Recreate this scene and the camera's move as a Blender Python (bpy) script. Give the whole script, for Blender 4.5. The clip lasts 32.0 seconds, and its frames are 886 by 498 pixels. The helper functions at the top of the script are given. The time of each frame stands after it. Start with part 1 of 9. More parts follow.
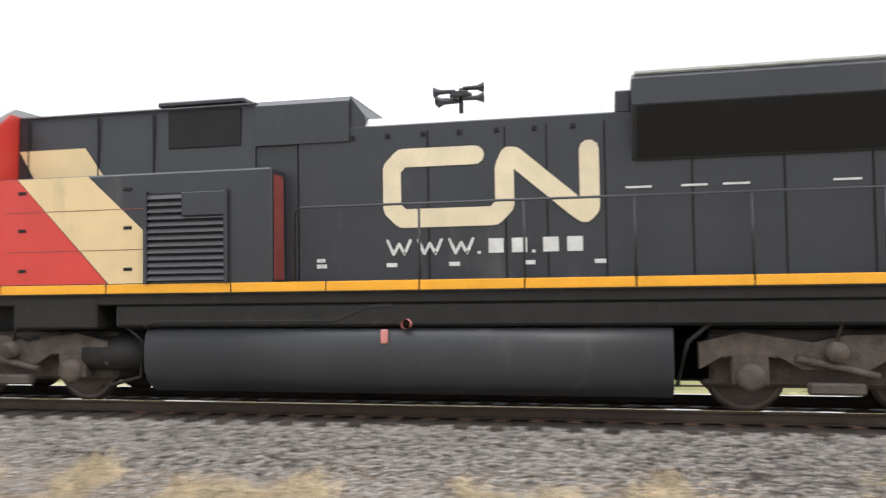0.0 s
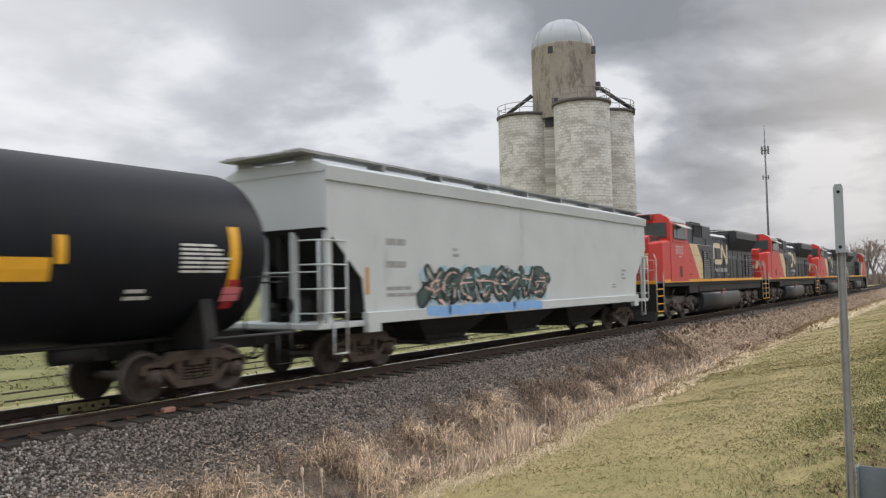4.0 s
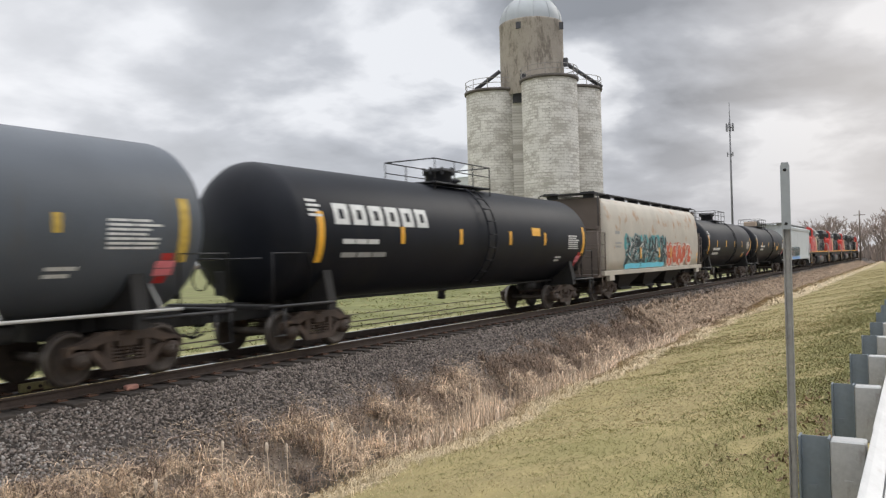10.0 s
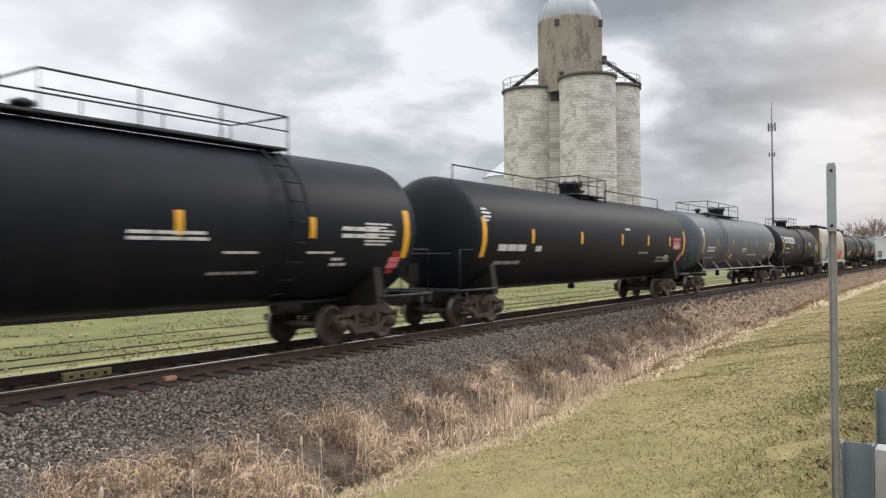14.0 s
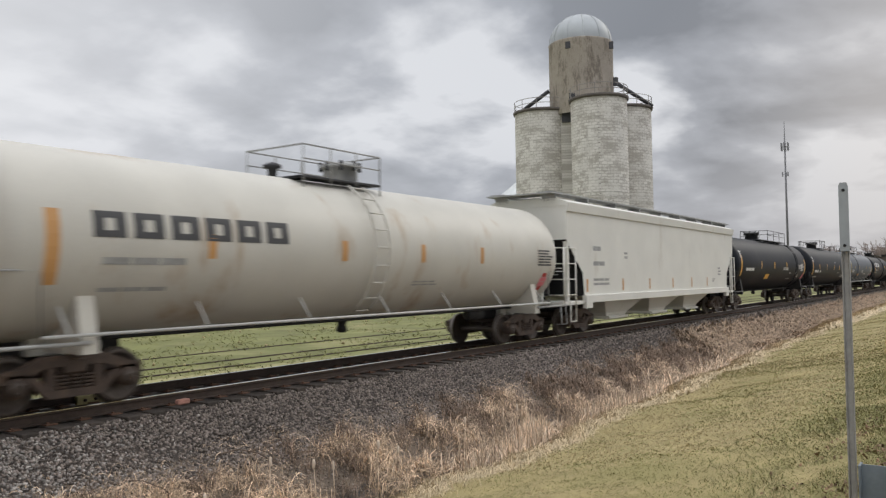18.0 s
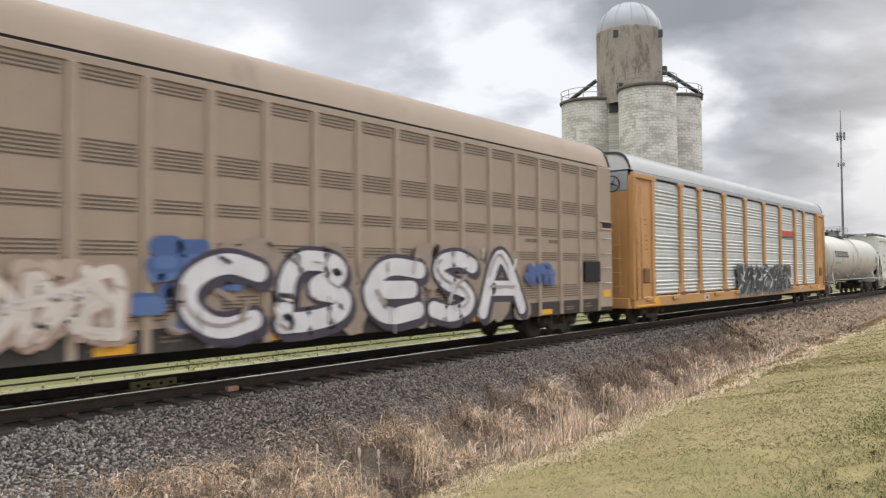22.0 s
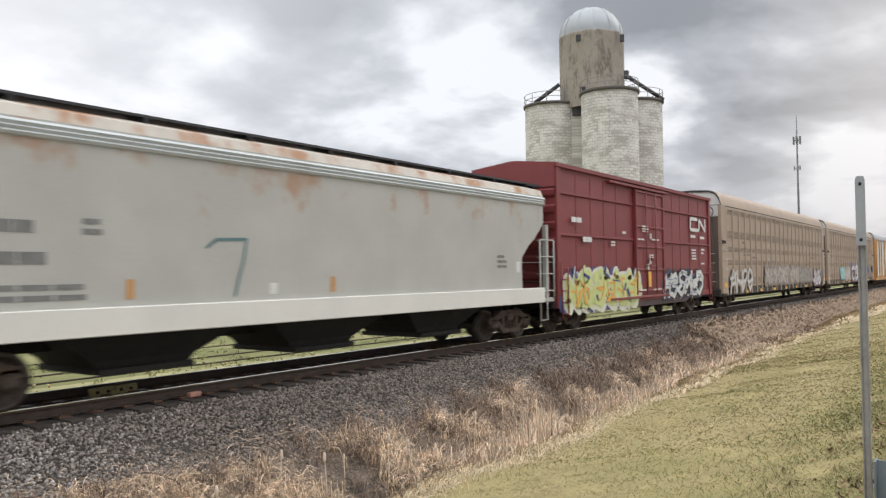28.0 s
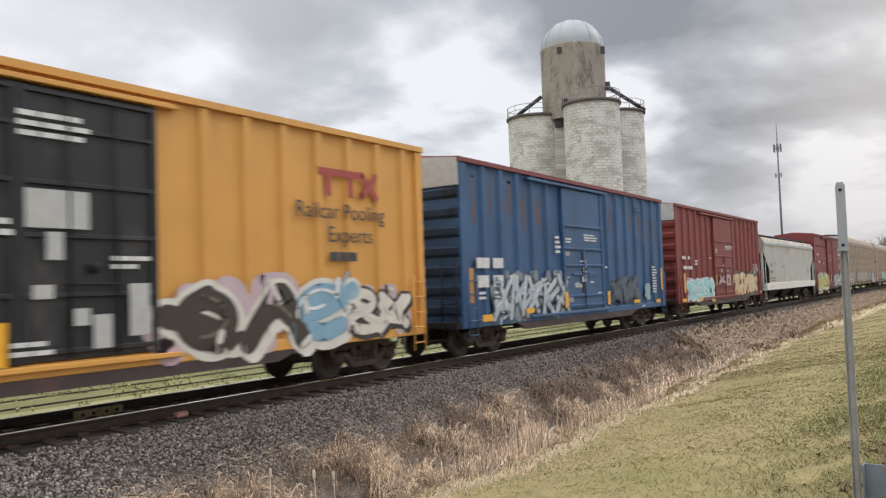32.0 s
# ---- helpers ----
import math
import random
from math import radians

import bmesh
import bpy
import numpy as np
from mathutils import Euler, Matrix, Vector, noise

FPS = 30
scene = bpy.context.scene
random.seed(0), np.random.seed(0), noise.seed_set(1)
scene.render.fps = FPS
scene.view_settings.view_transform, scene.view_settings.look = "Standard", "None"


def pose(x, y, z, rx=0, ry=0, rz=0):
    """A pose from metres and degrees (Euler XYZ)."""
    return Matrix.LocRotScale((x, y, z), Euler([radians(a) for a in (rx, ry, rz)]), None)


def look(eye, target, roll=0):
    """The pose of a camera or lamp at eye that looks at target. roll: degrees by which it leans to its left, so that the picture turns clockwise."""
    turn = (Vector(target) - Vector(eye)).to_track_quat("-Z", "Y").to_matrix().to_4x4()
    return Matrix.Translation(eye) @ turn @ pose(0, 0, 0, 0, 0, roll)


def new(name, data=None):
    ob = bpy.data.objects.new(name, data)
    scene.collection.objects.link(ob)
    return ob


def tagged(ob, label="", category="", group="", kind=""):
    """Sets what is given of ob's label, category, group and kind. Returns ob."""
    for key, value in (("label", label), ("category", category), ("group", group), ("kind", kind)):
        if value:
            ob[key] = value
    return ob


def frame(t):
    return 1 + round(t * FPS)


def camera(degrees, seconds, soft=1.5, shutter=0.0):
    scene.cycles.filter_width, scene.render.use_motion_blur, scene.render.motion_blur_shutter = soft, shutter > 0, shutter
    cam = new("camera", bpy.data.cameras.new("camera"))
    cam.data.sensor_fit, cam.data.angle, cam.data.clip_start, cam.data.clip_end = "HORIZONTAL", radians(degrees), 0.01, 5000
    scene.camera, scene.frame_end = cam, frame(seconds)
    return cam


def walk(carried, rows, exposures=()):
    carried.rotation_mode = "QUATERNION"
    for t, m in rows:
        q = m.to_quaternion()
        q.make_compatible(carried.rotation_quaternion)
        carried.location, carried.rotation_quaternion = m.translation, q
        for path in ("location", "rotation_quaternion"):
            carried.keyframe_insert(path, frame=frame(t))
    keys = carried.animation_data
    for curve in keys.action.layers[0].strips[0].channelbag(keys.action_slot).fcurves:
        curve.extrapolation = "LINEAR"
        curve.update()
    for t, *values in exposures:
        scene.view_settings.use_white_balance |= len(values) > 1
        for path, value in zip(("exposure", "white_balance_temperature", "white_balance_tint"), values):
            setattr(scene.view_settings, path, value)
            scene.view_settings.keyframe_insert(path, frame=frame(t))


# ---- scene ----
# The camera stands still beside the road and pans along the railway.
EYE = 1.88
cam = camera(58.85, 32.0, soft=1.3, shutter=0.35)
PATH = [
    (0, pose(0, 0.035, EYE, 92.24, 0.92, 11.98)),
    (0.5, pose(0, 0.035, EYE, 92.99, 0.47, -11.17)),
    (1, pose(0, 0.040, EYE, 93.21, 0.28, -30.93)),
    (1.5, pose(0, 0.045, EYE, 93.69, 0.65, -44.67)),
    (2, pose(0, 0.044, EYE, 93.90, 0.49, -55.37)),
    (2.5, pose(0, 0.034, EYE, 93.58, 0.61, -58.49)),
    (3, pose(0, 0.039, EYE, 93.18, 0.97, -58.03)),
    (3.5, pose(0, 0.051, EYE, 92.69, 1.07, -57.06)),
    (4, pose(0, 0.066, EYE, 92.60, 1.28, -56.60)),
    (4.5, pose(0, 0.063, EYE, 92.16, 0.68, -56.45)),
    (6.5, pose(0, 0.026, EYE, 90.69, 0.20, -58.95)),
    (7, pose(0, 0.012, EYE, 90.57, 0.43, -59.50)),
    (7.5, pose(0, 0.008, EYE, 90.49, 0.71, -59.60)),
    (8, pose(0, 0.003, EYE, 90.70, 0.96, -59.55)),
    (8.5, pose(0, 0, EYE, 90.97, 1.19, -59.33)),
    (9, pose(0, 0, EYE, 91.14, 1.20, -59.36)),
    (9.5, pose(0, 0, EYE, 91.00, 1.40, -59.33)),
    (10, pose(0, -0.010, EYE, 90.80, 1.38, -58.90)),
    (10.5, pose(0, -0.018, EYE, 91.12, 0.96, -58.47)),
    (11, pose(0, -0.018, EYE, 91.12, 0.45, -58.17)),
    (11.5, pose(0, -0.019, EYE, 90.54, 0.17, -57.82)),
    (12, pose(0, -0.016, EYE, 90.13, 0.17, -57.54)),
    (12.5, pose(0, -0.013, EYE, 90.32, 0.29, -57.45)),
    (13, pose(0, -0.008, EYE, 90.67, 0.52, -57.29)),
    (13.5, pose(0, -0.004, EYE, 90.82, 0.71, -56.83)),
    (14, pose(0, 0.004, EYE, 90.67, 0.57, -56.37)),
    (14.5, pose(0, 0.008, EYE, 90.52, 0.41, -55.99)),
    (16.5, pose(0, 0.003, EYE, 92.05, 0.91, -55.18)),
    (17, pose(0, -0.006, EYE, 92.29, 1.24, -55.24)),
    (17.5, pose(0, -0.008, EYE, 92.37, 1.11, -55.32)),
    (18, pose(0, -0.008, EYE, 92.27, 0.83, -55.44)),
    (18.5, pose(0, -0.004, EYE, 91.97, 0.88, -55.14)),
    (19, pose(0, 0, EYE, 91.79, 0.93, -54.40)),
    (19.5, pose(0, 0, EYE, 91.79, 1.14, -54.01)),
    (20, pose(0, 0, EYE, 92.05, 1.48, -53.83)),
    (20.5, pose(0, 0, EYE, 91.96, 1.57, -53.36)),
    (21, pose(0, 0, EYE, 91.82, 1.04, -52.95)),
    (21.5, pose(0, 0, EYE, 91.72, 0.59, -52.65)),
    (22, pose(0, 0, EYE, 91.65, 0.46, -52.17)),
    (22.5, pose(0, 0, EYE, 91.91, 0.55, -51.88)),
    (23, pose(0, 0, EYE, 93.00, 0.44, -51.43)),
    (23.5, pose(0, 0, EYE, 93.79, 0.08, -50.65)),
    (24, pose(0, 0, EYE, 94.17, 0.16, -50.11)),
    (24.5, pose(0, 0, EYE, 93.90, 0.51, -49.98)),
    (25, pose(0, 0, EYE, 93.26, 0.84, -49.96)),
    (25.5, pose(0, 0, EYE, 92.64, 1.25, -49.96)),
    (26, pose(0, 0, EYE, 92.21, 1.32, -50.09)),
    (26.5, pose(0, 0, EYE, 92.14, 0.88, -50.63)),
    (28.5, pose(0, 0.013, EYE, 91.90, 0.90, -55.62)),
    (29, pose(0, 0.010, EYE, 92.12, 0.95, -55.87)),
    (29.5, pose(0, 0.008, EYE, 92.29, 1.10, -56.32)),
    (30, pose(0, 0, EYE, 92.46, 1.46, -56.68)),
    (30.5, pose(0, 0, EYE, 92.78, 1.65, -56.36)),
    (31, pose(0, 0, EYE, 93.04, 1.98, -55.77)),
    (31.5, pose(0, 0.008, EYE, 92.97, 2.02, -55.51)),
    (32, pose(0, 0.010, EYE, 92.79, 1.92, -55.71)),
]
EXPOSURES = [(0.0, 0.48), (1.0, 0.58), (2.0, -0.12), (3.0, -0.26), (4.0, -0.27), (7.0, -0.22), (8.0, -0.29), (9.0, -0.15), (12.0, -0.19), (14.0, -0.08), (17.0, -0.38), (18.0, -0.39), (20.0, -0.12), (22.0, -0.03), (24.0, 0.08), (26.0, 0.09), (29.0, -0.07), (32.0, -0.11)]
walk(cam, PATH, EXPOSURES)

# The train's front runs along +x; how far it has gone by each time.
RAN = [(0, 0.0), (4, 47.21), (8, 94.48), (12, 141.88), (16, 189.39), (20, 237.01), (24, 284.75), (28, 332.61), (32, 380.57)]
TRACK_Y = 12.36
# ---- sky and sun: a cloudy late-autumn afternoon, the sun low behind cloud ----
def world_sky():
    w = bpy.data.worlds.new("overcast_sky")
    scene.world = w
    w.use_nodes = True
    nt = w.node_tree
    nt.nodes.clear()
    N, L = nt.nodes.new, nt.links.new
    out, bg = N("ShaderNodeOutputWorld"), N("ShaderNodeBackground")
    sky = N("ShaderNodeTexSky")
    sky.sky_type, sky.sun_disc = "NISHITA", False
    sky.sun_elevation, sky.sun_rotation = radians(14), radians(88)
    sky.dust_density = 3.0
    tc = N("ShaderNodeTexCoord")
    sep = N("ShaderNodeSeparateXYZ")
    L(tc.outputs["Generated"], sep.inputs[0])
    # clouds lie on a flat layer: divide by the height above the horizon
    add = N("ShaderNodeMath"); add.operation = "MAXIMUM"; add.inputs[1].default_value = 0.0
    L(sep.outputs["Z"], add.inputs[0])
    add2 = N("ShaderNodeMath"); add2.operation = "ADD"; add2.inputs[1].default_value = 0.26
    L(add.outputs[0], add2.inputs[0])
    dx = N("ShaderNodeMath"); dx.operation = "DIVIDE"
    dy = N("ShaderNodeMath"); dy.operation = "DIVIDE"
    L(sep.outputs["X"], dx.inputs[0]); L(add2.outputs[0], dx.inputs[1])
    L(sep.outputs["Y"], dy.inputs[0]); L(add2.outputs[0], dy.inputs[1])
    comb = N("ShaderNodeCombineXYZ")
    L(dx.outputs[0], comb.inputs[0]); L(dy.outputs[0], comb.inputs[1])
    comb.inputs[2].default_value = SKY_SEED
    big = N("ShaderNodeTexNoise"); big.inputs["Scale"].default_value = 2.0
    big.inputs["Detail"].default_value = 6.0; big.inputs["Roughness"].default_value = 0.49
    big.inputs["Distortion"].default_value = 0.15
    L(comb.outputs[0], big.inputs["Vector"])
    ramp = N("ShaderNodeValToRGB")
    e = ramp.color_ramp.elements
    e[0].position, e[0].color = 0.39, (0.33, 0.36, 0.415, 1)
    e[1].position, e[1].color = 0.605, (1.02, 1.05, 1.11, 1)
    m = ramp.color_ramp.elements.new(0.50); m.color = (0.55, 0.585, 0.655, 1)
    L(big.outputs["Fac"], ramp.inputs[0])
    # the cloud layer thickens to an even grey at the horizon
    hz = N("ShaderNodeMapRange"); hz.interpolation_type = "SMOOTHSTEP"
    hz.inputs["From Min"].default_value, hz.inputs["From Max"].default_value = 0.0, 0.20
    hz.inputs["To Min"].default_value, hz.inputs["To Max"].default_value = 0.75, 0.0
    L(sep.outputs["Z"], hz.inputs["Value"])
    low = N("ShaderNodeMix"); low.data_type = "RGBA"
    low.inputs[7].default_value = (0.64, 0.67, 0.735, 1)
    L(hz.outputs[0], low.inputs[0]); L(ramp.outputs[0], low.inputs[6])
    # brighter cloud towards the north, away from the elevator
    side = N("ShaderNodeMapRange")
    side.inputs["From Min"].default_value, side.inputs["From Max"].default_value = 0.90, 0.42
    side.inputs["To Min"].default_value, side.inputs["To Max"].default_value = 0.0, 0.65
    L(sep.outputs["X"], side.inputs["Value"])
    bright = N("ShaderNodeMix"); bright.data_type = "RGBA"
    bright.inputs[7].default_value = (1.25, 1.26, 1.3, 1)
    L(side.outputs[0], bright.inputs[0]); L(low.outputs[2], bright.inputs[6])
    # a warm bright gap low in the east
    glow = N("ShaderNodeVectorMath"); glow.operation = "DOT_PRODUCT"
    a = radians(100)
    glow.inputs[1].default_value = (math.sin(a) * 0.98, math.cos(a) * 0.98, 0.2)
    L(tc.outputs["Generated"], glow.inputs[0])
    gr = N("ShaderNodeMapRange"); gr.interpolation_type = "SMOOTHSTEP"
    gr.inputs["From Min"].default_value, gr.inputs["From Max"].default_value = 0.90, 1.0
    gr.inputs["To Max"].default_value = 0.45
    L(glow.outputs["Value"], gr.inputs["Value"])
    warm = N("ShaderNodeMix"); warm.data_type = "RGBA"
    warm.inputs[7].default_value = (0.95, 0.94, 0.96, 1)
    L(gr.outputs[0], warm.inputs[0]); L(bright.outputs[2], warm.inputs[6])
    mixs = N("ShaderNodeMix"); mixs.data_type = "RGBA"; mixs.inputs[0].default_value = 0.985
    sc = N("ShaderNodeVectorMath"); sc.operation = "SCALE"; sc.inputs["Scale"].default_value = 0.12
    L(sky.outputs[0], sc.inputs[0]); L(sc.outputs[0], mixs.inputs[6]); L(warm.outputs[2], mixs.inputs[7])
    # an overcast sky is far brighter overhead than at the horizon
    zen = N("ShaderNodeMapRange"); zen.interpolation_type = "SMOOTHSTEP"
    zen.inputs["From Min"].default_value, zen.inputs["From Max"].default_value = 0.42, 0.95
    zen.inputs["To Min"].default_value, zen.inputs["To Max"].default_value = 1.0, 2.7
    L(sep.outputs["Z"], zen.inputs["Value"])
    over = N("ShaderNodeVectorMath"); over.operation = "SCALE"
    L(mixs.outputs[2], over.inputs[0]); L(zen.outputs[0], over.inputs["Scale"])
    bg.inputs["Strength"].default_value = SKY_STRENGTH
    L(over.outputs[0], bg.inputs["Color"]); L(bg.outputs[0], out.inputs[0])


SKY_SEED, SKY_STRENGTH = 3.7, 0.9
world_sky()
sun = new("sun", bpy.data.lights.new("sun", "SUN"))
sun.data.energy, sun.data.angle, sun.data.color = 0.8, radians(20), (1.0, 0.94, 0.86)
sun.matrix_basis = look((0, 0, 30), (-math.sin(radians(110)) * 30, -math.cos(radians(110)) * 30, 12))
# ---- mesh and material tools ----
class Mesh:
    """Gathers vertices and faces for one mesh; each face has a material slot and a smooth flag."""

    def __init__(self):
        self.v, self.f, self.m, self.s = [], [], [], []

    def add(self, verts, faces, slot=0, smooth=False):
        n = len(self.v)
        self.v.extend(verts)
        self.f.extend([tuple(i + n for i in f) for f in faces])
        self.m.extend([slot] * len(faces))
        self.s.extend([smooth] * len(faces))
        return self

    def box(self, x0, x1, y0, y1, z0, z1, bevel=0.0, slot=0):
        b = min(bevel, (x1 - x0) * 0.45, (y1 - y0) * 0.45, (z1 - z0) * 0.45)
        if b <= 0:
            v = [(x, y, z) for x in (x0, x1) for y in (y0, y1) for z in (z0, z1)]
            f = [(0, 1, 3, 2), (4, 6, 7, 5), (0, 4, 5, 1), (2, 3, 7, 6), (0, 2, 6, 4), (1, 5, 7, 3)]
            return self.add(v, f, slot)
        v, idx = [], {}
        lo, hi = (x0, y0, z0), (x1, y1, z1)
        for sx in (0, 1):
            for sy in (0, 1):
                for sz in (0, 1):
                    s = (sx, sy, sz)
                    for a in range(3):
                        p = []
                        for k in range(3):
                            e = hi[k] if s[k] else lo[k]
                            p.append(e if k == a else e + (-b if s[k] else b))
                        idx[s, a] = len(v)
                        v.append(tuple(p))
        f = []
        for a in range(3):
            o, q = [k for k in range(3) if k != a]
            for sa in (0, 1):
                ring = []
                for so, sq in ((0, 0), (1, 0), (1, 1), (0, 1)):
                    s = [0, 0, 0]
                    s[a], s[o], s[q] = sa, so, sq
                    ring.append(idx[tuple(s), a])
                f.append(tuple(ring))
            for so in (0, 1):
                for sq in (0, 1):
                    r = []
                    for sa in (0, 1):
                        s = [0, 0, 0]
                        s[a], s[o], s[q] = sa, so, sq
                        r.append((idx[tuple(s), o], idx[tuple(s), q]))
                    f.append((r[0][0], r[1][0], r[1][1], r[0][1]))
        for sx in (0, 1):
            for sy in (0, 1):
                for sz in (0, 1):
                    f.append(tuple(idx[(sx, sy, sz), a] for a in range(3)))
        return self.add(v, f, slot)

    def tube(self, points, r, n=8, slot=0, caps=True):
        """A round bar along points; r is one radius or one for each point."""
        pts = [Vector(p) for p in points]
        rs = r if isinstance(r, (list, tuple)) else [r] * len(pts)
        v, f = [], []
        for i, p in enumerate(pts):
            d = (pts[min(i + 1, len(pts) - 1)] - pts[max(i - 1, 0)]).normalized()
            up = Vector((0, 0, 1)) if abs(d.z) < 0.9 else Vector((0, 1, 0))
            a = d.cross(up).normalized()
            b = d.cross(a)
            for k in range(n):
                t = 2 * math.pi * k / n
                v.append(tuple(p + (a * math.cos(t) + b * math.sin(t)) * rs[i]))
        for i in range(len(pts) - 1):
            for k in range(n):
                f.append((i * n + k, i * n + (k + 1) % n, (i + 1) * n + (k + 1) % n, (i + 1) * n + k))
        self.add(v, f, slot, n > 5)
        if caps:
            self.add(v[:n], [tuple(range(n))[::-1]], slot)
            self.add(v[-n:], [tuple(range(n))], slot)
        return self

    def lathe(self, profile, axis="x", n=32, centre=(0, 0, 0), slot=0, smooth=True, arc=(0, 1)):
        """Turns a profile of (along, radius) round an axis."""
        v, f = [], []
        full = arc == (0, 1)
        m = n if full else n + 1
        for a, r in profile:
            for k in range(m):
                t = 2 * math.pi * (arc[0] + (arc[1] - arc[0]) * k / n)
                c, s = r * math.cos(t), r * math.sin(t)
                p = {"x": (a, c, s), "y": (s, a, c), "z": (c, s, a)}[axis]
                v.append(tuple(p[i] + centre[i] for i in range(3)))
        for i in range(len(profile) - 1):
            for k in range(m if full else n):
                k2 = (k + 1) % m
                f.append((i * m + k, i * m + k2, (i + 1) * m + k2, (i + 1) * m + k))
        return self.add(v, f, slot, smooth)

    def prism(self, outline, lo, hi, axis="x", slot=0, smooth=False):
        """An outline of two coordinates (those other than axis) drawn out from lo to hi."""
        n = len(outline)
        place = {"x": lambda a, p: (a, p[0], p[1]), "y": lambda a, p: (p[0], a, p[1]), "z": lambda a, p: (p[0], p[1], a)}[axis]
        v = [place(lo, p) for p in outline] + [place(hi, p) for p in outline]
        self.add(v, [tuple(range(n))[::-1], tuple(range(n, 2 * n))], slot)
        return self.add(v, [(i, (i + 1) % n, n + (i + 1) % n, n + i) for i in range(n)], slot, smooth)

    def sweep(self, rows, slot=0, smooth=False, close=False):
        """Joins rows of equally many points by quads."""
        n = len(rows[0])
        v = [tuple(p) for r in rows for p in r]
        f = []
        for i in range(len(rows) - 1):
            for k in range(n if close else n - 1):
                k2 = (k + 1) % n
                f.append((i * n + k, i * n + k2, (i + 1) * n + k2, (i + 1) * n + k))
        return self.add(v, f, slot, smooth)

    def data(self, name, mats):
        me = bpy.data.meshes.new(name)
        me.from_pydata(self.v, [], self.f)
        for m in mats:
            me.materials.append(m)
        me.polygons.foreach_set("material_index", self.m)
        me.polygons.foreach_set("use_smooth", self.s)
        me.validate()
        bm = bmesh.new()
        bm.from_mesh(me)
        bmesh.ops.remove_doubles(bm, verts=bm.verts, dist=1e-5)
        bmesh.ops.recalc_face_normals(bm, faces=bm.faces)
        bm.to_mesh(me)
        bm.free()
        return me


def part(name, mesh, mats, parent=None, label="", at=(0, 0, 0)):
    """Links a Mesh (or finished mesh data) as one object, under parent if there is one."""
    if isinstance(mesh, Mesh):
        mesh = mesh.data(name, mats if isinstance(mats, (list, tuple)) else [mats])
    ob = new(name, mesh)
    ob.location = at
    if parent is not None:
        ob.parent = parent
    if label:
        ob["label"] = label
    return ob


def thing(name, label, category, group="", kind="", at=(0, 0, 0)):
    ob = new(name)
    ob.empty_display_size = 0.2
    ob.location = at
    return tagged(ob, label, category, group, kind)


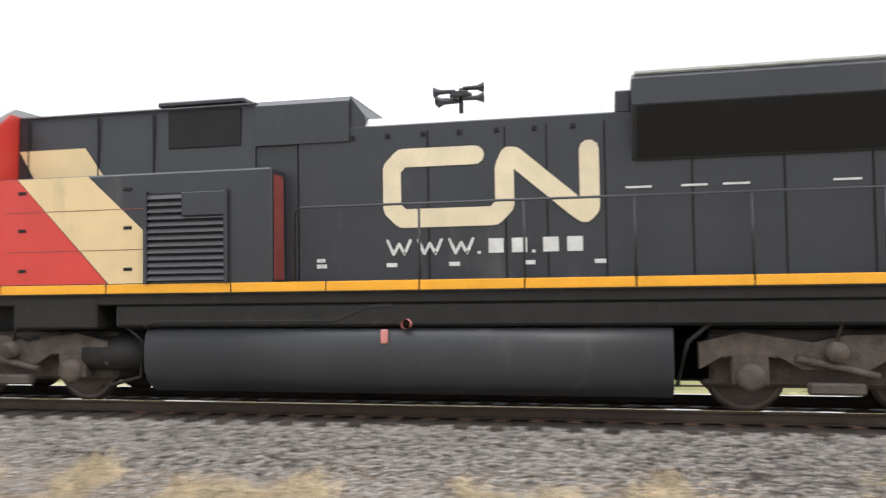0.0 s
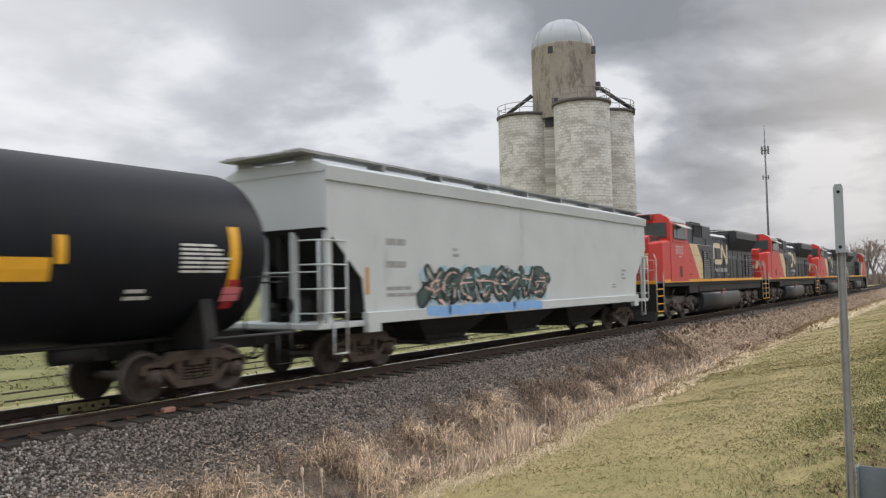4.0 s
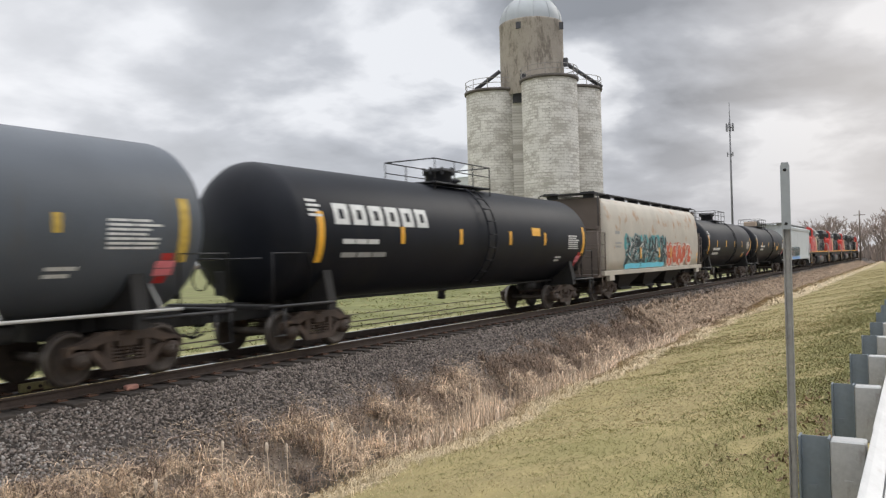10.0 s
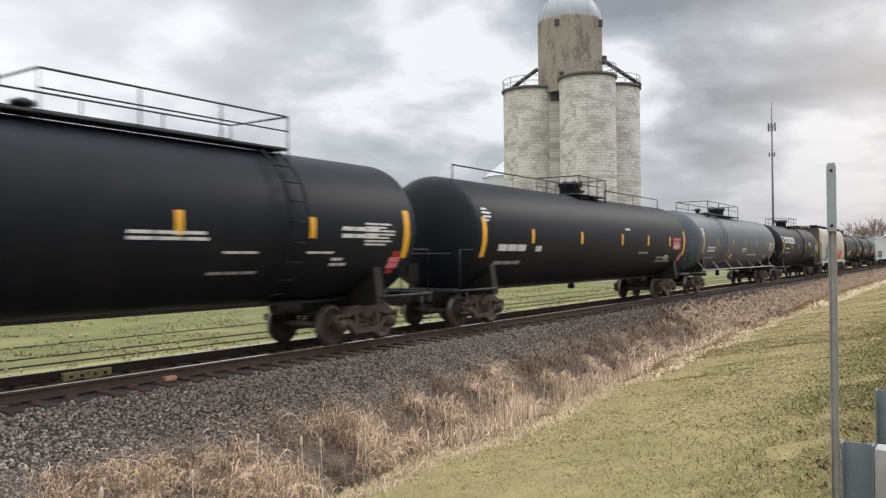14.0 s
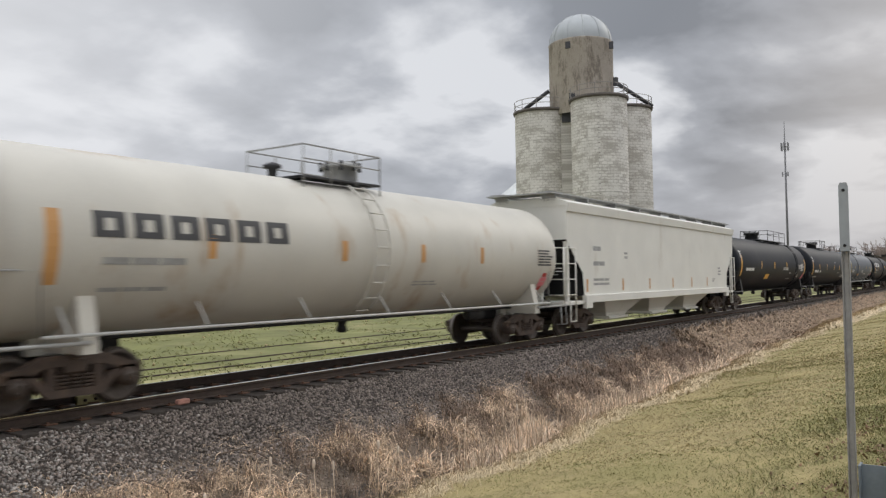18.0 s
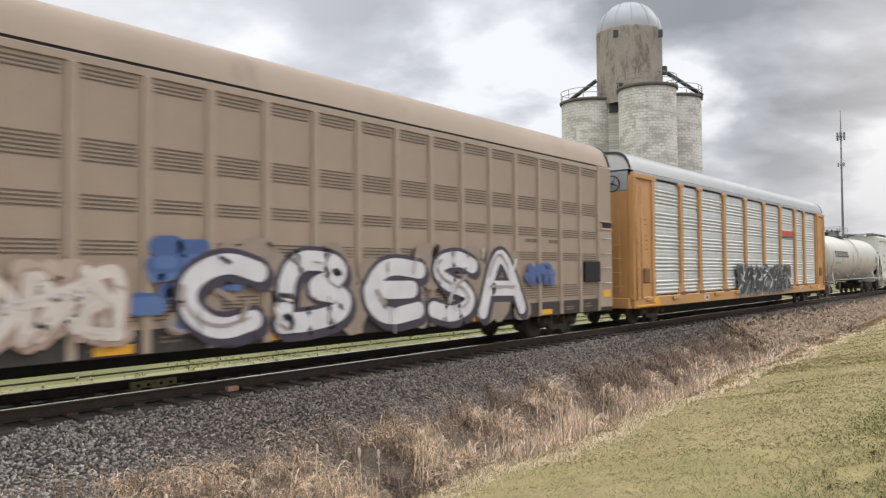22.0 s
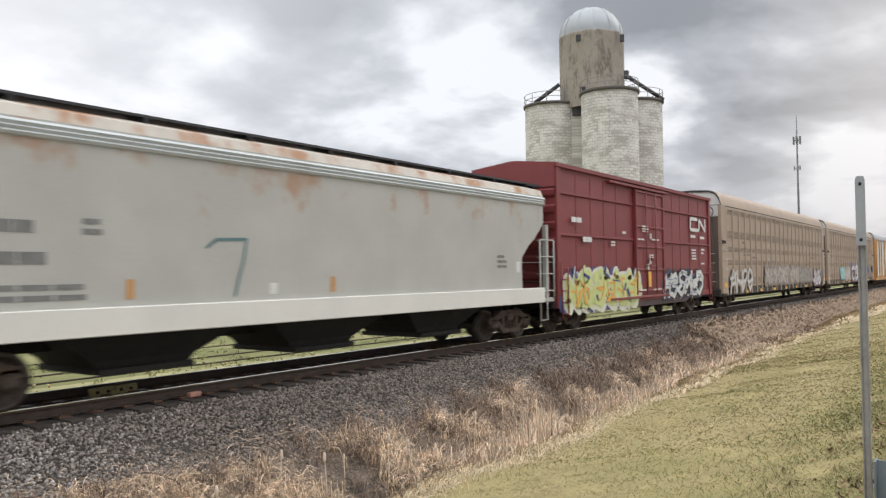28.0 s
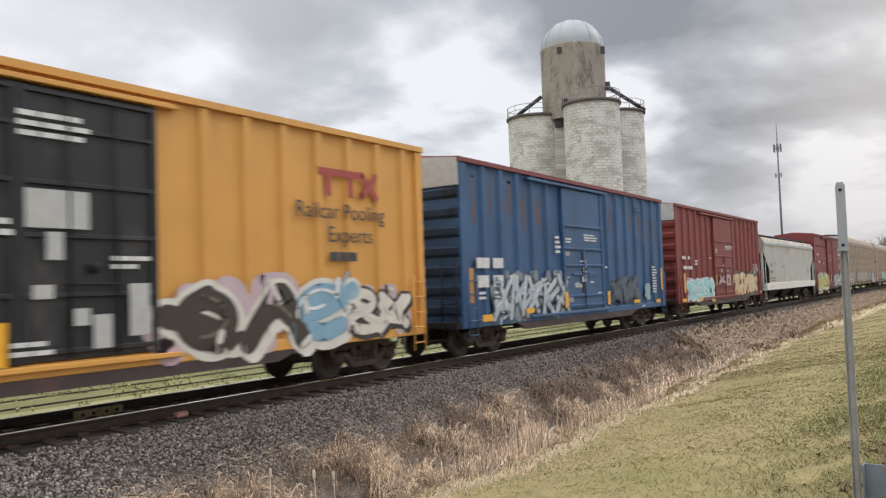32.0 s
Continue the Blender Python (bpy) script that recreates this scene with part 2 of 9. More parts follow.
def material(name, colour, rough=0.6, metal=0.0, vary=0.15, scale=3.0, bump=0.02, stain=None, stain_at=0.6,
             stain_scale=1.2, streak=0.0, grain=40.0, stretch=(1, 1, 1), spec=0.5, island=0.0, objvar=0.0, band=None):
    """A surface with variation at two scales, stains of another colour and fine relief."""
    m = bpy.data.materials.new(name)
    m.use_nodes = True
    nt = m.node_tree
    N, L = nt.nodes.new, nt.links.new
    bs = nt.nodes["Principled BSDF"]
    tc, mp = N("ShaderNodeTexCoord"), N("ShaderNodeMapping")
    mp.inputs["Scale"].default_value = stretch
    L(tc.outputs["Object"], mp.inputs[0])
    n1, n2 = N("ShaderNodeTexNoise"), N("ShaderNodeTexNoise")
    n1.inputs["Scale"].default_value, n1.inputs["Detail"].default_value = scale, 5
    n2.inputs["Scale"].default_value, n2.inputs["Detail"].default_value = grain, 3
    L(mp.outputs[0], n1.inputs["Vector"]); L(mp.outputs[0], n2.inputs["Vector"])
    mixn = N("ShaderNodeMath"); mixn.operation = "MULTIPLY_ADD"
    mixn.inputs[1].default_value, mixn.inputs[2].default_value = 0.35, 0.0
    L(n2.outputs["Fac"], mixn.inputs[0])
    sm = N("ShaderNodeMath"); sm.operation = "MULTIPLY_ADD"; sm.inputs[1].default_value = 0.65
    L(n1.outputs["Fac"], sm.inputs[0]); L(mixn.outputs[0], sm.inputs[2])
    ramp = N("ShaderNodeMapRange")
    ramp.inputs["From Min"].default_value, ramp.inputs["From Max"].default_value = 0.3, 0.7
    ramp.inputs["To Min"].default_value, ramp.inputs["To Max"].default_value = 1 - vary, 1 + vary
    L(sm.outputs[0], ramp.inputs["Value"])
    value = ramp.outputs[0]
    for amount, kind in ((island, "geo"), (objvar, "obj")):
        if amount:
            src = N("ShaderNodeNewGeometry") if kind == "geo" else N("ShaderNodeObjectInfo")
            r2 = N("ShaderNodeMapRange")
            r2.inputs["To Min"].default_value, r2.inputs["To Max"].default_value = 1 - amount, 1 + amount
            L(src.outputs["Random Per Island" if kind == "geo" else "Random"], r2.inputs["Value"])
            mu = N("ShaderNodeMath"); mu.operation = "MULTIPLY"
            L(value, mu.inputs[0]); L(r2.outputs[0], mu.inputs[1])
            value = mu.outputs[0]
    col = N("ShaderNodeVectorMath"); col.operation = "SCALE"
    col.inputs[0].default_value = colour
    L(value, col.inputs["Scale"])
    last = col.outputs[0]
    if stain:
        n3 = N("ShaderNodeTexNoise")
        n3.inputs["Scale"].default_value, n3.inputs["Detail"].default_value = stain_scale, 7
        n3.inputs["Roughness"].default_value = 0.62
        mp2 = N("ShaderNodeMapping")
        mp2.inputs["Scale"].default_value = (1, 1, 1 - 0.85 * streak)
        L(tc.outputs["Object"], mp2.inputs[0]); L(mp2.outputs[0], n3.inputs["Vector"])
        rr = N("ShaderNodeMapRange")
        rr.inputs["From Min"].default_value, rr.inputs["From Max"].default_value = stain_at, stain_at + 0.14
        stained = n3.outputs["Fac"]
        if band:
            # rust gathers round one height of the thing
            zs, dz, away, less = N("ShaderNodeSeparateXYZ"), N("ShaderNodeMath"), N("ShaderNodeMath"), N("ShaderNodeMath")
            L(tc.outputs["Object"], zs.inputs[0])
            dz.operation, away.operation, less.operation = "SUBTRACT", "ABSOLUTE", "MULTIPLY_ADD"
            dz.inputs[1].default_value = band[0]
            L(zs.outputs["Z"], dz.inputs[0]); L(dz.outputs[0], away.inputs[0]); L(away.outputs[0], less.inputs[0])
            less.inputs[1].default_value = -band[1]
            L(stained, less.inputs[2])
            stained = less.outputs[0]
        L(stained, rr.inputs["Value"])
        mx = N("ShaderNodeMix"); mx.data_type = "RGBA"
        L(rr.outputs[0], mx.inputs[0]); L(last, mx.inputs[6])
        mx.inputs[7].default_value = (*stain, 1)
        last = mx.outputs[2]
    L(last, bs.inputs["Base Color"])
    bs.inputs["Roughness"].default_value, bs.inputs["Metallic"].default_value = rough, metal
    bs.inputs["Specular IOR Level"].default_value = spec
    if bump:
        b = N("ShaderNodeBump")
        b.inputs["Strength"].default_value, b.inputs["Distance"].default_value = 0.5, bump
        L(sm.outputs[0], b.inputs["Height"]); L(b.outputs[0], bs.inputs["Normal"])
    return m


def interp(x, table):
    for (a, p), (b, q) in zip(table, table[1:]):
        if x <= b:
            return p + (q - p) * (x - a) / (b - a)
    return table[-1][1]
# ---- ground: road verge, lawn bank, ditch, ballast, field ----
PROFILE = [(-400, 0.0), (-6, 0.12), (0.3, 0.12), (1.0, 0.08), (6.35, -1.10), (6.6, -1.20), (6.8, -1.45), (7.3, -1.62), (8.0, -1.62), (8.7, -1.3), (9.6, -0.95),
           (10.0, -0.80), (10.95, -0.30), (11.25, -0.21), (13.5, -0.21), (13.8, -0.30), (14.9, -0.62), (16, -0.62), (30, -0.6), (60, -0.5), (1600, 2.0)]


def edge_shift(x):
    """The ditch winds a little and lies farther from the road ahead."""
    return min(max((x - 8) * 0.028, -0.2), 0.75) + 0.16 * math.sin(x * 0.9) + 0.08 * math.sin(x * 2.7 + 1)


def ground_z(x, y):
    s = edge_shift(x)
    k = max(0.0, min(1.0, (y - 1.0) / 5.0)) * max(0.0, min(1.0, (10.5 - y) / 3.0))
    z = interp(y - s * k, PROFILE)
    if 0.8 < y < 10.4:
        z += 0.05 * noise.noise((x * 0.6, y * 0.6, 0)) + 0.02 * noise.noise((x * 2.5, y * 2.5, 3))
    return z


def build_ground():
    lawn = material("lawn_soil", (0.295, 0.240, 0.106), 0.95, vary=0.25, scale=2.2, grain=75, bump=0.02, stain=(0.245, 0.213, 0.084), stain_at=0.49, stain_scale=0.75)
    mud = material("ditch_mud", (0.028, 0.021, 0.015), 0.38, vary=0.4, scale=3, bump=0.03, stain=(0.12, 0.09, 0.05), stain_at=0.5)
    bank = material("weedy_gravel", (0.125, 0.095, 0.07), 0.95, vary=0.5, scale=4, grain=70, bump=0.05, stain=(0.20, 0.155, 0.115), stain_at=0.52, stain_scale=2.5)
    ballast = material("ballast_bed", (0.040, 0.032, 0.027), 0.95, vary=0.5, scale=9, grain=45, bump=0.05, stain=(0.075, 0.058, 0.047), stain_at=0.55)
    field = material("field_grass", (0.150, 0.155, 0.050), 0.95, vary=0.35, scale=0.5, grain=9, bump=0.03, stain=(0.225, 0.21, 0.09), stain_at=0.52, stain_scale=0.3)
    straw = material("dead_grass_mat", (0.42, 0.345, 0.215), 0.95, vary=0.3, scale=5, grain=60, bump=0.03, stain=(0.40, 0.33, 0.21), stain_at=0.56, stain_scale=3)
    dry = material("dry_field_edge", (0.30, 0.275, 0.13), 0.95, vary=0.3, scale=0.8, grain=12, bump=0.03, stain=(0.18, 0.185, 0.07), stain_at=0.52, stain_scale=0.35)
    verge = material("road_asphalt", (0.05, 0.05, 0.052), 0.9, vary=0.25, scale=5, grain=150, bump=0.01)
    xs = list(np.concatenate([[-1500, -600, -200, -80, -40, -20], np.arange(-10, 40, 0.35), np.arange(40, 120, 2.0), [130, 150, 190, 260, 400, 700, 1600]]))
    ys = [-1500, -400, -60, -6.0, -2.2, -0.1, 0.3, 0.6, 1.0] + list(np.arange(1.3, 6.3, 0.35)) + list(np.arange(6.3, 10.2, 0.2)) + \
        [10.4, 10.7, 10.95, 11.1, 11.25, 12, 13.0, 13.5, 13.8, 14.4, 14.9, 16, 18, 20, 24, 30, 45, 60, 100, 200, 500, 1600]
    me = Mesh()
    rows = [[(x, y, ground_z(x, y)) for y in ys] for x in xs]
    n = len(ys)
    me.v = [p for r in rows for p in r]
    for i in range(len(xs) - 1):
        for k in range(n - 1):
            me.f.append((i * n + k, i * n + k + 1, (i + 1) * n + k + 1, (i + 1) * n + k))
            y = (ys[k] + ys[k + 1]) / 2 - edge_shift((xs[i] + xs[i + 1]) / 2) * (1 if 5 < ys[k] < 9 else 0)
            me.m.append(5 if y < -0.1 else 0 if y < 6.1 else 6 if y < 6.6 else 1 if y < 8.3 else 2 if y < 10.2 else 3 if y < 14.6 else 7 if y < 19 else 4)
            me.s.append(True)
    ob = part("ground", me, [lawn, mud, bank, ballast, field, verge, straw, dry])
    return tagged(ob, "grass bank, muddy ditch, ballast and flat field", "ground", kind="structure")


build_ground()
# ---- paints and metals of the train ----
M = {}
M["black_tank"] = material("black_tank_paint", (0.0095, 0.011, 0.0155), 0.5, spec=0.16, vary=0.25, scale=1.2, bump=0.004, stain=(0.016, 0.0165, 0.018), stain_at=0.56, stain_scale=0.8, streak=0.8)
M["grey_tank"] = material("grey_tank_paint", (0.088, 0.100, 0.117), 0.5, spec=0.3, vary=0.15, scale=0.9, bump=0.004, stain=(0.085, 0.085, 0.085), stain_at=0.56, stain_scale=0.8, streak=0.8)
M["white_tank"] = material("white_tank_paint", (0.51, 0.49, 0.435), 0.5, vary=0.10, scale=0.8, bump=0.004, stain=(0.36, 0.27, 0.18), stain_at=0.58, stain_scale=0.9, streak=0.8)
M["white_hopper"] = material("white_hopper_paint", (0.66, 0.65, 0.60), 0.55, vary=0.07, scale=0.8, bump=0.004, stain=(0.48, 0.44, 0.37), stain_at=0.63, stain_scale=1.1, streak=0.85)
M["pale_hopper"] = material("pale_grey_hopper_paint", (0.52, 0.55, 0.55), 0.55, vary=0.07, scale=0.8, bump=0.004, stain=(0.38, 0.38, 0.36), stain_at=0.63, stain_scale=1.1, streak=0.85)
M["rusty_hopper"] = material("rust_spotted_cream_paint", (0.455, 0.415, 0.35), 0.62, vary=0.16, scale=1.0, bump=0.006, stain=(0.37, 0.215, 0.115), stain_at=0.505, stain_scale=1.35, streak=0.1, band=(3.55, 0.085))
M["old_hopper"] = material("aged_grey_hopper_paint", (0.415, 0.41, 0.375), 0.6, vary=0.10, scale=0.9, bump=0.005, stain=(0.37, 0.245, 0.165), stain_at=0.49, stain_scale=1.3, streak=0.3, band=(3.75, 0.16))
M["galvanised"] = material("galvanised_sheet", (0.57, 0.59, 0.58), 0.45, 0.3, vary=0.12, scale=1.5, bump=0.003, stain=(0.46, 0.45, 0.42), stain_at=0.60, stain_scale=1.6, streak=0.7)
M["rack_seam"] = material("dull_seam_sheet", (0.36, 0.365, 0.37), 0.5, 0.2, vary=0.15, scale=2, bump=0.002)
M["rack_sill"] = material("dirty_brown_black_sill", (0.040, 0.033, 0.029), 0.7, vary=0.35, scale=2.5, bump=0.004, stain=(0.12, 0.09, 0.07), stain_at=0.6, stain_scale=2.0)
M["pale_smear"] = material("worn_pale_stencil", (0.42, 0.36, 0.30), 0.65, vary=0.2, scale=5, bump=0.0)
M["brown_stencil"] = material("faded_brown_stencil", (0.155, 0.115, 0.088), 0.65, vary=0.2, scale=5, bump=0.0)
M["rack_roof"] = material("grey_roof_sheet", (0.34, 0.352, 0.36), 0.5, 0.2, vary=0.12, scale=0.9, bump=0.003, stain=(0.33, 0.33, 0.33), stain_at=0.56, stain_scale=0.8, streak=0.3)
M["rack_orange"] = material("orange_rack_paint", (0.50, 0.265, 0.095), 0.55, vary=0.12, scale=1.2, bump=0.004, stain=(0.33, 0.16, 0.06), stain_at=0.62, streak=0.7)
M["dirty_orange"] = material("grimy_orange_paint", (0.17, 0.085, 0.035), 0.65, vary=0.3, scale=4, bump=0.004)
M["end_white"] = material("whitish_end_sheet", (0.60, 0.59, 0.57), 0.55, vary=0.12, scale=1.2, bump=0.003, stain=(0.40, 0.37, 0.34), stain_at=0.58, stain_scale=1.0, streak=0.6)
M["rack_tan"] = material("tan_rack_paint", (0.345, 0.262, 0.195), 0.6, vary=0.10, scale=0.9, bump=0.004, stain=(0.24, 0.185, 0.14), stain_at=0.60, stain_scale=0.9, streak=0.7)
M["rack_tan_post"] = material("tan_post_paint", (0.365, 0.285, 0.217), 0.6, vary=0.10, scale=1.5, bump=0.003)
M["box_red"] = material("oxide_red_paint", (0.20, 0.036, 0.036), 0.55, vary=0.12, scale=0.9, bump=0.005, stain=(0.14, 0.035, 0.03), stain_at=0.58, stain_scale=0.9, streak=0.8)
M["box_brown"] = material("brown_red_paint", (0.205, 0.040, 0.035), 0.58, vary=0.13, scale=0.9, bump=0.005, stain=(0.13, 0.04, 0.03), stain_at=0.58, stain_scale=0.8, streak=0.85)
M["box_blue"] = material("faded_blue_paint", (0.036, 0.094, 0.200), 0.55, vary=0.25, scale=0.9, bump=0.005, stain=(0.075, 0.085, 0.14), stain_at=0.60, stain_scale=1.2, streak=0.8)
# blue darkened for the end's shade, with some grime on it
M["box_blue_end"] = material("shaded_grimy_blue_end", (0.018, 0.040, 0.082), 0.65, vary=0.3, scale=0.9, bump=0.005, stain=(0.012, 0.016, 0.024), stain_at=0.52, stain_scale=1.0, streak=0.6)
M["box_yellow"] = material("yellow_boxcar_paint", (0.66, 0.33, 0.075), 0.5, vary=0.08, scale=0.9, bump=0.004, stain=(0.50, 0.24, 0.07), stain_at=0.62, stain_scale=0.9, streak=0.8)
M["door_grime"] = material("greasy_lock_plate", (0.050, 0.030, 0.028), 0.6, vary=0.4, scale=4, bump=0.004)
M["grimy_skirt"] = material("grimy_sill_skirt", (0.060, 0.042, 0.042), 0.7, vary=0.4, scale=1.5, bump=0.005, stain=(0.11, 0.06, 0.055), stain_at=0.55, stain_scale=1.2)
M["door_black"] = material("black_door_paint", (0.018, 0.018, 0.02), 0.5, vary=0.25, scale=1.2, bump=0.004, stain=(0.06, 0.055, 0.05), stain_at=0.58, streak=0.6)
M["loco_grey"] = material("dark_grey_engine_paint", (0.028, 0.030, 0.035), 0.42, vary=0.15, scale=1.2, bump=0.003, stain=(0.085, 0.08, 0.075), stain_at=0.60, stain_scale=0.9, streak=0.85)
M["loco_red"] = material("orange_red_engine_paint", (0.56, 0.046, 0.034), 0.40, vary=0.10, scale=1.2, bump=0.003, stain=(0.40, 0.05, 0.035), stain_at=0.62, stain_scale=0.9, streak=0.8)
M["loco_beige"] = material("beige_stripe_paint", (0.68, 0.52, 0.29), 0.45, vary=0.10, scale=1.5, bump=0.002, stain=(0.45, 0.36, 0.22), stain_at=0.62, streak=0.8)
M["sill_yellow"] = material("yellow_sill_stripe", (0.80, 0.37, 0.02), 0.45, vary=0.10, scale=2, bump=0.002)
M["reflector"] = material("yellow_reflector", (0.78, 0.40, 0.03), 0.35, vary=0.12, scale=4, bump=0.0)
M["white_mark"] = material("white_stencil_paint", (0.62, 0.62, 0.60), 0.6, vary=0.2, scale=6, bump=0.0)
M["dull_mark"] = material("dull_stencil_paint", (0.30, 0.30, 0.29), 0.6, vary=0.2, scale=6, bump=0.0)
M["stencil_grey"] = material("worn_grey_stencil", (0.17, 0.17, 0.165), 0.65, vary=0.25, scale=6, bump=0.0)
M["dark_mark"] = material("dark_stencil_paint", (0.05, 0.05, 0.052), 0.6, vary=0.2, scale=6, bump=0.0)
M["red_mark"] = material("red_sign_paint", (0.45, 0.03, 0.03), 0.5, vary=0.15, scale=6, bump=0.0)
M["pink_mark"] = material("pink_placard", (0.75, 0.22, 0.25), 0.5, vary=0.1, scale=6, bump=0.0)
M["gear"] = material("brown_grimy_steel", (0.062, 0.043, 0.033), 0.75, 0.1, vary=0.4, scale=5, bump=0.008, stain=(0.11, 0.07, 0.045), stain_at=0.55, stain_scale=4)
M["gear_dark"] = material("black_grimy_steel", (0.013, 0.012, 0.0115), 0.75, 0.1, vary=0.4, scale=4, bump=0.006, stain=(0.035, 0.028, 0.023), stain_at=0.6, stain_scale=3)
M["wheel"] = material("wheel_steel", (0.075, 0.06, 0.05), 0.6, 0.4, vary=0.35, scale=6, bump=0.004)
M["rack_end"] = material("grey_brown_end_door", (0.125, 0.098, 0.080), 0.65, vary=0.15, scale=1.2, bump=0.004, stain=(0.11, 0.09, 0.075), stain_at=0.56, streak=0.8)
# brown that stands for the shade inside the punched louvre slots
M["louvre_shade"] = material("louvre_slot_shade", (0.13, 0.10, 0.075), 0.7, vary=0.2, scale=6, bump=0.0)
M["truck_grey"] = material("dusty_engine_truck_steel", (0.078, 0.062, 0.052), 0.8, 0.1, vary=0.5, scale=5, bump=0.008, stain=(0.028, 0.023, 0.02), stain_at=0.55, stain_scale=3)
M["pale_pink_patch"] = material("worn_pale_patch", (0.46, 0.32, 0.31), 0.65, vary=0.3, scale=6, bump=0.0)
M["dull_red"] = material("scuffed_red_paint", (0.22, 0.05, 0.045), 0.6, vary=0.3, scale=3, bump=0.0)
M["dull_yellow"] = material("dirty_yellow_reflector", (0.50, 0.34, 0.06), 0.5, vary=0.35, scale=9, bump=0.0)
M["rusty_top"] = material("rust_streaked_roof_paint", (0.50, 0.46, 0.40), 0.65, vary=0.15, scale=1.2, bump=0.005, stain=(0.36, 0.19, 0.10), stain_at=0.47, stain_scale=1.3, streak=0.5)
M["rim"] = material("polished_tread", (0.20, 0.18, 0.165), 0.5, 0.8, vary=0.1, scale=8, bump=0.0)
M["pale_steel"] = material("pale_rail_paint", (0.46, 0.46, 0.44), 0.5, vary=0.15, scale=5, bump=0.0)
M["black_steel"] = material("black_railing_paint", (0.02, 0.02, 0.022), 0.5, vary=0.2, scale=5, bump=0.0)
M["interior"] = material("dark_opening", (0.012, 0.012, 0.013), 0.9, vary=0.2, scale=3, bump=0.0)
M["loco_glass"] = material("tinted_cab_glass", (0.06, 0.085, 0.085), 0.08, vary=0.2, scale=1, bump=0.0, spec=0.8)
M["lamp_on"] = material("lit_ditch_light", (1.0, 0.85, 0.6), 0.3, vary=0.0)
M["lamp_on"].node_tree.nodes["Principled BSDF"].inputs["Emission Color"].default_value = (1.0, 0.82, 0.55, 1)
M["lamp_on"].node_tree.nodes["Principled BSDF"].inputs["Emission Strength"].default_value = 3.0
# ---- running gear shared by all cars ----
CARS, WHEELS = [], {"car": [], "engine": []}
SHARED = {}


def keyed(ob, u, turned=0):
    """u: how far the car's middle is ahead of the train's mark; turned: degrees by which it is turned about."""
    CARS.append((ob, u, turned))
    return ob


def wheelset_mesh(r):
    me = Mesh()
    for s in (-1, 1):
        prof = [(0.665, 0.10), (0.68, r - 0.07), (0.675, r + 0.025), (0.705, r + 0.028), (0.72, r), (0.81, r - 0.006),
                (0.812, r - 0.075), (0.775, r - 0.09), (0.76, 0.17), (0.80, 0.14), (0.80, 0.09)]
        me.lathe([(s * a, b) for a, b in prof], "y", 28)
        me.lathe([(s * 0.722, r + 0.002), (s * 0.808, r - 0.004)], "y", 28, slot=1)
        me.lathe([(s * 0.8, 0.12), (s * 1.10, 0.12), (s * 1.10, 0.10), (s * 1.135, 0.10), (s * 1.135, 0.001)], "y", 14)
        for k in range(3):
            a = k * 2.0944
            me.box(0.06 * math.cos(a) - 0.018, 0.06 * math.cos(a) + 0.018, min(s * 1.13, s * 1.16), max(s * 1.13, s * 1.16),
                   0.06 * math.sin(a) - 0.018, 0.06 * math.sin(a) + 0.018)
    me.lathe([(-0.7, 0.085), (0.7, 0.085)], "y", 12)
    return me.data("wheelset", [M["wheel"], M["rim"]])


def add_wheelset(parent, x, z, kind):
    if kind not in SHARED:
        SHARED[kind] = wheelset_mesh(0.43 if kind == "car" else 0.52)
    w = part("wheelset", SHARED[kind], None, parent)
    w.delta_location = (x, 0, z)
    WHEELS[kind].append(w)
    return w


def truck_mesh():
    me = Mesh()
    for s in (-1, 1):
        y0, y1 = sorted((s * 0.93, s * 1.08))
        me.prism([(-1.12, 0.50), (-1.12, 0.64), (-0.86, 0.69), (-0.48, 0.84), (0.48, 0.84), (0.86, 0.69), (1.12, 0.64), (1.12, 0.50),
                  (0.76, 0.50), (0.70, 0.58), (0.44, 0.68), (-0.44, 0.68), (-0.70, 0.58), (-0.76, 0.50)], y0, y1, "y")
        me.prism([(-0.78, 0.56), (-0.44, 0.22), (0.44, 0.22), (0.78, 0.56), (0.60, 0.56), (0.36, 0.34), (-0.36, 0.34), (-0.60, 0.56)], y0, y1, "y")
        for x in (-0.37, 0.37):
            me.box(x - 0.07, x + 0.07, y0 + 0.01, y1 + 0.01, 0.28, 0.74, 0.01)
        for x in (-0.2, 0.0, 0.2):
            for k in range(4):
                me.lathe([(0.35 + k * 0.055, 0.075), (0.365 + k * 0.055, 0.09), (0.39 + k * 0.055, 0.075)], "z", 10, (x, s * 1.0, 0))
        for x in (-0.875, 0.875):
            me.box(x - 0.17, x + 0.17, y0, y1, 0.53, 0.63, 0.015)
            me.lathe([(s * 0.9, 0.15), (s * 1.1, 0.15), (s * 1.11, 0.11)], "y", 14, (x, 0, 0.43))
    me.box(-0.19, 0.19, -1.1, 1.1, 0.56, 0.80, 0.03)
    me.box(-0.55, 0.55, -0.06, 0.06, 0.45, 0.56, 0.01)
    for x in (-0.46, 0.46):
        me.box(x - 0.04, x + 0.04, -0.9, 0.9, 0.36, 0.46)
    return me.data("truck", [M["gear"]])


def add_trucks(car, centres):
    if "truck" not in SHARED:
        SHARED["truck"] = truck_mesh()
    for c in centres:
        t = part("truck", SHARED["truck"], None, car, "cast steel three-piece truck", at=(c, 0, 0))
        for x in (-0.875, 0.875):
            add_wheelset(t, x, 0.43, "car")


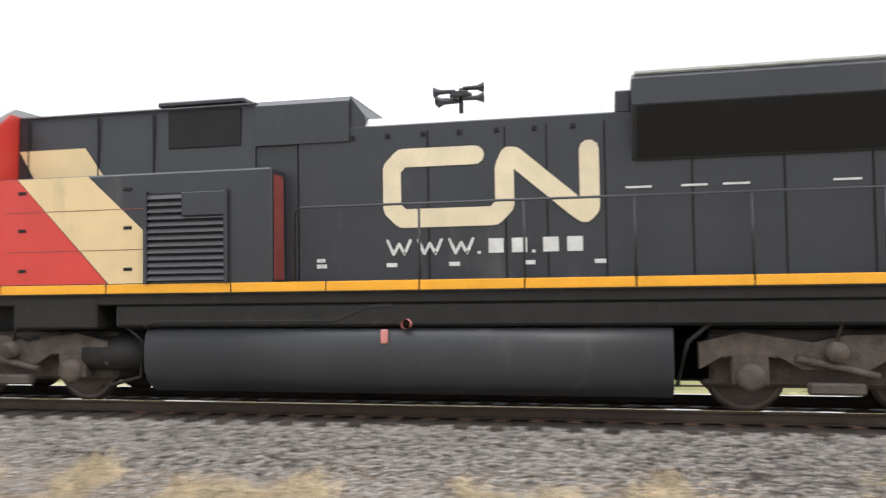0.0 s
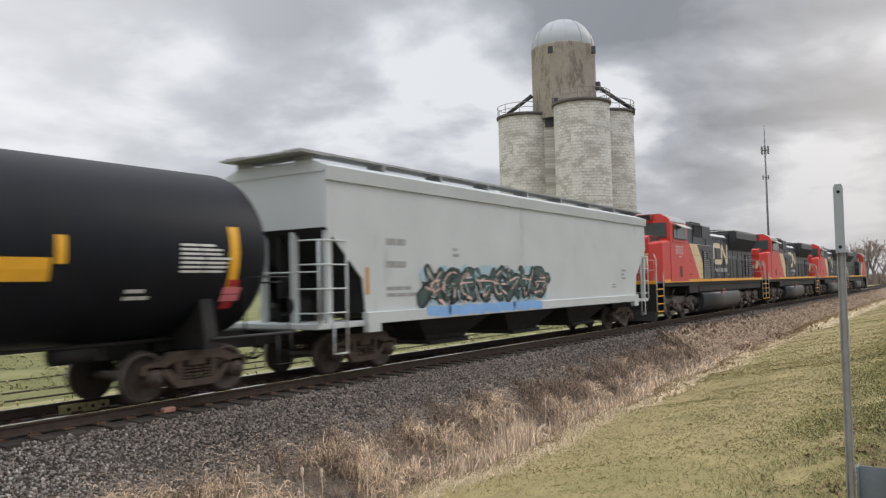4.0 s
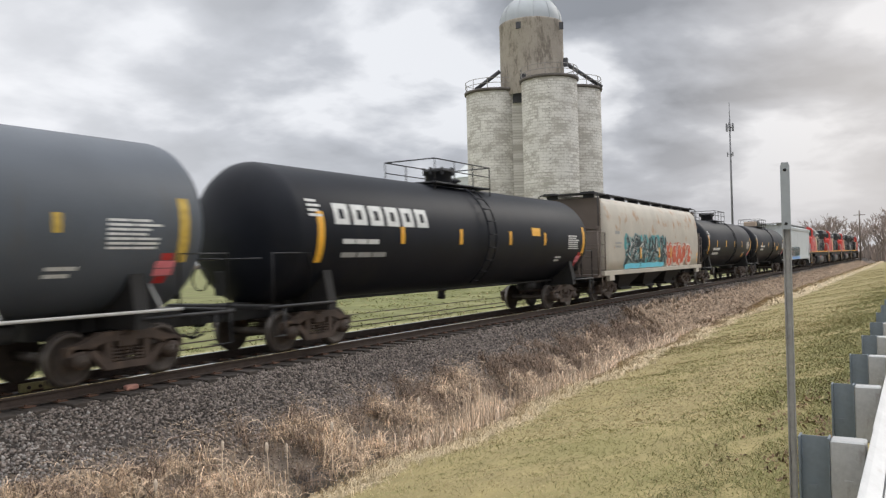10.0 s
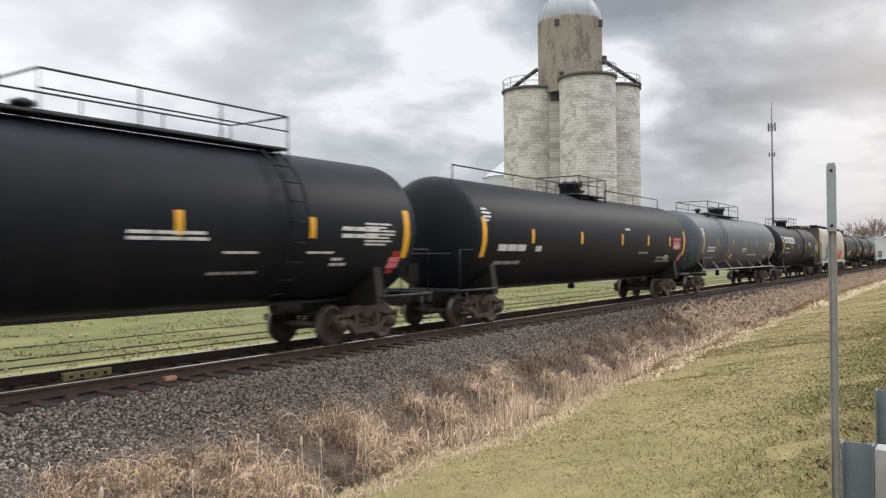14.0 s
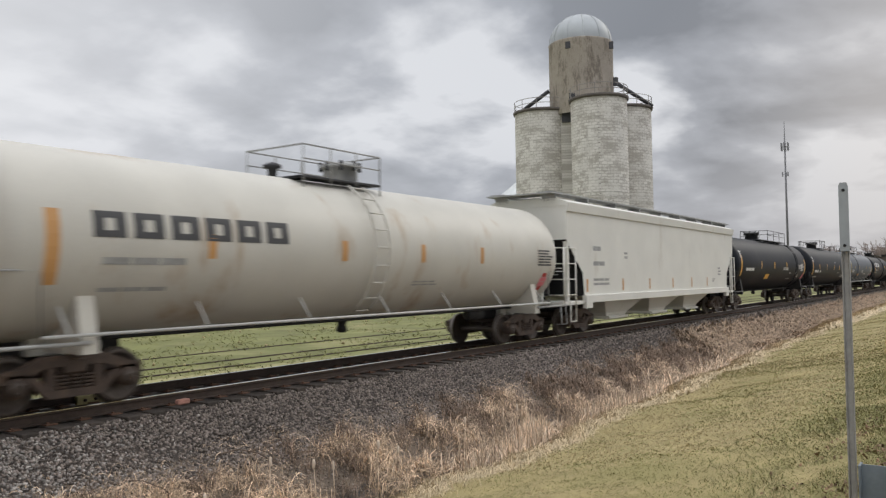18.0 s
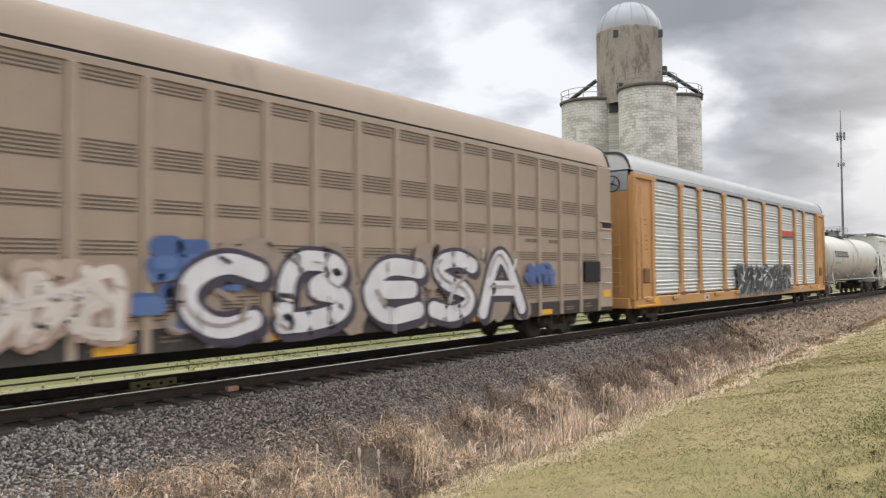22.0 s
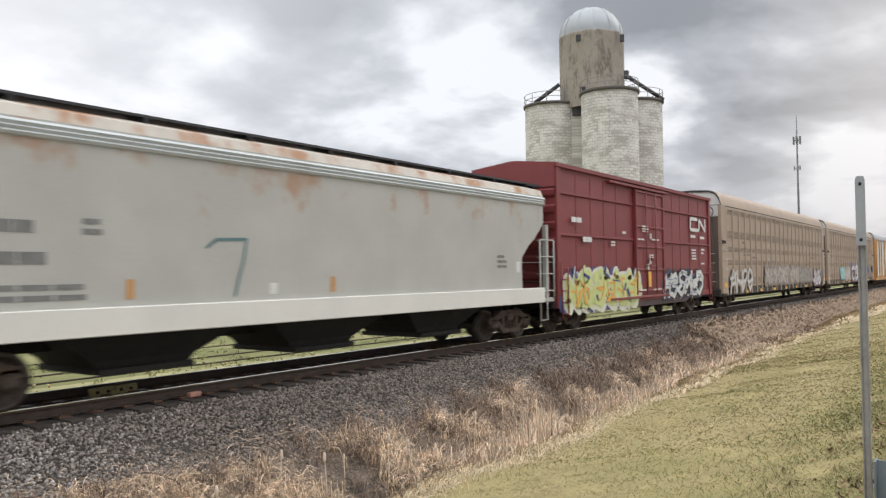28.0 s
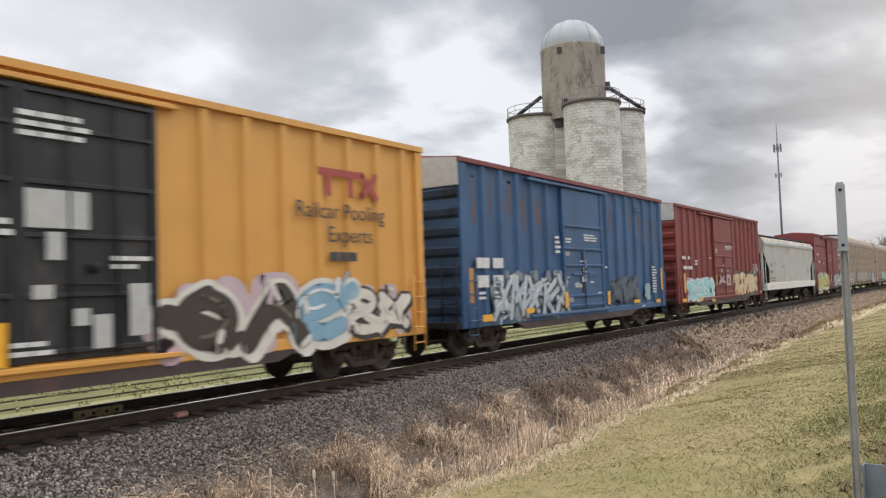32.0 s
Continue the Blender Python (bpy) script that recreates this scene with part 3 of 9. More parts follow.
def add_couplers(car, half):
    for s in (-1, 1):
        me = Mesh()
        a, b = sorted((s * (half - 0.5), s * (half + 0.32)))
        me.box(a, b, -0.08, 0.08, 0.72, 0.92, 0.02)
        a, b = sorted((s * (half + 0.26), s * (half + 0.5)))
        me.box(a, b, -0.13, 0.13, 0.66, 0.98, 0.05)
        me.tube([(s * half, 0.35, 0.75), (s * (half + 0.2), 0.33, 0.5), (s * (half + 0.45), 0.2, 0.42), (s * (half + 0.6), 0.1, 0.5)], 0.028, 6)
        part("coupler", me, M["gear_dark"], car)


def ladder(car, x, y, z0, z1, width=0.42, rungs=6, mat="pale_steel", name="ladder", normal="y"):
    me = Mesh()
    for s in (-0.5, 0.5):
        if normal == "y":
            me.tube([(x + s * width, y, z0), (x + s * width, y, z1)], 0.022, 6)
        else:
            me.tube([(x, y + s * width, z0), (x, y + s * width, z1)], 0.022, 6)
    for i in range(rungs):
        z = z0 + (z1 - z0) * (i + 0.5) / rungs
        if normal == "y":
            me.tube([(x - width / 2, y, z), (x + width / 2, y, z)], 0.016, 6)
        else:
            me.tube([(x, y - width / 2, z), (x, y + width / 2, z)], 0.016, 6)
    return part(name, me, M[mat], car)


def bars(me, x, z, w, h, rows, seed, face, slot=0):
    """Unreadable lines of writing: plain bars. face(x, z) gives the surface's y."""
    rng = random.Random(seed)
    step = h / rows
    for r in range(rows):
        x0, x1 = x, x + w * rng.uniform(0.6, 1.0)
        z0 = z + h - (r + 0.8) * step
        z1 = z0 + step * 0.55
        n = 2 if w < 1.2 else 3
        xs = [x0 + (x1 - x0) * k / n for k in range(n + 1)]
        for a, b in zip(xs, xs[1:]):
            b -= (x1 - x0) * 0.03
            me.add([(a, face(a, z0), z0), (b, face(b, z0), z0), (b, face(b, z1), z1), (a, face(a, z1), z1)], [(0, 1, 2, 3)], slot)


def stroke(me, pts, w, face, off, slot):
    """A painted stroke along points (x, z) on a surface."""
    for (ax, az), (bx, bz) in zip(pts, pts[1:]):
        d = math.hypot(bx - ax, bz - az) or 1e-6
        nx, nz = -(bz - az) / d * w / 2, (bx - ax) / d * w / 2
        q = [(ax + nx, az + nz), (bx + nx, bz + nz), (bx - nx, bz - nz), (ax - nx, az - nz)]
        me.add([(x, face(x, z) - off, z) for x, z in q], [(0, 1, 2, 3)], slot)
    for k, (x, z) in enumerate(pts):
        o = off + 0.0004 * (k % 3)
        ring = [(x + w / 2 * math.cos(t * math.pi / 5), z + w / 2 * math.sin(t * math.pi / 5)) for t in range(10)]
        me.add([(a, face(a, b) - o, b) for a, b in ring], [tuple(range(10))], slot)


SPRAY = {}


def spray(colour):
    if colour not in SPRAY:
        SPRAY[colour] = material("spray_paint", colour, 0.55, vary=0.12, scale=3, bump=0.0)
    return SPRAY[colour]


# Bulging sprayed forms as lines in a unit square
FORMS = {
    "b": ([(0.12, 0), (0.12, 1), (0.75, 0.95), (0.9, 0.75), (0.4, 0.52), (0.95, 0.4), (0.95, 0.12), (0.5, 0.0), (0.12, 0)],),
    "e": ([(0.95, 0.85), (0.4, 1.0), (0.1, 0.65), (0.1, 0.3), (0.4, 0.0), (0.95, 0.1)], [(0.12, 0.5), (0.8, 0.52)]),
    "s": ([(0.92, 0.85), (0.5, 1.0), (0.12, 0.82), (0.3, 0.55), (0.8, 0.42), (0.92, 0.18), (0.5, 0.0), (0.08, 0.12)],),
    "a": ([(0.0, 0.0), (0.3, 0.95), (0.6, 1.0), (1.0, 0.0)], [(0.2, 0.38), (0.85, 0.38)]),
    "o": ([(0.5, 1.0), (0.12, 0.75), (0.1, 0.28), (0.5, 0.0), (0.9, 0.28), (0.88, 0.75), (0.5, 1.0)],),
    "v": ([(0.0, 1.0), (0.3, 0.3), (0.45, 0.0), (0.7, 0.45), (1.0, 1.0)],),
    "c": ([(0.95, 0.8), (0.55, 1.0), (0.12, 0.72), (0.1, 0.3), (0.5, 0.0), (0.95, 0.15)],),
    "z": ([(0.0, 0.95), (0.95, 0.95), (0.1, 0.05), (1.0, 0.05)],),
    "n": ([(0.08, 0.0), (0.08, 1.0), (0.9, 0.05), (0.92, 1.0)],),
    "h": ([(0.1, 0.0), (0.1, 1.0)], [(0.9, 0.0), (0.9, 1.0)], [(0.1, 0.5), (0.9, 0.5)]),
    "p": ([(0.12, 0.0), (0.12, 1.0), (0.7, 0.98), (0.92, 0.72), (0.65, 0.45), (0.15, 0.42)],),
    "r": ([(0.12, 0.0), (0.12, 1.0), (0.7, 0.98), (0.9, 0.72), (0.2, 0.45), (0.95, 0.0)],),
    "k": ([(0.1, 0.0), (0.1, 1.0)], [(0.9, 1.0), (0.15, 0.5), (0.95, 0.0)]),
    "i": ([(0.3, 0.0), (0.45, 1.0)], [(0.1, 1.0), (0.8, 0.95)], [(0.05, 0.0), (0.75, 0.05)]),
    "x": ([(0.0, 0.1), (0.45, 0.6), (0.9, 1.0)], [(0.1, 0.9), (0.5, 0.45), (1.0, 0.0)], [(0.2, 0.2), (0.9, 0.4)]),
}


def rounded(pts):
    """The same line with its corners taken off twice."""
    for _ in range(2):
        if len(pts) < 3:
            return pts
        q = [pts[0]]
        for (ax, az), (bx, bz) in zip(pts, pts[1:]):
            q += [(ax * 0.75 + bx * 0.25, az * 0.75 + bz * 0.25), (ax * 0.25 + bx * 0.75, az * 0.25 + bz * 0.75)]
        pts = q + [pts[-1]]
    return pts


def tag(car, x0, x1, z0, z1, face, forms, seed, fill, edge, back=None, light=None, heavy=0.26, sharp=False, slant=0.0, chips=5, plain=False, label=""):
    """A sprayed row of forms: a cloud behind, a shadow, dark edges, bodies, then highlights, chips and runs."""
    rng = random.Random(seed)
    me = Mesh()
    w, h = x1 - x0, z1 - z0
    lw = w / len(forms)
    t = min(lw, h * 0.8) * heavy
    fit = lambda z: min(max(z, z0), z1)
    if back:
        for k in range(len(forms) * 7):
            cx, cz = x0 + w * (k + rng.random()) / (len(forms) * 7), z0 + h * rng.uniform(0.05, 0.95)
            g = min(t * rng.uniform(0.9, 1.6), h * 0.45)
            keep = lambda z: min(max(z, z0 + g / 2), z1 - g / 2)
            stroke(me, [(cx, keep(cz)), (cx + rng.uniform(-0.3, 0.3) * lw, keep(cz + rng.uniform(-0.3, 0.3) * h))], g, face, 0.003 + 0.00008 * k, 0)
    lines = []
    for i, c in enumerate(forms):
        cx = x0 + lw * i + rng.uniform(-0.04, 0.04) * lw
        gw = lw * rng.uniform(0.82, 0.98) - t * 0.5
        lo, hi = z0 + t * 0.6 + h * rng.uniform(0, 0.06), z1 - t * 0.6 - h * rng.uniform(0, 0.12)
        lean = slant + rng.uniform(-0.1, 0.1)
        # most forms are turned over, widened and crossed, so that no word stands there
        fx, fz = (False, False) if plain else (rng.random() < 0.6, rng.random() < 0.5)
        if not plain:
            gw *= 1.22
        shapes = list(FORMS[c])
        if not plain:
            shapes.append([(rng.uniform(-0.2, 0.3), rng.uniform(0.1, 0.9)), (0.5, rng.uniform(0.2, 0.8)), (rng.uniform(0.7, 1.25), rng.uniform(0.0, 1.0))])
        for q in shapes:
            q = [(1 - a if fx else a, 1 - b if fz else b) for a, b in q]
            q = [(cx + t * 0.4 + gw * a + lean * (b - 0.5) * (hi - lo) + rng.uniform(-0.03, 0.03) * lw, lo + (hi - lo) * (b + rng.uniform(-0.03, 0.03))) for a, b in q]
            lines.append(q if sharp else rounded(q))
    for k, q in enumerate(lines):
        stroke(me, [(x + t * 0.30, fit(z - t * 0.28)) for x, z in q], t * 1.25, face, 0.009 + 0.0002 * k, 1)
        stroke(me, q, t * 1.42, face, 0.0095 + 0.0002 * k, 1)
    for k, q in enumerate(lines):
        stroke(me, q, t * rng.uniform(0.86, 1.0), face, 0.022 + 0.0003 * k, 2)
        if rng.random() < 0.8:
            n = max(2, len(q) // 2)
            a = rng.randrange(0, max(1, len(q) - n + 1))
            stroke(me, [(x - t * 0.2, z + t * 0.12) for x, z in q[a:a + n]], t * 0.16, face, 0.036 + 0.0003 * k, 3)
    for k in range(len(forms) * chips):
        cx, cz = x0 + w * rng.random(), z0 + h * rng.uniform(0.05, 0.9)
        a, l = rng.uniform(0, 6.28), t * rng.uniform(0.3, 1.2)
        stroke(me, [(cx, cz), (cx + l * math.cos(a), fit(cz + l * math.sin(a)))], t * rng.uniform(0.10, 0.35), face, 0.044 + 0.0001 * k, rng.choice((0, 1, 2, 3)))
    for k in range(len(forms) * 2):
        cx, cz = x0 + w * rng.random(), z0 + h * rng.uniform(0.1, 0.5)
        stroke(me, [(cx, cz), (cx, max(cz - h * rng.uniform(0.1, 0.3), z0))], 0.02, face, 0.050 + 0.0001 * k, rng.choice((1, 2)))
    mats = [spray(back or edge), spray(edge), spray(fill), spray(light or fill)]
    return tagged(part("graffiti", me, mats, car), label, kind="stuff")


def lettering(car, words, x, z, size, mat, y, name="lettering"):
    cu = bpy.data.curves.new(name, "FONT")
    cu.body, cu.size, cu.extrude = words, size, 0.002
    cu.materials.append(mat)
    ob = new(name, cu)
    ob.parent = car
    ob.matrix_basis = pose(x, y, z, 90, 0, 0)
    return ob
# ---- tank cars ----
def tank_car(u, length, paint, label, stripes, platform, manway, ladder_at=None, handrail=False, top_rail=None, marks=(), r=1.55, zc=2.56,
             stripe_mat="reflector", rail_mat="black_steel", valve=None, block=None, plate=None, red=None, small=False, rails=None, cover=None):
    car = keyed(thing("tank_car", label, "tank car", "cars of the freight train"), u)
    h = length / 2
    me = Mesh()
    d = 0.72
    head = [(math.cos(a * math.pi / 16), math.sin(a * math.pi / 16)) for a in range(9)]
    prof = [(-h + d - d * c, max(s * r, 0.001)) for c, s in head] + [(-h * 0.5, r), (0, r), (h * 0.5, r)] + [(h - d + d * c, max(s * r, 0.001)) for c, s in head[::-1]]
    me.lathe(prof, "x", 56, (0, 0, zc))
    part("tank", me, M[paint], car)
    def face(x, z, off=0.006):
        k = max(-1, min(1, (z - zc) / r))
        return -math.sqrt(max(0, 1 - k * k)) * r - off

    # underframe: stub sills, saddles, side rail
    for s in (-1, 1):
        me = Mesh()
        a, b = sorted((s * (h - 3.0), s * (h + 0.35)))
        me.box(a, b, -0.28, 0.28, 0.72, 1.08, 0.02)
        a, b = sorted((s * (h + 0.05), s * (h + 0.35)))
        me.box(a, b, -1.42, 1.42, 0.98, 1.08, 0.02)
        part("stub_sill", me, M["gear_dark"], car)
        me = Mesh()
        c = s * (h - 1.75)
        out = [(-1.45, 0.86), (1.45, 0.86), (1.45, 1.0)] + [(r * math.sin(t), zc - r * math.cos(t)) for t in (1.0, 0.6, 0.2, -0.2, -0.6, -1.0)] + [(-1.45, 1.0)]
        me.prism(out, c - 0.14, c + 0.14, "x")
        me.box(c - 0.4, c + 0.4, -0.45, 0.45, 0.8, 1.15, 0.02)
        part("saddle", me, M["gear_dark"] if paint != "white_tank" else M["white_tank"], car)
        me = Mesh()
        x0, x1 = s * (h - 1.75), s * (h + 0.2)
        me.tube([(x0, -1.46, 1.03), (x1, -1.46, 1.03)], 0.035, 6)
        me.tube([(s * (h - 0.2), -1.46, 1.03), (s * (h - 0.2), -1.5, 0.45), (s * (h - 0.2), -1.32, 0.45)], 0.02, 6)
        me.tube([(s * (h + 0.15), -1.46, 1.03), (s * (h + 0.15), -1.5, 0.45), (s * (h - 0.2), -1.5, 0.45)], 0.02, 6)
        me.tube([(s * (h - 1.0), -1.46, 1.05), (s * (h - 1.0), -1.46, 2.1), (s * (h + 0.1), -1.46, 2.1), (s * (h + 0.1), -1.46, 1.05)], 0.02, 6)
        me.tube([(s * (h + 0.16), -1.2, 2.0), (s * (h + 0.16), 1.2, 2.0)], 0.02, 6)
        part("end_railing", me, M[rail_mat], car)
        me = Mesh()
        me.box(s * (h + 0.12) - 0.02, s * (h + 0.12) + 0.02, -0.15, 0.15, 1.25, 1.75, 0.01)
        me.lathe([(s * (h + 0.17), 0.24), (s * (h + 0.2), 0.26), (s * (h + 0.22), 0.24)], "x", 16, (0, 0.5, 1.6))
        part("brake_gear", me, M["gear_dark"], car)
    me = Mesh()
    me.tube([(-h + 1.75, -0.62, zc - r + 0.02), (h - 1.75, -0.62, zc - r + 0.02)], 0.035, 6)
    part("brake_pipe", me, M["gear_dark"], car)
    me = Mesh()
    me.lathe([(0.70, 0.09), (0.74, 0.13), (0.82, 0.13), (0.86, 0.10), (zc - r + 0.06, 0.16)], "z", 12, (manway, 0, 0))
    part("bottom_outlet", me, M["gear_dark"], car)
    me = Mesh()
    me.lathe([(h - 4.1, 0.001), (h - 4.1, 0.15), (h - 3.4, 0.15), (h - 3.4, 0.001)], "x", 12, (0, -0.5, 0.90))
    part("brake_reservoir", me, M["gear_dark"], car)
    if handrail:
        me = Mesh()
        me.tube([(-h + 1.0, -1.5, 1.15), (h - 1.0, -1.5, 1.15)], 0.03, 6)
        for k in range(7):
            x = -h + 1.4 + (length - 2.8) * k / 6
            me.tube([(x, -1.5, 1.15), (x, -1.15, 1.62)], 0.022, 6)
        part("side_handrail", me, M["pale_steel"], car)
    # top platform, railing, manway
    a, b = platform
    top = zc + r
    me = Mesh()
    for y0, y1 in ((-0.85, -0.42), (0.42, 0.85)):
        me.box(a, b, y0, y1, top - 0.05, top, 0.01)
    for x in (a, b - 0.4):
        me.box(x, x + 0.4, -0.85, 0.85, top - 0.045, top + 0.004, 0.01)
    part("walkway", me, M["black_steel"], car)
    rail = Mesh()
    if rails:
        a, b = rails
    for y in (-0.85, 0.85):
        rail.tube([(a, y, top - 0.3), (a, y, top + 0.64), (b, y, top + 0.64), (b, y, top - 0.3)], 0.02, 6)
        rail.tube([(a, y, top + 0.34), (b, y, top + 0.34)], 0.016, 6)
        for k in range(1, 3):
            x = a + (b - a) * k / 3
            rail.tube([(x, y, top - 0.2), (x, y, top + 0.64)], 0.018, 6)
    for x in (a, b):
        rail.tube([(x, -0.85, top + 0.64), (x, 0.85, top + 0.64)], 0.02, 6)
    part("railing", rail, M[rail_mat], car)
    if cover is not None:
        me = Mesh()
        me.box(cover - 0.36, cover + 0.36, -0.5, 0.5, top + 0.02, top + 0.46, 0.06)
        part("valve_cover", me, M["rack_tan_post"], car, "tan steel valve cover")
    me = Mesh()
    me.lathe([(top - 0.15, 0.40), (top + 0.40, 0.40), (top + 0.40, 0.47), (top + 0.47, 0.47), (top + 0.53, 0.34), (top + 0.53, 0.001)], "z", 20, (manway, 0, 0))
    lid = part("manway", me, M["black_steel"] if paint != "white_tank" else M["dull_mark"], car)
    for k in range(8):
        t = k * math.pi / 4
        me = Mesh()
        me.box(manway + 0.45 * math.cos(t) - 0.03, manway + 0.45 * math.cos(t) + 0.03, 0.45 * math.sin(t) - 0.03, 0.45 * math.sin(t) + 0.03, top + 0.33, top + 0.55)
        part("bolt", me, M["black_steel"], lid)
    me = Mesh()
    v = valve if valve is not None else manway + 0.9
    me.lathe([(top - 0.1, 0.1), (top + 0.18, 0.1), (top + 0.2, 0.2), (top + 0.26, 0.2), (top + 0.32, 0.05)], "z", 12, (v, 0, 0))
    part("safety_valve", me, M["black_steel"], car)
    for p, q in top_rail or ():
        me = Mesh()
        me.tube([(p, -0.7, top - 0.2), (p, -0.7, top + 0.28), (q, -0.7, top + 0.28), (q, -0.7, top - 0.2)], 0.022, 6)
        n = int((q - p) / 2.4)
        for k in range(1, n):
            x = p + (q - p) * k / n
            me.tube([(x, -0.7, top - 0.2), (x, -0.7, top + 0.28)], 0.014, 6)
        part("grab_rail", me, M[rail_mat], car)
    if ladder_at is not None:
        me = Mesh()
        ts = [-0.95 + 1.95 * k / 10 for k in range(11)]
        for s in (-0.24, 0.24):
            me.tube([(ladder_at + s, -math.cos(t) * (r + 0.14), zc + math.sin(t) * (r + 0.14)) for t in ts], 0.025, 6)
        for t in [-0.9 + 1.85 * k / 8 for k in range(9)]:
            y, z = -math.cos(t) * (r + 0.14), zc + math.sin(t) * (r + 0.14)
            me.tube([(ladder_at - 0.24, y, z), (ladder_at + 0.24, y, z)], 0.018, 6)
        part("ladder", me, M[paint], car)
    # reflective stripes and stencils
    for x, tall in stripes:
        x = min(max(x, -h + 0.95), h - 0.95)
        hh, ww, zz = (0.55, 0.11, zc - 0.12) if tall else (0.21, 0.085, zc - 0.05)
        if small and not tall:
            hh, ww = 0.15, 0.075
        me = Mesh()
        n = 6
        me.sweep([[(x + s * ww, face(x, zz - hh + 2 * hh * k / n), zz - hh + 2 * hh * k / n) for k in range(n + 1)] for s in (-1, 1)])
        part("reflective_stripe", me, M[stripe_mat], car)
    for k, (x, z, w, hgt, rows, mm) in enumerate(marks):
        me = Mesh()
        bars(me, x, z, w, hgt, rows, k * 7 + int(h * 10), face)
        tagged(part("stencil", me, M[mm], car), kind="stuff")
    if plate:
        x, z, w, hgt = plate
        me = Mesh()
        me.sweep([[(x + s * w, face(x, z + q * hgt, 0.008), z + q * hgt) for q in (0, 0.5, 1)] for s in (0, 1)])
        part("reflective_plate", me, M["reflector"], car)
    if red:
        x, z, w, hgt = red
        me = Mesh()
        for k in range(3):
            z0 = z + hgt * (k / 3)
            me.sweep([[(x + s * w, face(x, z0 + q * hgt * 0.24, 0.007), z0 + q * hgt * 0.24) for q in (0, 1)] for s in (0, 1)])
        part("warning_stencil", me, M["red_mark"], car)
    if block:
        # a maker's mark as a row of plain blocks
        x, z, w, hgt, mm = block
        me = Mesh()
        n = 6
        for k in range(n):
            a0, b0 = x + w * k / n, x + w * (k + 0.80) / n
            e = (b0 - a0) * 0.34
            for p, q, lo, hi in ((a0, b0, 0.0, 0.26), (a0, b0, 0.74, 1.0), (a0, a0 + e, 0.2, 0.8), (b0 - e, b0, 0.2, 0.8)):
                me.sweep([[(xx, face(xx, z + hgt * f) - (0.001 if hi - lo > 0.5 else 0), z + hgt * f) for f in (lo, (lo + hi) / 2, hi)] for xx in (p, q)])
        tagged(part("maker_mark", me, M[mm], car), kind="stuff")
    me = Mesh()
    for k in range(4):
        z0, z1, wd = zc - 1.02 + 0.13 * k, zc - 0.90 + 0.13 * k, (0.12, 0.2, 0.2, 0.12)[k]
        xc = h - 1.25
        me.sweep([[(xc + q * wd, face(0, z, 0.012), z) for z in (z0, z1)] for q in (-1, 1)], slot=1 if k in (1, 2) else 0)
    part("placard", me, [M["red_mark"], M["pink_mark"]], car)
    add_trucks(car, (-h + 1.75, h - 1.75))
    add_couplers(car, h + 0.3)
    return car


def end_set(h):
    """The stencils near the ends that most of the tank cars carry."""
    return [(h - 2.45, 2.16, 1.1, 0.52, 7, "white_mark"), (h - 3.4, 1.72, 0.55, 0.22, 2, "white_mark"), (-h + 0.95, 2.85, 0.5, 0.42, 4, "white_mark")]


tank_car(-44.55, 16.5, "black_tank", "black tank car with yellow reflective stripes and top railing", [(-7.3, True), (-4.9, False), (-1.71, False), (1.45, False), (3.72, False), (6.95, True)],
         (-1.75, 1.45), 0.3, cover=-0.95, handrail=False, marks=end_set(8.25) + [(-5.6, 2.0, 1.9, 0.5, 2, "white_mark")], plate=(2.72, 2.05, 0.85, 0.34), ladder_at=0.0)
tank_car(-61.8, 15.7, "black_tank", "black tank car with white stencilled lines and ladder", [(-7.0, True), (-4.6, False), (-1.9, False), (0.9, False), (3.6, False), (6.0, False), (7.4, True)],
         (-1.8, 1.1), -0.39, marks=end_set(7.85) + [(-5.6, 1.75, 2.6, 0.55, 2, "white_mark")], plate=(4.4, 1.6, 0.5, 0.22), ladder_at=0.6)
tank_car(-97.7, 17.6, "black_tank", "black tank car with white block letter mark", [(-7.5, True), (-4.4, False), (-1.5, False), (1.6, False), (4.25, False), (8.2, True)],
         (-1.7, 1.6), -0.1, ladder_at=0.14, marks=end_set(8.8) + [(-6.75, 2.25, 1.95, 0.2, 1, "white_mark"), (-6.75, 1.95, 1.9, 0.2, 1, "dull_mark")], block=(-7.02, 2.72, 3.95, 0.47, "white_mark"), plate=(3.2, 2.6, 0.65, 0.27), valve=0.85)
tank_car(-117.5, 19.2, "grey_tank", "slate grey tank car with top walkway and ladder", [(-8.4, True), (-5.74, False), (-2.5, False), (0.46, False), (3.48, False), (6.3, False), (9.1, True)],
         (-5.05, 1.64), 0.0, valve=-4.0, r=1.56, zc=2.62, small=True, stripe_mat="dull_yellow", ladder_at=-4.6, handrail=True, marks=end_set(9.6) + [(-7.6, 2.05, 2.1, 0.32, 2, "white_mark"), (-0.2, 2.05, 1.1, 0.26, 2, "white_mark"), (-3.4, 1.85, 0.4, 0.3, 3, "dull_mark"), (-0.6, 3.6, 0.4, 0.14, 1, "dull_mark"), (1.3, 1.85, 2.6, 0.12, 1, "white_mark"), (-7.6, 1.7, 1.6, 0.15, 1, "dull_mark")], plate=(-2.75, 1.72, 0.55, 0.24))
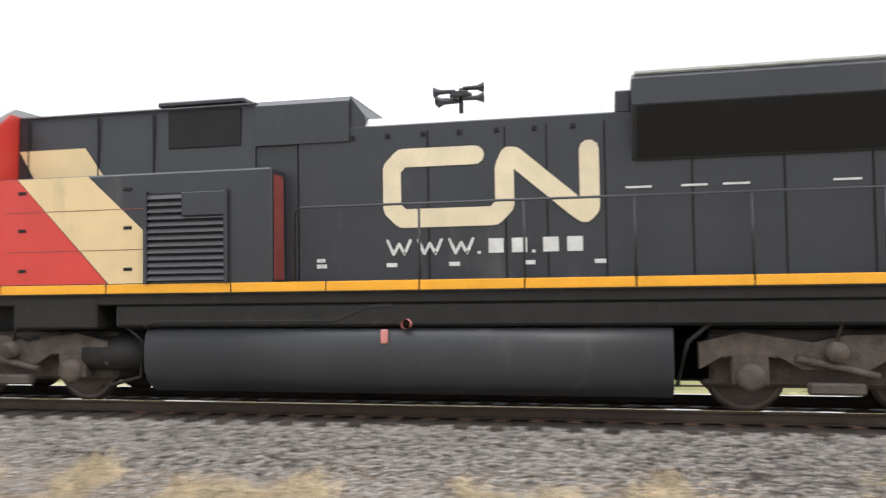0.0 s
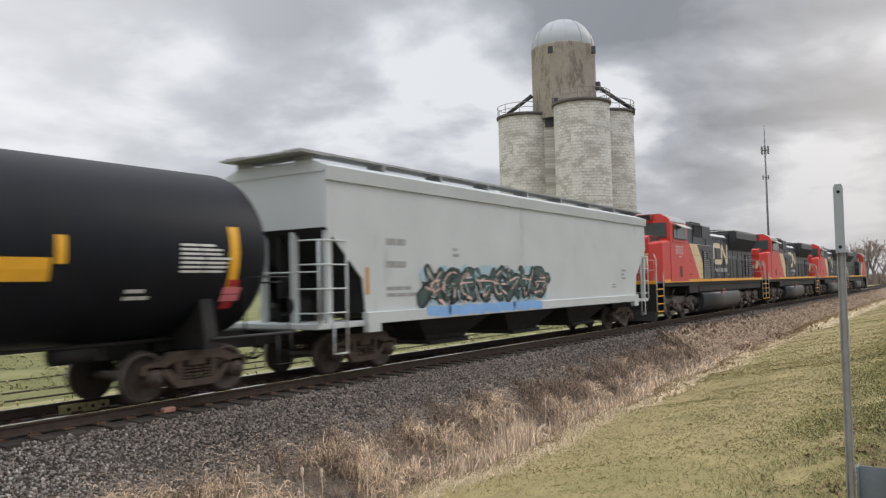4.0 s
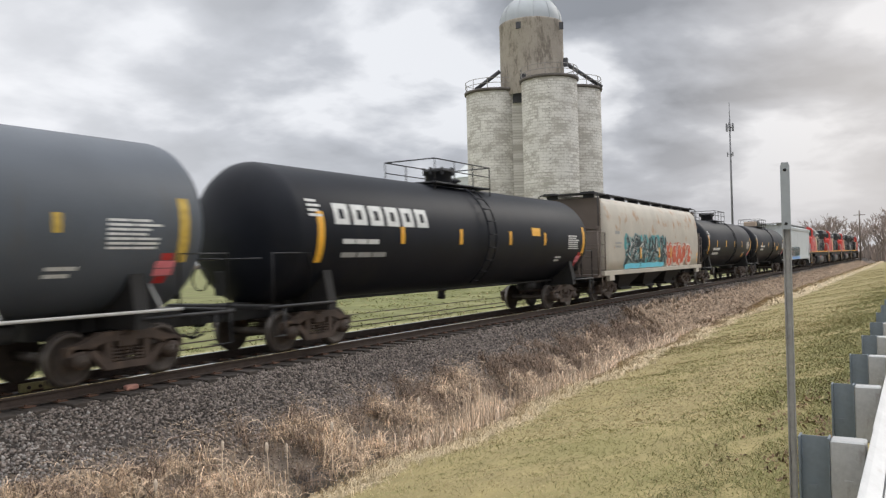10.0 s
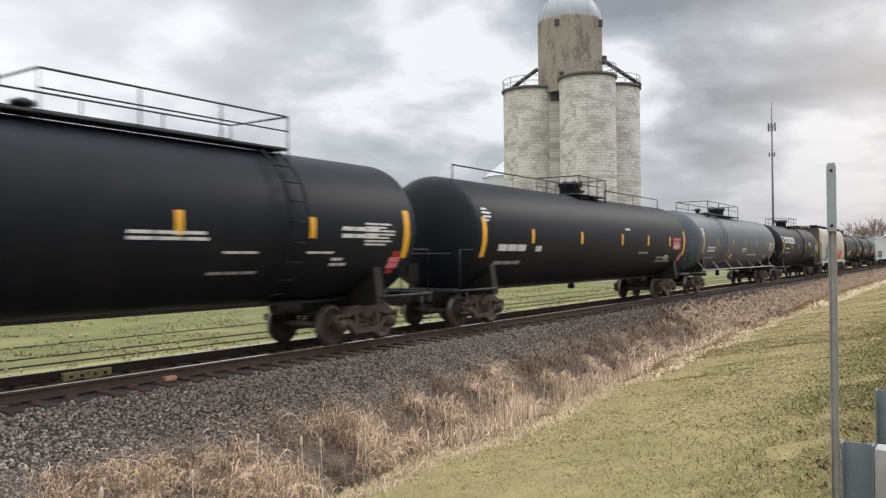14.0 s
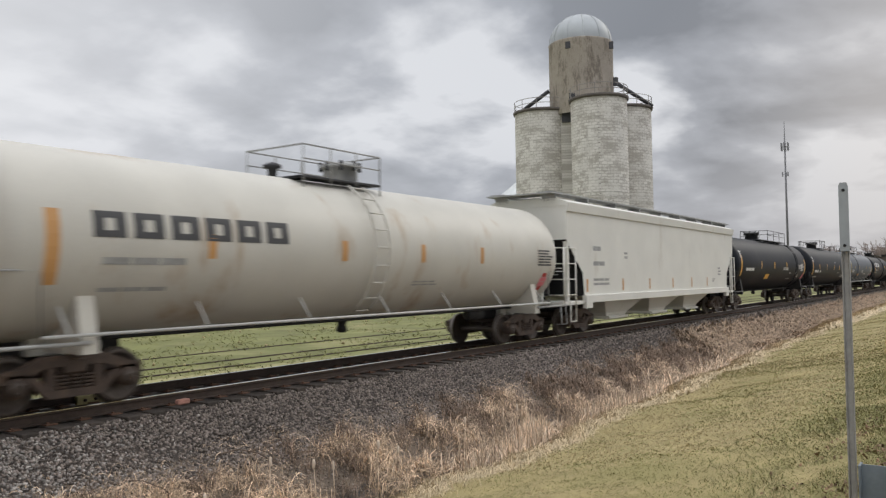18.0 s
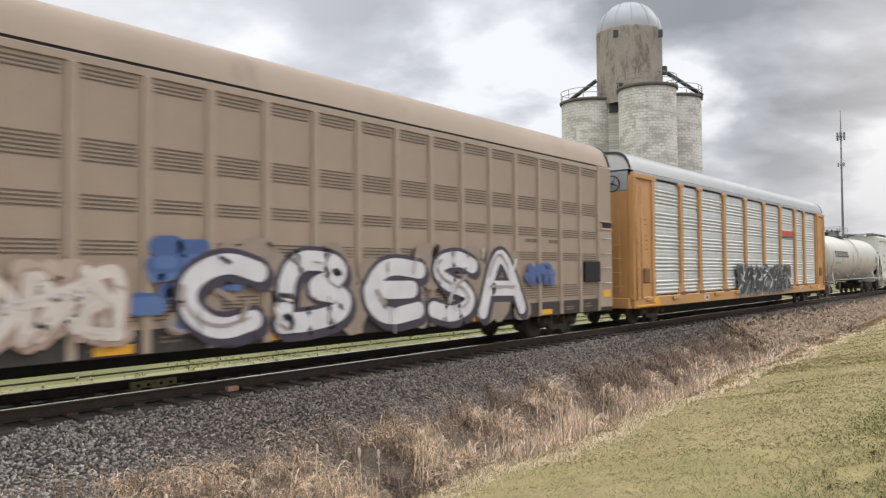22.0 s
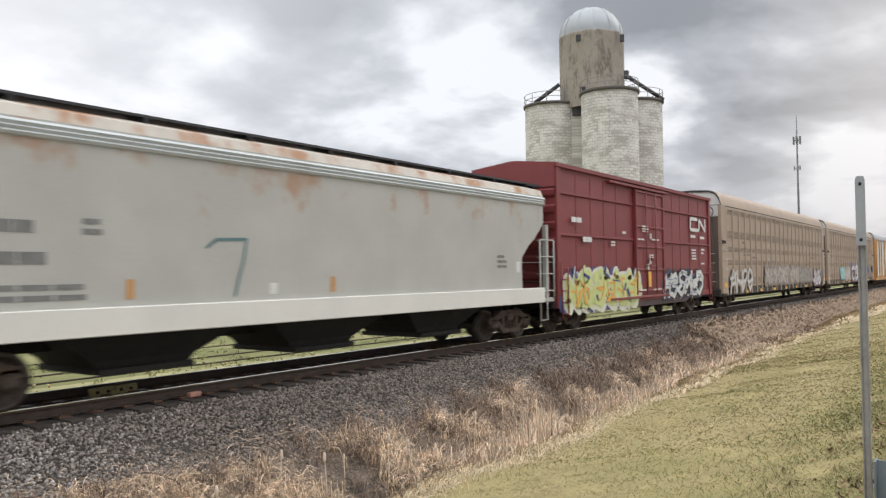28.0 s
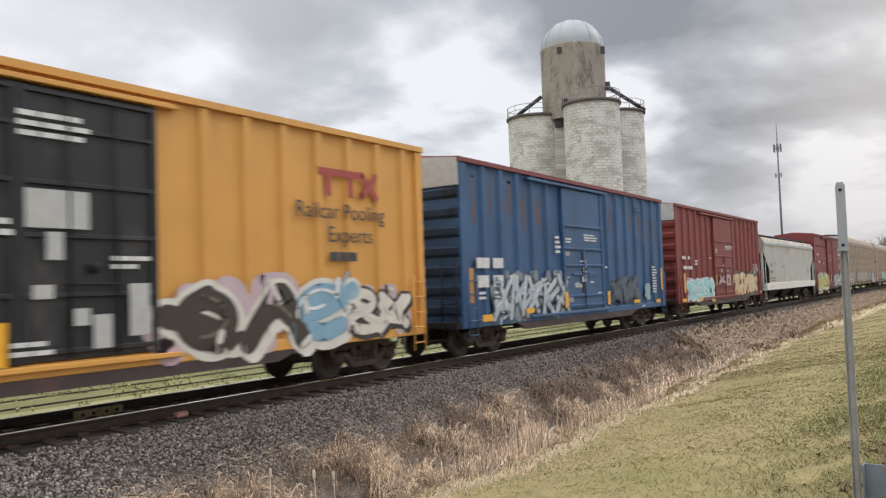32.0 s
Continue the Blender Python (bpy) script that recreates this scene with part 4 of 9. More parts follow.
tank_car(-138.4, 19.9, "black_tank", "long black tank car with red warning lines", [(-9.2, True), (-6.15, False), (-2.55, False), (1.2, False), (4.12, False), (6.9, False), (9.45, True)],
         (-1.05, 1.42), 0.03, top_rail=((-9.2, -2.3), (1.7, 8.0)), r=1.6, marks=end_set(9.95) + [(-8.2, 2.0, 2.1, 0.34, 1, "white_mark"), (-8.2, 1.65, 2.6, 0.18, 1, "dull_mark"), (-5.9, 2.0, 0.5, 0.3, 1, "white_mark"), (3.2, 1.95, 1.4, 0.14, 1, "dull_mark"), (5.6, 1.6, 2.2, 0.3, 2, "dull_mark"), (1.6, 2.85, 0.6, 0.14, 1, "white_mark")], red=(7.35, 2.2, 1.1, 0.52))
tank_car(-160.1, 20.2, "black_tank", "long black tank car with walkway, ladder and pale stencils", [(-8.9, True), (-4.3, False), (-0.84, False), (2.83, False), (6.01, False), (9.6, True)],
         (-1.0, 6.1), 0.21, ladder_at=5.5, rails=(0.9, 6.09), r=1.6, marks=end_set(10.1) + [(1.87, 2.2, 1.95, 0.2, 2, "white_mark"), (3.82, 1.98, 1.0, 0.08, 1, "white_mark"), (5.9, 1.98, 1.0, 0.08, 1, "white_mark"), (6.9, 2.3, 1.3, 0.3, 2, "white_mark"), (-7.9, 2.1, 2.0, 0.3, 1, "white_mark"), (3.6, 1.6, 1.4, 0.1, 1, "dull_mark")], plate=(-2.9, 1.68, 1.0, 0.28))
tank_car(-199.5, 17.6, "white_tank", "off-white tank car with dark block letter mark and faded orange stripes", [(-7.68, True), (-4.88, False), (-1.51, False), (1.24, False), (3.86, False)],
         (-2.0, 0.5), 0.08, ladder_at=-0.43, handrail=True, rail_mat="dull_mark", marks=[(7.0, 2.25, 1.0, 0.5, 6, "dark_mark"), (-6.9, 2.15, 1.7, 0.2, 1, "dull_mark"), (-6.9, 1.75, 1.9, 0.12, 1, "dull_mark"), (1.0, 1.75, 1.3, 0.14, 2, "dull_mark")],
         block=(-7.06, 2.6, 4.1, 0.40, "dark_mark"), stripe_mat="rack_orange", valve=-2.06)
# ---- covered hoppers ----
def flat_marks(car, rows, mat, y=-1.517):
    me = Mesh()
    for k, (x, z, w, h, n) in enumerate(rows):
        bars(me, x, z, w, h, n, k + int(abs(x) * 100), lambda a, b: y)
    tagged(part("stencil", me, M[mat], car), kind="stuff")


def patches(car, rows, mat, name="reflector", y=-1.519):
    for x, z, w, h in rows:
        me = Mesh()
        me.add([(x, y, z), (x + w, y, z), (x + w, y, z + h), (x, y, z + h)], [(0, 1, 2, 3)])
        part(name, me, M[mat], car)


def hopper_top(car, half, mat, board="dull_mark", y=0.62, up=0.0):
    me = Mesh()
    me.box(-half - 0.35, half + 0.35, y, y + 0.5, 4.50 + up, 4.545 + up)
    me.box(-half - 0.35, half + 0.35, -y - 0.5, -y, 4.50 + up, 4.545 + up)
    for s in (-1, 1):
        a, b = sorted((s * (half - 0.45), s * (half + 0.45)))
        me.box(a, b, -1.2, 1.2, 4.46 + up, 4.50 + up)
    for k in range(9):
        x = -half + 2 * half * k / 8
        for s in (-1, 1):
            me.box(x - 0.03, x + 0.03, min(s * y, s * (y + 0.5)), max(s * y, s * (y + 0.5)), 4.25 + up, 4.50 + up)
    part("running_board", me, M[board], car)
    me = Mesh()
    me.box(-half + 0.4, half - 0.4, -0.36, 0.36, 4.28 + up, 4.42 + up, 0.03)
    for k in range(8):
        x = -half + 1.2 + (2 * half - 2.4) * k / 7
        me.box(x - 0.04, x + 0.04, -0.42, 0.42, 4.40 + up, 4.47 + up, 0.01)
    part("roof_hatch_cover", me, M[mat], car)


def hopper_under(car, bays, half, mat):
    for k in range(bays):
        c = -half + (2 * half) * (k + 0.5) / bays
        w = half / bays
        me = Mesh()
        rows = []
        for z, a, b in ((1.22, w * 0.97, 1.30), (0.58, w * 0.46, 0.85), (0.42, w * 0.40, 0.80)):
            rows.append([(c - a, -b, z), (c + a, -b, z), (c + a, b, z), (c - a, b, z)])
        me.sweep(rows, close=True)
        me.add(rows[-1], [(0, 1, 2, 3)])
        me.box(c - w * 0.42, c + w * 0.42, -0.95, 0.95, 0.36, 0.46, 0.01)
        part("outlet_bay", me, M[mat], car)
    me = Mesh()
    me.box(-half - 2.2, half + 2.2, -0.2, 0.2, 0.75, 1.1, 0.02)
    part("centre_sill", me, M["gear_dark"], car)


def hopper_ends(car, half, sill, mat, high=3.1):
    for s in (-1, 1):
        me = Mesh()
        for y in (-1.38, -0.45, 0.45, 1.38):
            me.box(s * (half - 0.12) - 0.07, s * (half - 0.12) + 0.07, y - 0.07, y + 0.07, 1.1, high + 0.1, 0.01)
        part("end_post", me, M[mat], car)
        me = Mesh()
        a, b = sorted((s * (sill - 0.1), s * (half + 0.28)))
        me.box(a, b, -1.45, 1.45, 1.02, 1.14, 0.015)
        part("end_platform", me, M[mat], car)
        me = Mesh()
        me.box(min(s * (sill + 0.2), s * (sill + 0.9)), max(s * (sill + 0.2), s * (sill + 0.9)), 0.2, 0.9, 1.14, 1.55, 0.1)
        me.lathe([(s * (half - 0.6), 0.2), (s * (half + 0.1), 0.2)], "x", 12, (0, -0.3, 1.5))
        part("brake_gear", me, M["gear_dark"], car)
        x0, x1 = s * (half + 0.24), s * (half - 0.62)
        me = Mesh()
        for z in (1.35, 1.85, 2.35, 2.85):
            me.tube([(x0, -1.47, z), (x1, -1.47, z)], 0.018, 6)
            me.tube([(x0, -1.47, z), (x0, -0.9, z)], 0.018, 6)
        for x in (x0, x1):
            me.tube([(x, -1.47, 0.5 if x == x1 else 1.1), (x, -1.47, 2.85)], 0.025, 6)
        me.tube([(x1, -1.47, 0.5), (x1 + s * 0.42, -1.47, 0.5), (x1 + s * 0.42, -1.47, 1.1)], 0.025, 6)
        me.tube([(x0, -1.4, 2.2), (x0, 1.4, 2.2)], 0.018, 6)
        part("ladder", me, M[mat], car)


def flat_hopper(u, paint, label, half=10.0, sill=8.75, bays=3, seed=1, up=0.0):
    car = keyed(thing("covered_hopper", label, "hopper car", "cars of the freight train"), u)
    me = Mesh()
    out = [(-half, 4.12 + up), (half, 4.12 + up), (half, 3.12), (sill + 0.05, 2.05), (sill - 0.05, 1.3), (-sill + 0.05, 1.3), (-sill - 0.05, 2.05), (-half, 3.12)]
    me.prism(out, -1.46, 1.46, "y")
    part("body", me, M[paint], car)
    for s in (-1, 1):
        # near-black skin paints the shade under the sloping end; web plates share it
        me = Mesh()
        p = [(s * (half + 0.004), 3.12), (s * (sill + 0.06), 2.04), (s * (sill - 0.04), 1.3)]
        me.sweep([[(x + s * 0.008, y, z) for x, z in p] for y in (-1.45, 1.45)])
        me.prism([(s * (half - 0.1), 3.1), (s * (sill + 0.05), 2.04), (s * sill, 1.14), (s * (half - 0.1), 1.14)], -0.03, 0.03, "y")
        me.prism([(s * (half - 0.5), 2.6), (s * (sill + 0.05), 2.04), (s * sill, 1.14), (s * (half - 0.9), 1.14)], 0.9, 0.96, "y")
        part("shaded_slope_sheet", me, M["interior"], car)
    me = Mesh()
    me.prism([(-1.50, 4.08 + up), (-1.50, 4.20 + up), (-1.1, 4.34 + up), (1.1, 4.34 + up), (1.50, 4.20 + up), (1.50, 4.08 + up)], -half - 0.03, half + 0.03, "x")
    part("roof", me, M[paint], car)
    for s in (-1, 1):
        me = Mesh()
        me.prism([(s * 1.45, 3.88 + up), (s * 1.52, 3.90 + up), (s * 1.555, 4.17 + up), (s * 1.45, 4.19 + up)], -half - 0.02, half + 0.02, "x")
        part("top_chord", me, M[paint], car)
        me = Mesh()
        y0, y1 = sorted((s * 1.40, s * 1.56))
        me.box(-sill, sill, y0, y1, 1.06, 1.32, 0.012)
        for x in (-sill + 0.25, sill - 0.25):
            me.box(x - 0.22, x + 0.22, y0, y1, 0.88, 1.1, 0.01)
        part("side_sill", me, M[paint], car)
    hopper_top(car, half, paint, up=up)
    hopper_under(car, bays, sill - 2.0, "gear_dark" if paint != "white_hopper" else "white_hopper")
    hopper_ends(car, half, sill, paint)

    def face(x, z):
        return -1.466

    me = Mesh()
    bars(me, -sill + 0.8, 2.75, 1.0, 0.28, 1, seed, face)
    bars(me, -sill + 0.8, 2.25, 1.0, 0.26, 1, seed + 1, face)
    bars(me, -sill + 0.8, 1.6, 1.4, 0.3, 2, seed + 2, face)
    bars(me, -sill + 3.6, 2.55, 0.35, 0.3, 2, seed + 3, face)
    bars(me, sill - 1.6, 1.9, 0.5, 0.45, 3, seed + 4, face)
    bars(me, sill - 2.6, 1.6, 0.5, 0.2, 2, seed + 5, face)
    tagged(part("stencil", me, M["dull_mark"], car), kind="stuff")
    add_trucks(car, (-sill + 1.1 - 0.6, sill - 1.1 + 0.6))
    add_couplers(car, half + 0.15)
    return car, face


def hopper_stripes(car, xs, face, mat, z=1.42, h=0.5, w=0.13):
    for x in xs:
        me = Mesh()
        me.add([(x, face(x, z) - 0.003, z), (x + w, face(x, z) - 0.003, z), (x + w, face(x, z + h) - 0.003, z + h), (x, face(x, z + h) - 0.003, z + h)], [(0, 1, 2, 3)])
        part("reflective_stripe", me, M[mat], car)


car, face = flat_hopper(-25.35, "pale_hopper", "pale grey covered hopper with small multicoloured graffiti", half=9.75, sill=8.55, seed=11, up=0.2)
hopper_stripes(car, (-8.5,), face, "rack_orange", 1.7, 0.6)
tag(car, -6.4, 0.3, 1.36, 2.40, face, "xoeaoxae", 5, (0.05, 0.09, 0.08), (0.020, 0.028, 0.030), (0.34, 0.48, 0.53), (0.72, 0.50, 0.45), 0.26, slant=0.2, chips=14, label="dark green, pink and teal spray-painted graffiti")
me = Mesh()
for k in range(7):
    stroke(me, [(-6.2 + 0.85 * k, 1.26), (-5.3 + 0.85 * k, 1.20)], 0.24, lambda x, z: -1.562, 0.004 + 0.0005 * k, 0)
part("graffiti", me, [spray((0.22, 0.42, 0.75))], car, "blue sprayed band")
car, face = flat_hopper(-180.4, "white_hopper", "clean white covered hopper with orange reflective marks", seed=21, up=0.13)
hopper_stripes(car, (-8.55, -5.4, -2.6, 0.2, 2.8, 5.2), face, "rack_orange", 1.42, 0.42)


def ridged_hopper(u):
    car = keyed(thing("covered_hopper", "aged grey covered hopper with rust along its top", "hopper car", "cars of the freight train"), u)
    half, cut = 8.62, 7.33
    me = Mesh()
    edge = [(half, 4.12), (half, 3.33), (8.08, 2.86), (7.75, 2.68), (cut, 2.32), (cut, 1.3)]
    me.prism(edge + [(-x, z) for x, z in edge[::-1]], -1.46, 1.46, "y")
    part("body", me, M["old_hopper"], car)
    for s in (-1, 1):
        # shade below the slope is put into this sheet's near-black colour
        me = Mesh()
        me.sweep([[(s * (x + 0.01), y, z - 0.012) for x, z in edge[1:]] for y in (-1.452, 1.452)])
        part("shaded_slope_sheet", me, M["interior"], car)
        for y in (-0.7, 0.7):
            me = Mesh()
            me.prism([(s * 8.5, 3.2), (s * 7.36, 2.3), (s * 7.36, 1.14), (s * 8.0, 1.14)], y - 0.03, y + 0.03, "y")
            part("gusset", me, M["gear_dark"], car)
        for z in (3.5, 3.72, 3.94):
            me = Mesh()
            me.box(min(s * half, s * (half + 0.03)), max(s * half, s * (half + 0.03)), -1.35, 1.35, z, z + 0.05, 0.01)
            part("end_rib", me, M["old_hopper"], car)
    me = Mesh()
    me.prism([(-1.47, 4.06), (-1.36, 4.30), (-1.0, 4.42), (1.0, 4.42), (1.36, 4.30), (1.47, 4.06)], -half - 0.05, half + 0.05, "x")
    part("roof", me, M["rusty_top"], car)
    for s in (-1, 1):
        # the top chord is rolled into three ridges
        prof = [(1.45, 3.84), (1.50, 3.86), (1.53, 3.90), (1.49, 3.93), (1.53, 3.97), (1.49, 4.0), (1.53, 4.04), (1.50, 4.08), (1.45, 4.09)]
        me = Mesh()
        me.prism([(s * y, z) for y, z in prof], -half - 0.02, half + 0.02, "x")
        part("top_chord", me, M["pale_hopper"], car)
        me = Mesh()
        y0, y1 = sorted((s * 1.42, s * 1.56))
        me.box(-8.5, 8.5, y0, y1, 1.02, 1.45, 0.015)
        part("side_sill", me, M["white_hopper"], car)
    hopper_top(car, half, "old_hopper", "black_steel", up=-0.02)
    hopper_under(car, 3, 6.2, "gear_dark")
    hopper_ends(car, 9.0, 7.5, "old_hopper", 3.2)

    def face(x, z):
        return -1.466

    me = Mesh()
    bars(me, -6.9, 2.46, 0.95, 0.32, 1, 32, face)
    bars(me, -6.94, 2.02, 1.0, 0.32, 1, 33, face)
    bars(me, -7.0, 1.54, 1.8, 0.3, 2, 34, face)
    bars(me, -5.6, 2.5, 0.35, 0.3, 2, 35, face)
    bars(me, 6.0, 2.0, 0.5, 0.4, 3, 36, face)
    tagged(part("stencil", me, M["stencil_grey"], car), kind="stuff")
    hopper_stripes(car, (-7.27, -4.9, -0.4), face, "rack_orange", 1.56, 0.3, 0.14)
    patches(car, [(-7.27, 1.86, 0.14, 0.5)], "rack_orange", "reflective_stripe", -1.468)
    patches(car, [(-2.0, 1.56, 0.18, 0.2), (7.0, 1.9, 0.2, 0.3)], "white_mark", "placard_holder", -1.468)
    patches(car, [(-7.3, 1.16, 0.3, 0.1)], "pink_mark", "sill_label", -1.562)
    me = Mesh()
    stroke(me, [(-3.4, 2.38), (-3.2, 2.52), (-2.55, 2.54), (-2.6, 2.2), (-2.72, 1.85), (-2.8, 1.56)], 0.055, face, 0.004, 0)
    part("graffiti", me, [spray((0.09, 0.17, 0.18))], car, "thin dark teal spray scrawl")
    add_trucks(car, (-7.3, 7.3))
    add_couplers(car, 9.35)


ridged_hopper(-320.7)


def curved_hopper(u):
    car = keyed(thing("covered_hopper", "rust-spotted cream covered hopper with blue and orange graffiti", "hopper car", "cars of the freight train"), u)
    half, sill = 7.9, 8.3
    prof = [(0.7, 4.36), (1.15, 4.30), (1.38, 4.02), (1.50, 3.5), (1.55, 2.9), (1.55, 2.3), (1.52, 1.7), (1.46, 1.28)]

    def side(z):
        for (a, p), (b, q) in zip(prof, prof[1:]):
            if q <= z <= p:
                return a + (b - a) * (p - z) / (p - q)
        return 1.46

    ring = [(y, z) for y, z in prof] + [(-y, z) for y, z in prof[::-1]]
    xs = [-half, -half + 0.08, -half + 0.3, 0, half - 0.3, half - 0.08, half]
    me = Mesh()
    rows = []
    for x in xs:
        k = 0.86 if abs(x) == half else 0.97 if abs(x) > half - 0.2 else 1.0
        rows.append([(x, y * k, 2.8 + (z - 2.8) * (0.97 if k < 0.9 else 1)) for y, z in ring])
    me.sweep(rows, smooth=True, close=True)
    for r in (rows[0], rows[-1]):
        me.add(r, [tuple(range(len(r)))])
    part("body", me, M["rusty_hopper"], car)
    for s in (-1, 1):
        # end sheets borrow the dark door paint to carry the end's shade
        me = Mesh()
        me.sweep([[(s * (half - 0.02), y, 3.1), (s * (half - 0.02) + s * 0.35, y, 1.15)] for y in (-1.3, 1.3)])
        me.box(min(s * half, s * (half + 0.05)), max(s * half, s * (half + 0.05)), -1.3, 1.3, 3.0, 4.3, 0.02)
        part("shaded_end_sheet", me, M["rack_end"], car)
        me = Mesh()
        y0, y1 = sorted((s * 1.40, s * 1.56))
        me.box(-sill, sill, y0, y1, 1.08, 1.27, 0.012)
        for x in (-sill + 0.9, sill - 0.9):
            me.box(x - 0.3, x + 0.3, y0, y1, 0.86, 1.1, 0.01)
        part("side_sill", me, M["rusty_hopper"], car)
    hopper_top(car, half, "rusty_hopper", "black_steel", 0.55)
    hopper_under(car, 3, 5.6, "gear_dark")
    # posts, platforms and ladders likewise darkened in colour for the shaded end
    hopper_ends(car, 8.55, sill - 0.4, "rack_end", 3.0)
    me = Mesh()
    for s in (-1, 1):
        for y in (-1.3, 1.3):
            me.tube([(s * (half + 0.3), y, 2.8), (s * (half + 0.3), y, 4.45), (s * (half + 0.15), y * 0.8, 4.56)], 0.025, 6)
    part("end_railing", me, M["black_steel"], car)

    def face(x, z):
        return -side(z) - 0.006

    patches(car, [(-3.6, 1.75, 0.2, 0.48), (-0.6, 1.75, 0.2, 0.48), (1.5, 1.75, 0.18, 0.48)], "reflector", "reflective_stripe", -1.60)
    hopper_stripes(car, (4.3, 7.3), face, "reflector", 1.45, 0.48, 0.2)
    me = Mesh()
    bars(me, -6.9, 2.75, 0.9, 0.25, 1, 3, face)
    bars(me, -6.9, 2.2, 1.2, 0.3, 2, 4, face)
    tagged(part("stencil", me, M["dull_mark"], car), kind="stuff")
    tag(car, -5.6, 0.7, 1.30, 2.85, face, "xexnkhk", 14, (0.022, 0.042, 0.045), (0.20, 0.30, 0.30), (0.07, 0.33, 0.35), (0.66, 0.66, 0.62), 0.30, sharp=True, slant=0.1, chips=12, label="teal and black spray-painted graffiti")
    me = Mesh()
    for k in range(9):
        stroke(me, [(-5.6 + 0.66 * k, 1.40 + 0.03 * (k % 2)), (-5.0 + 0.66 * k, 1.42)], 0.22, face, 0.05 + 0.0005 * k, 0)
    part("graffiti", me, [spray((0.16, 0.62, 0.78))], car, "light blue sprayed band")
    tag(car, 0.95, 5.85, 1.30, 2.52, face, "heapz", 23, (0.60, 0.10, 0.045), (0.70, 0.62, 0.55), (0.45, 0.12, 0.06), (0.72, 0.30, 0.16), 0.36, plain=True, label="orange and red spray-painted graffiti with a blue halo")
    add_trucks(car, (-6.6, 6.6))
    add_couplers(car, 8.5)


curved_hopper(-79.3)
# ---- autoracks ----
def rack_shell(u, label, roof, half=13.6, foot=5.07, top=5.83):
    car = keyed(thing("autorack", label, "autorack", "cars of the freight train"), u)
    me = Mesh()
    # straight leaning roof sides, a tight bend, then a nearly flat crown
    quarter = [(1.50, 0.0), (1.455, 0.23), (1.40, 0.46), (1.33, 0.66), (1.24, 0.80), (1.12, 0.90), (0.95, 0.97), (0.5, 1.03), (0.0, 1.05)]
    arch = [(y, foot + (top - foot) * k) for y, k in quarter] + [(-y, foot + (top - foot) * k) for y, k in quarter[-2::-1]]
    n = len(arch)
    xs = [-half + 0.02, -half + 0.12, -half + 0.5, half - 0.5, half - 0.12, half - 0.02]
    ks = [0.88, 0.95, 1.0, 1.0, 0.95, 0.88]
    me.sweep([[(x, y, foot + (z - foot) * k) for y, z in arch] for x, k in zip(xs, ks)], smooth=True)
    for i in (0, -1):
        me.add([(xs[i], y, foot + (z - foot) * ks[i]) for y, z in arch], [tuple(range(n))], 1)
    part("roof", me, [M[roof], M["end_white"]], car)
    for e in (-1, 1):
        me = Mesh()
        me.sweep([[(e * (half + dx), y * 1.006, foot + (z - foot) * k + dz) for y, z in arch]
                  for dx, k, dz in ((-0.14, 0.945, 0.004), (-0.13, 0.95, 0.024), (0.02, 0.88, 0.024), (0.02, 0.86, -0.02))], smooth=True)
        part("roof_end_trim", me, M["gear_dark"], car)
    me = Mesh()
    for s in (-1, 1):
        y0, y1 = sorted((s * 1.42, s * 1.485))
        me.box(-half + 0.3, half - 0.3, y0, y1, 5.0, foot + 0.02)
    part("roof_gap", me, M["gear_dark"], car)
    me = Mesh()
    me.box(-half - 0.1, half + 0.1, -0.3, 0.3, 0.72, 1.05, 0.02)
    me.box(-half + 0.15, half - 0.15, -1.36, 1.36, 1.0, 1.12)
    me.box(-half + 0.15, half - 0.15, -1.36, 1.36, 2.95, 3.02)
    for k in range(12):
        x = -half + 1.2 + (2 * half - 2.4) * k / 11
        me.box(x - 0.06, x + 0.06, -1.4, 1.4, 0.80, 1.05)
    me.tube([(-half + 1, -1.0, 0.75), (half - 1, -1.0, 0.75)], 0.04, 6)
    part("deck", me, M["gear_dark"], car)
    add_trucks(car, (-half + 2.6, half - 2.6))
    add_couplers(car, half + 0.3)
    return car


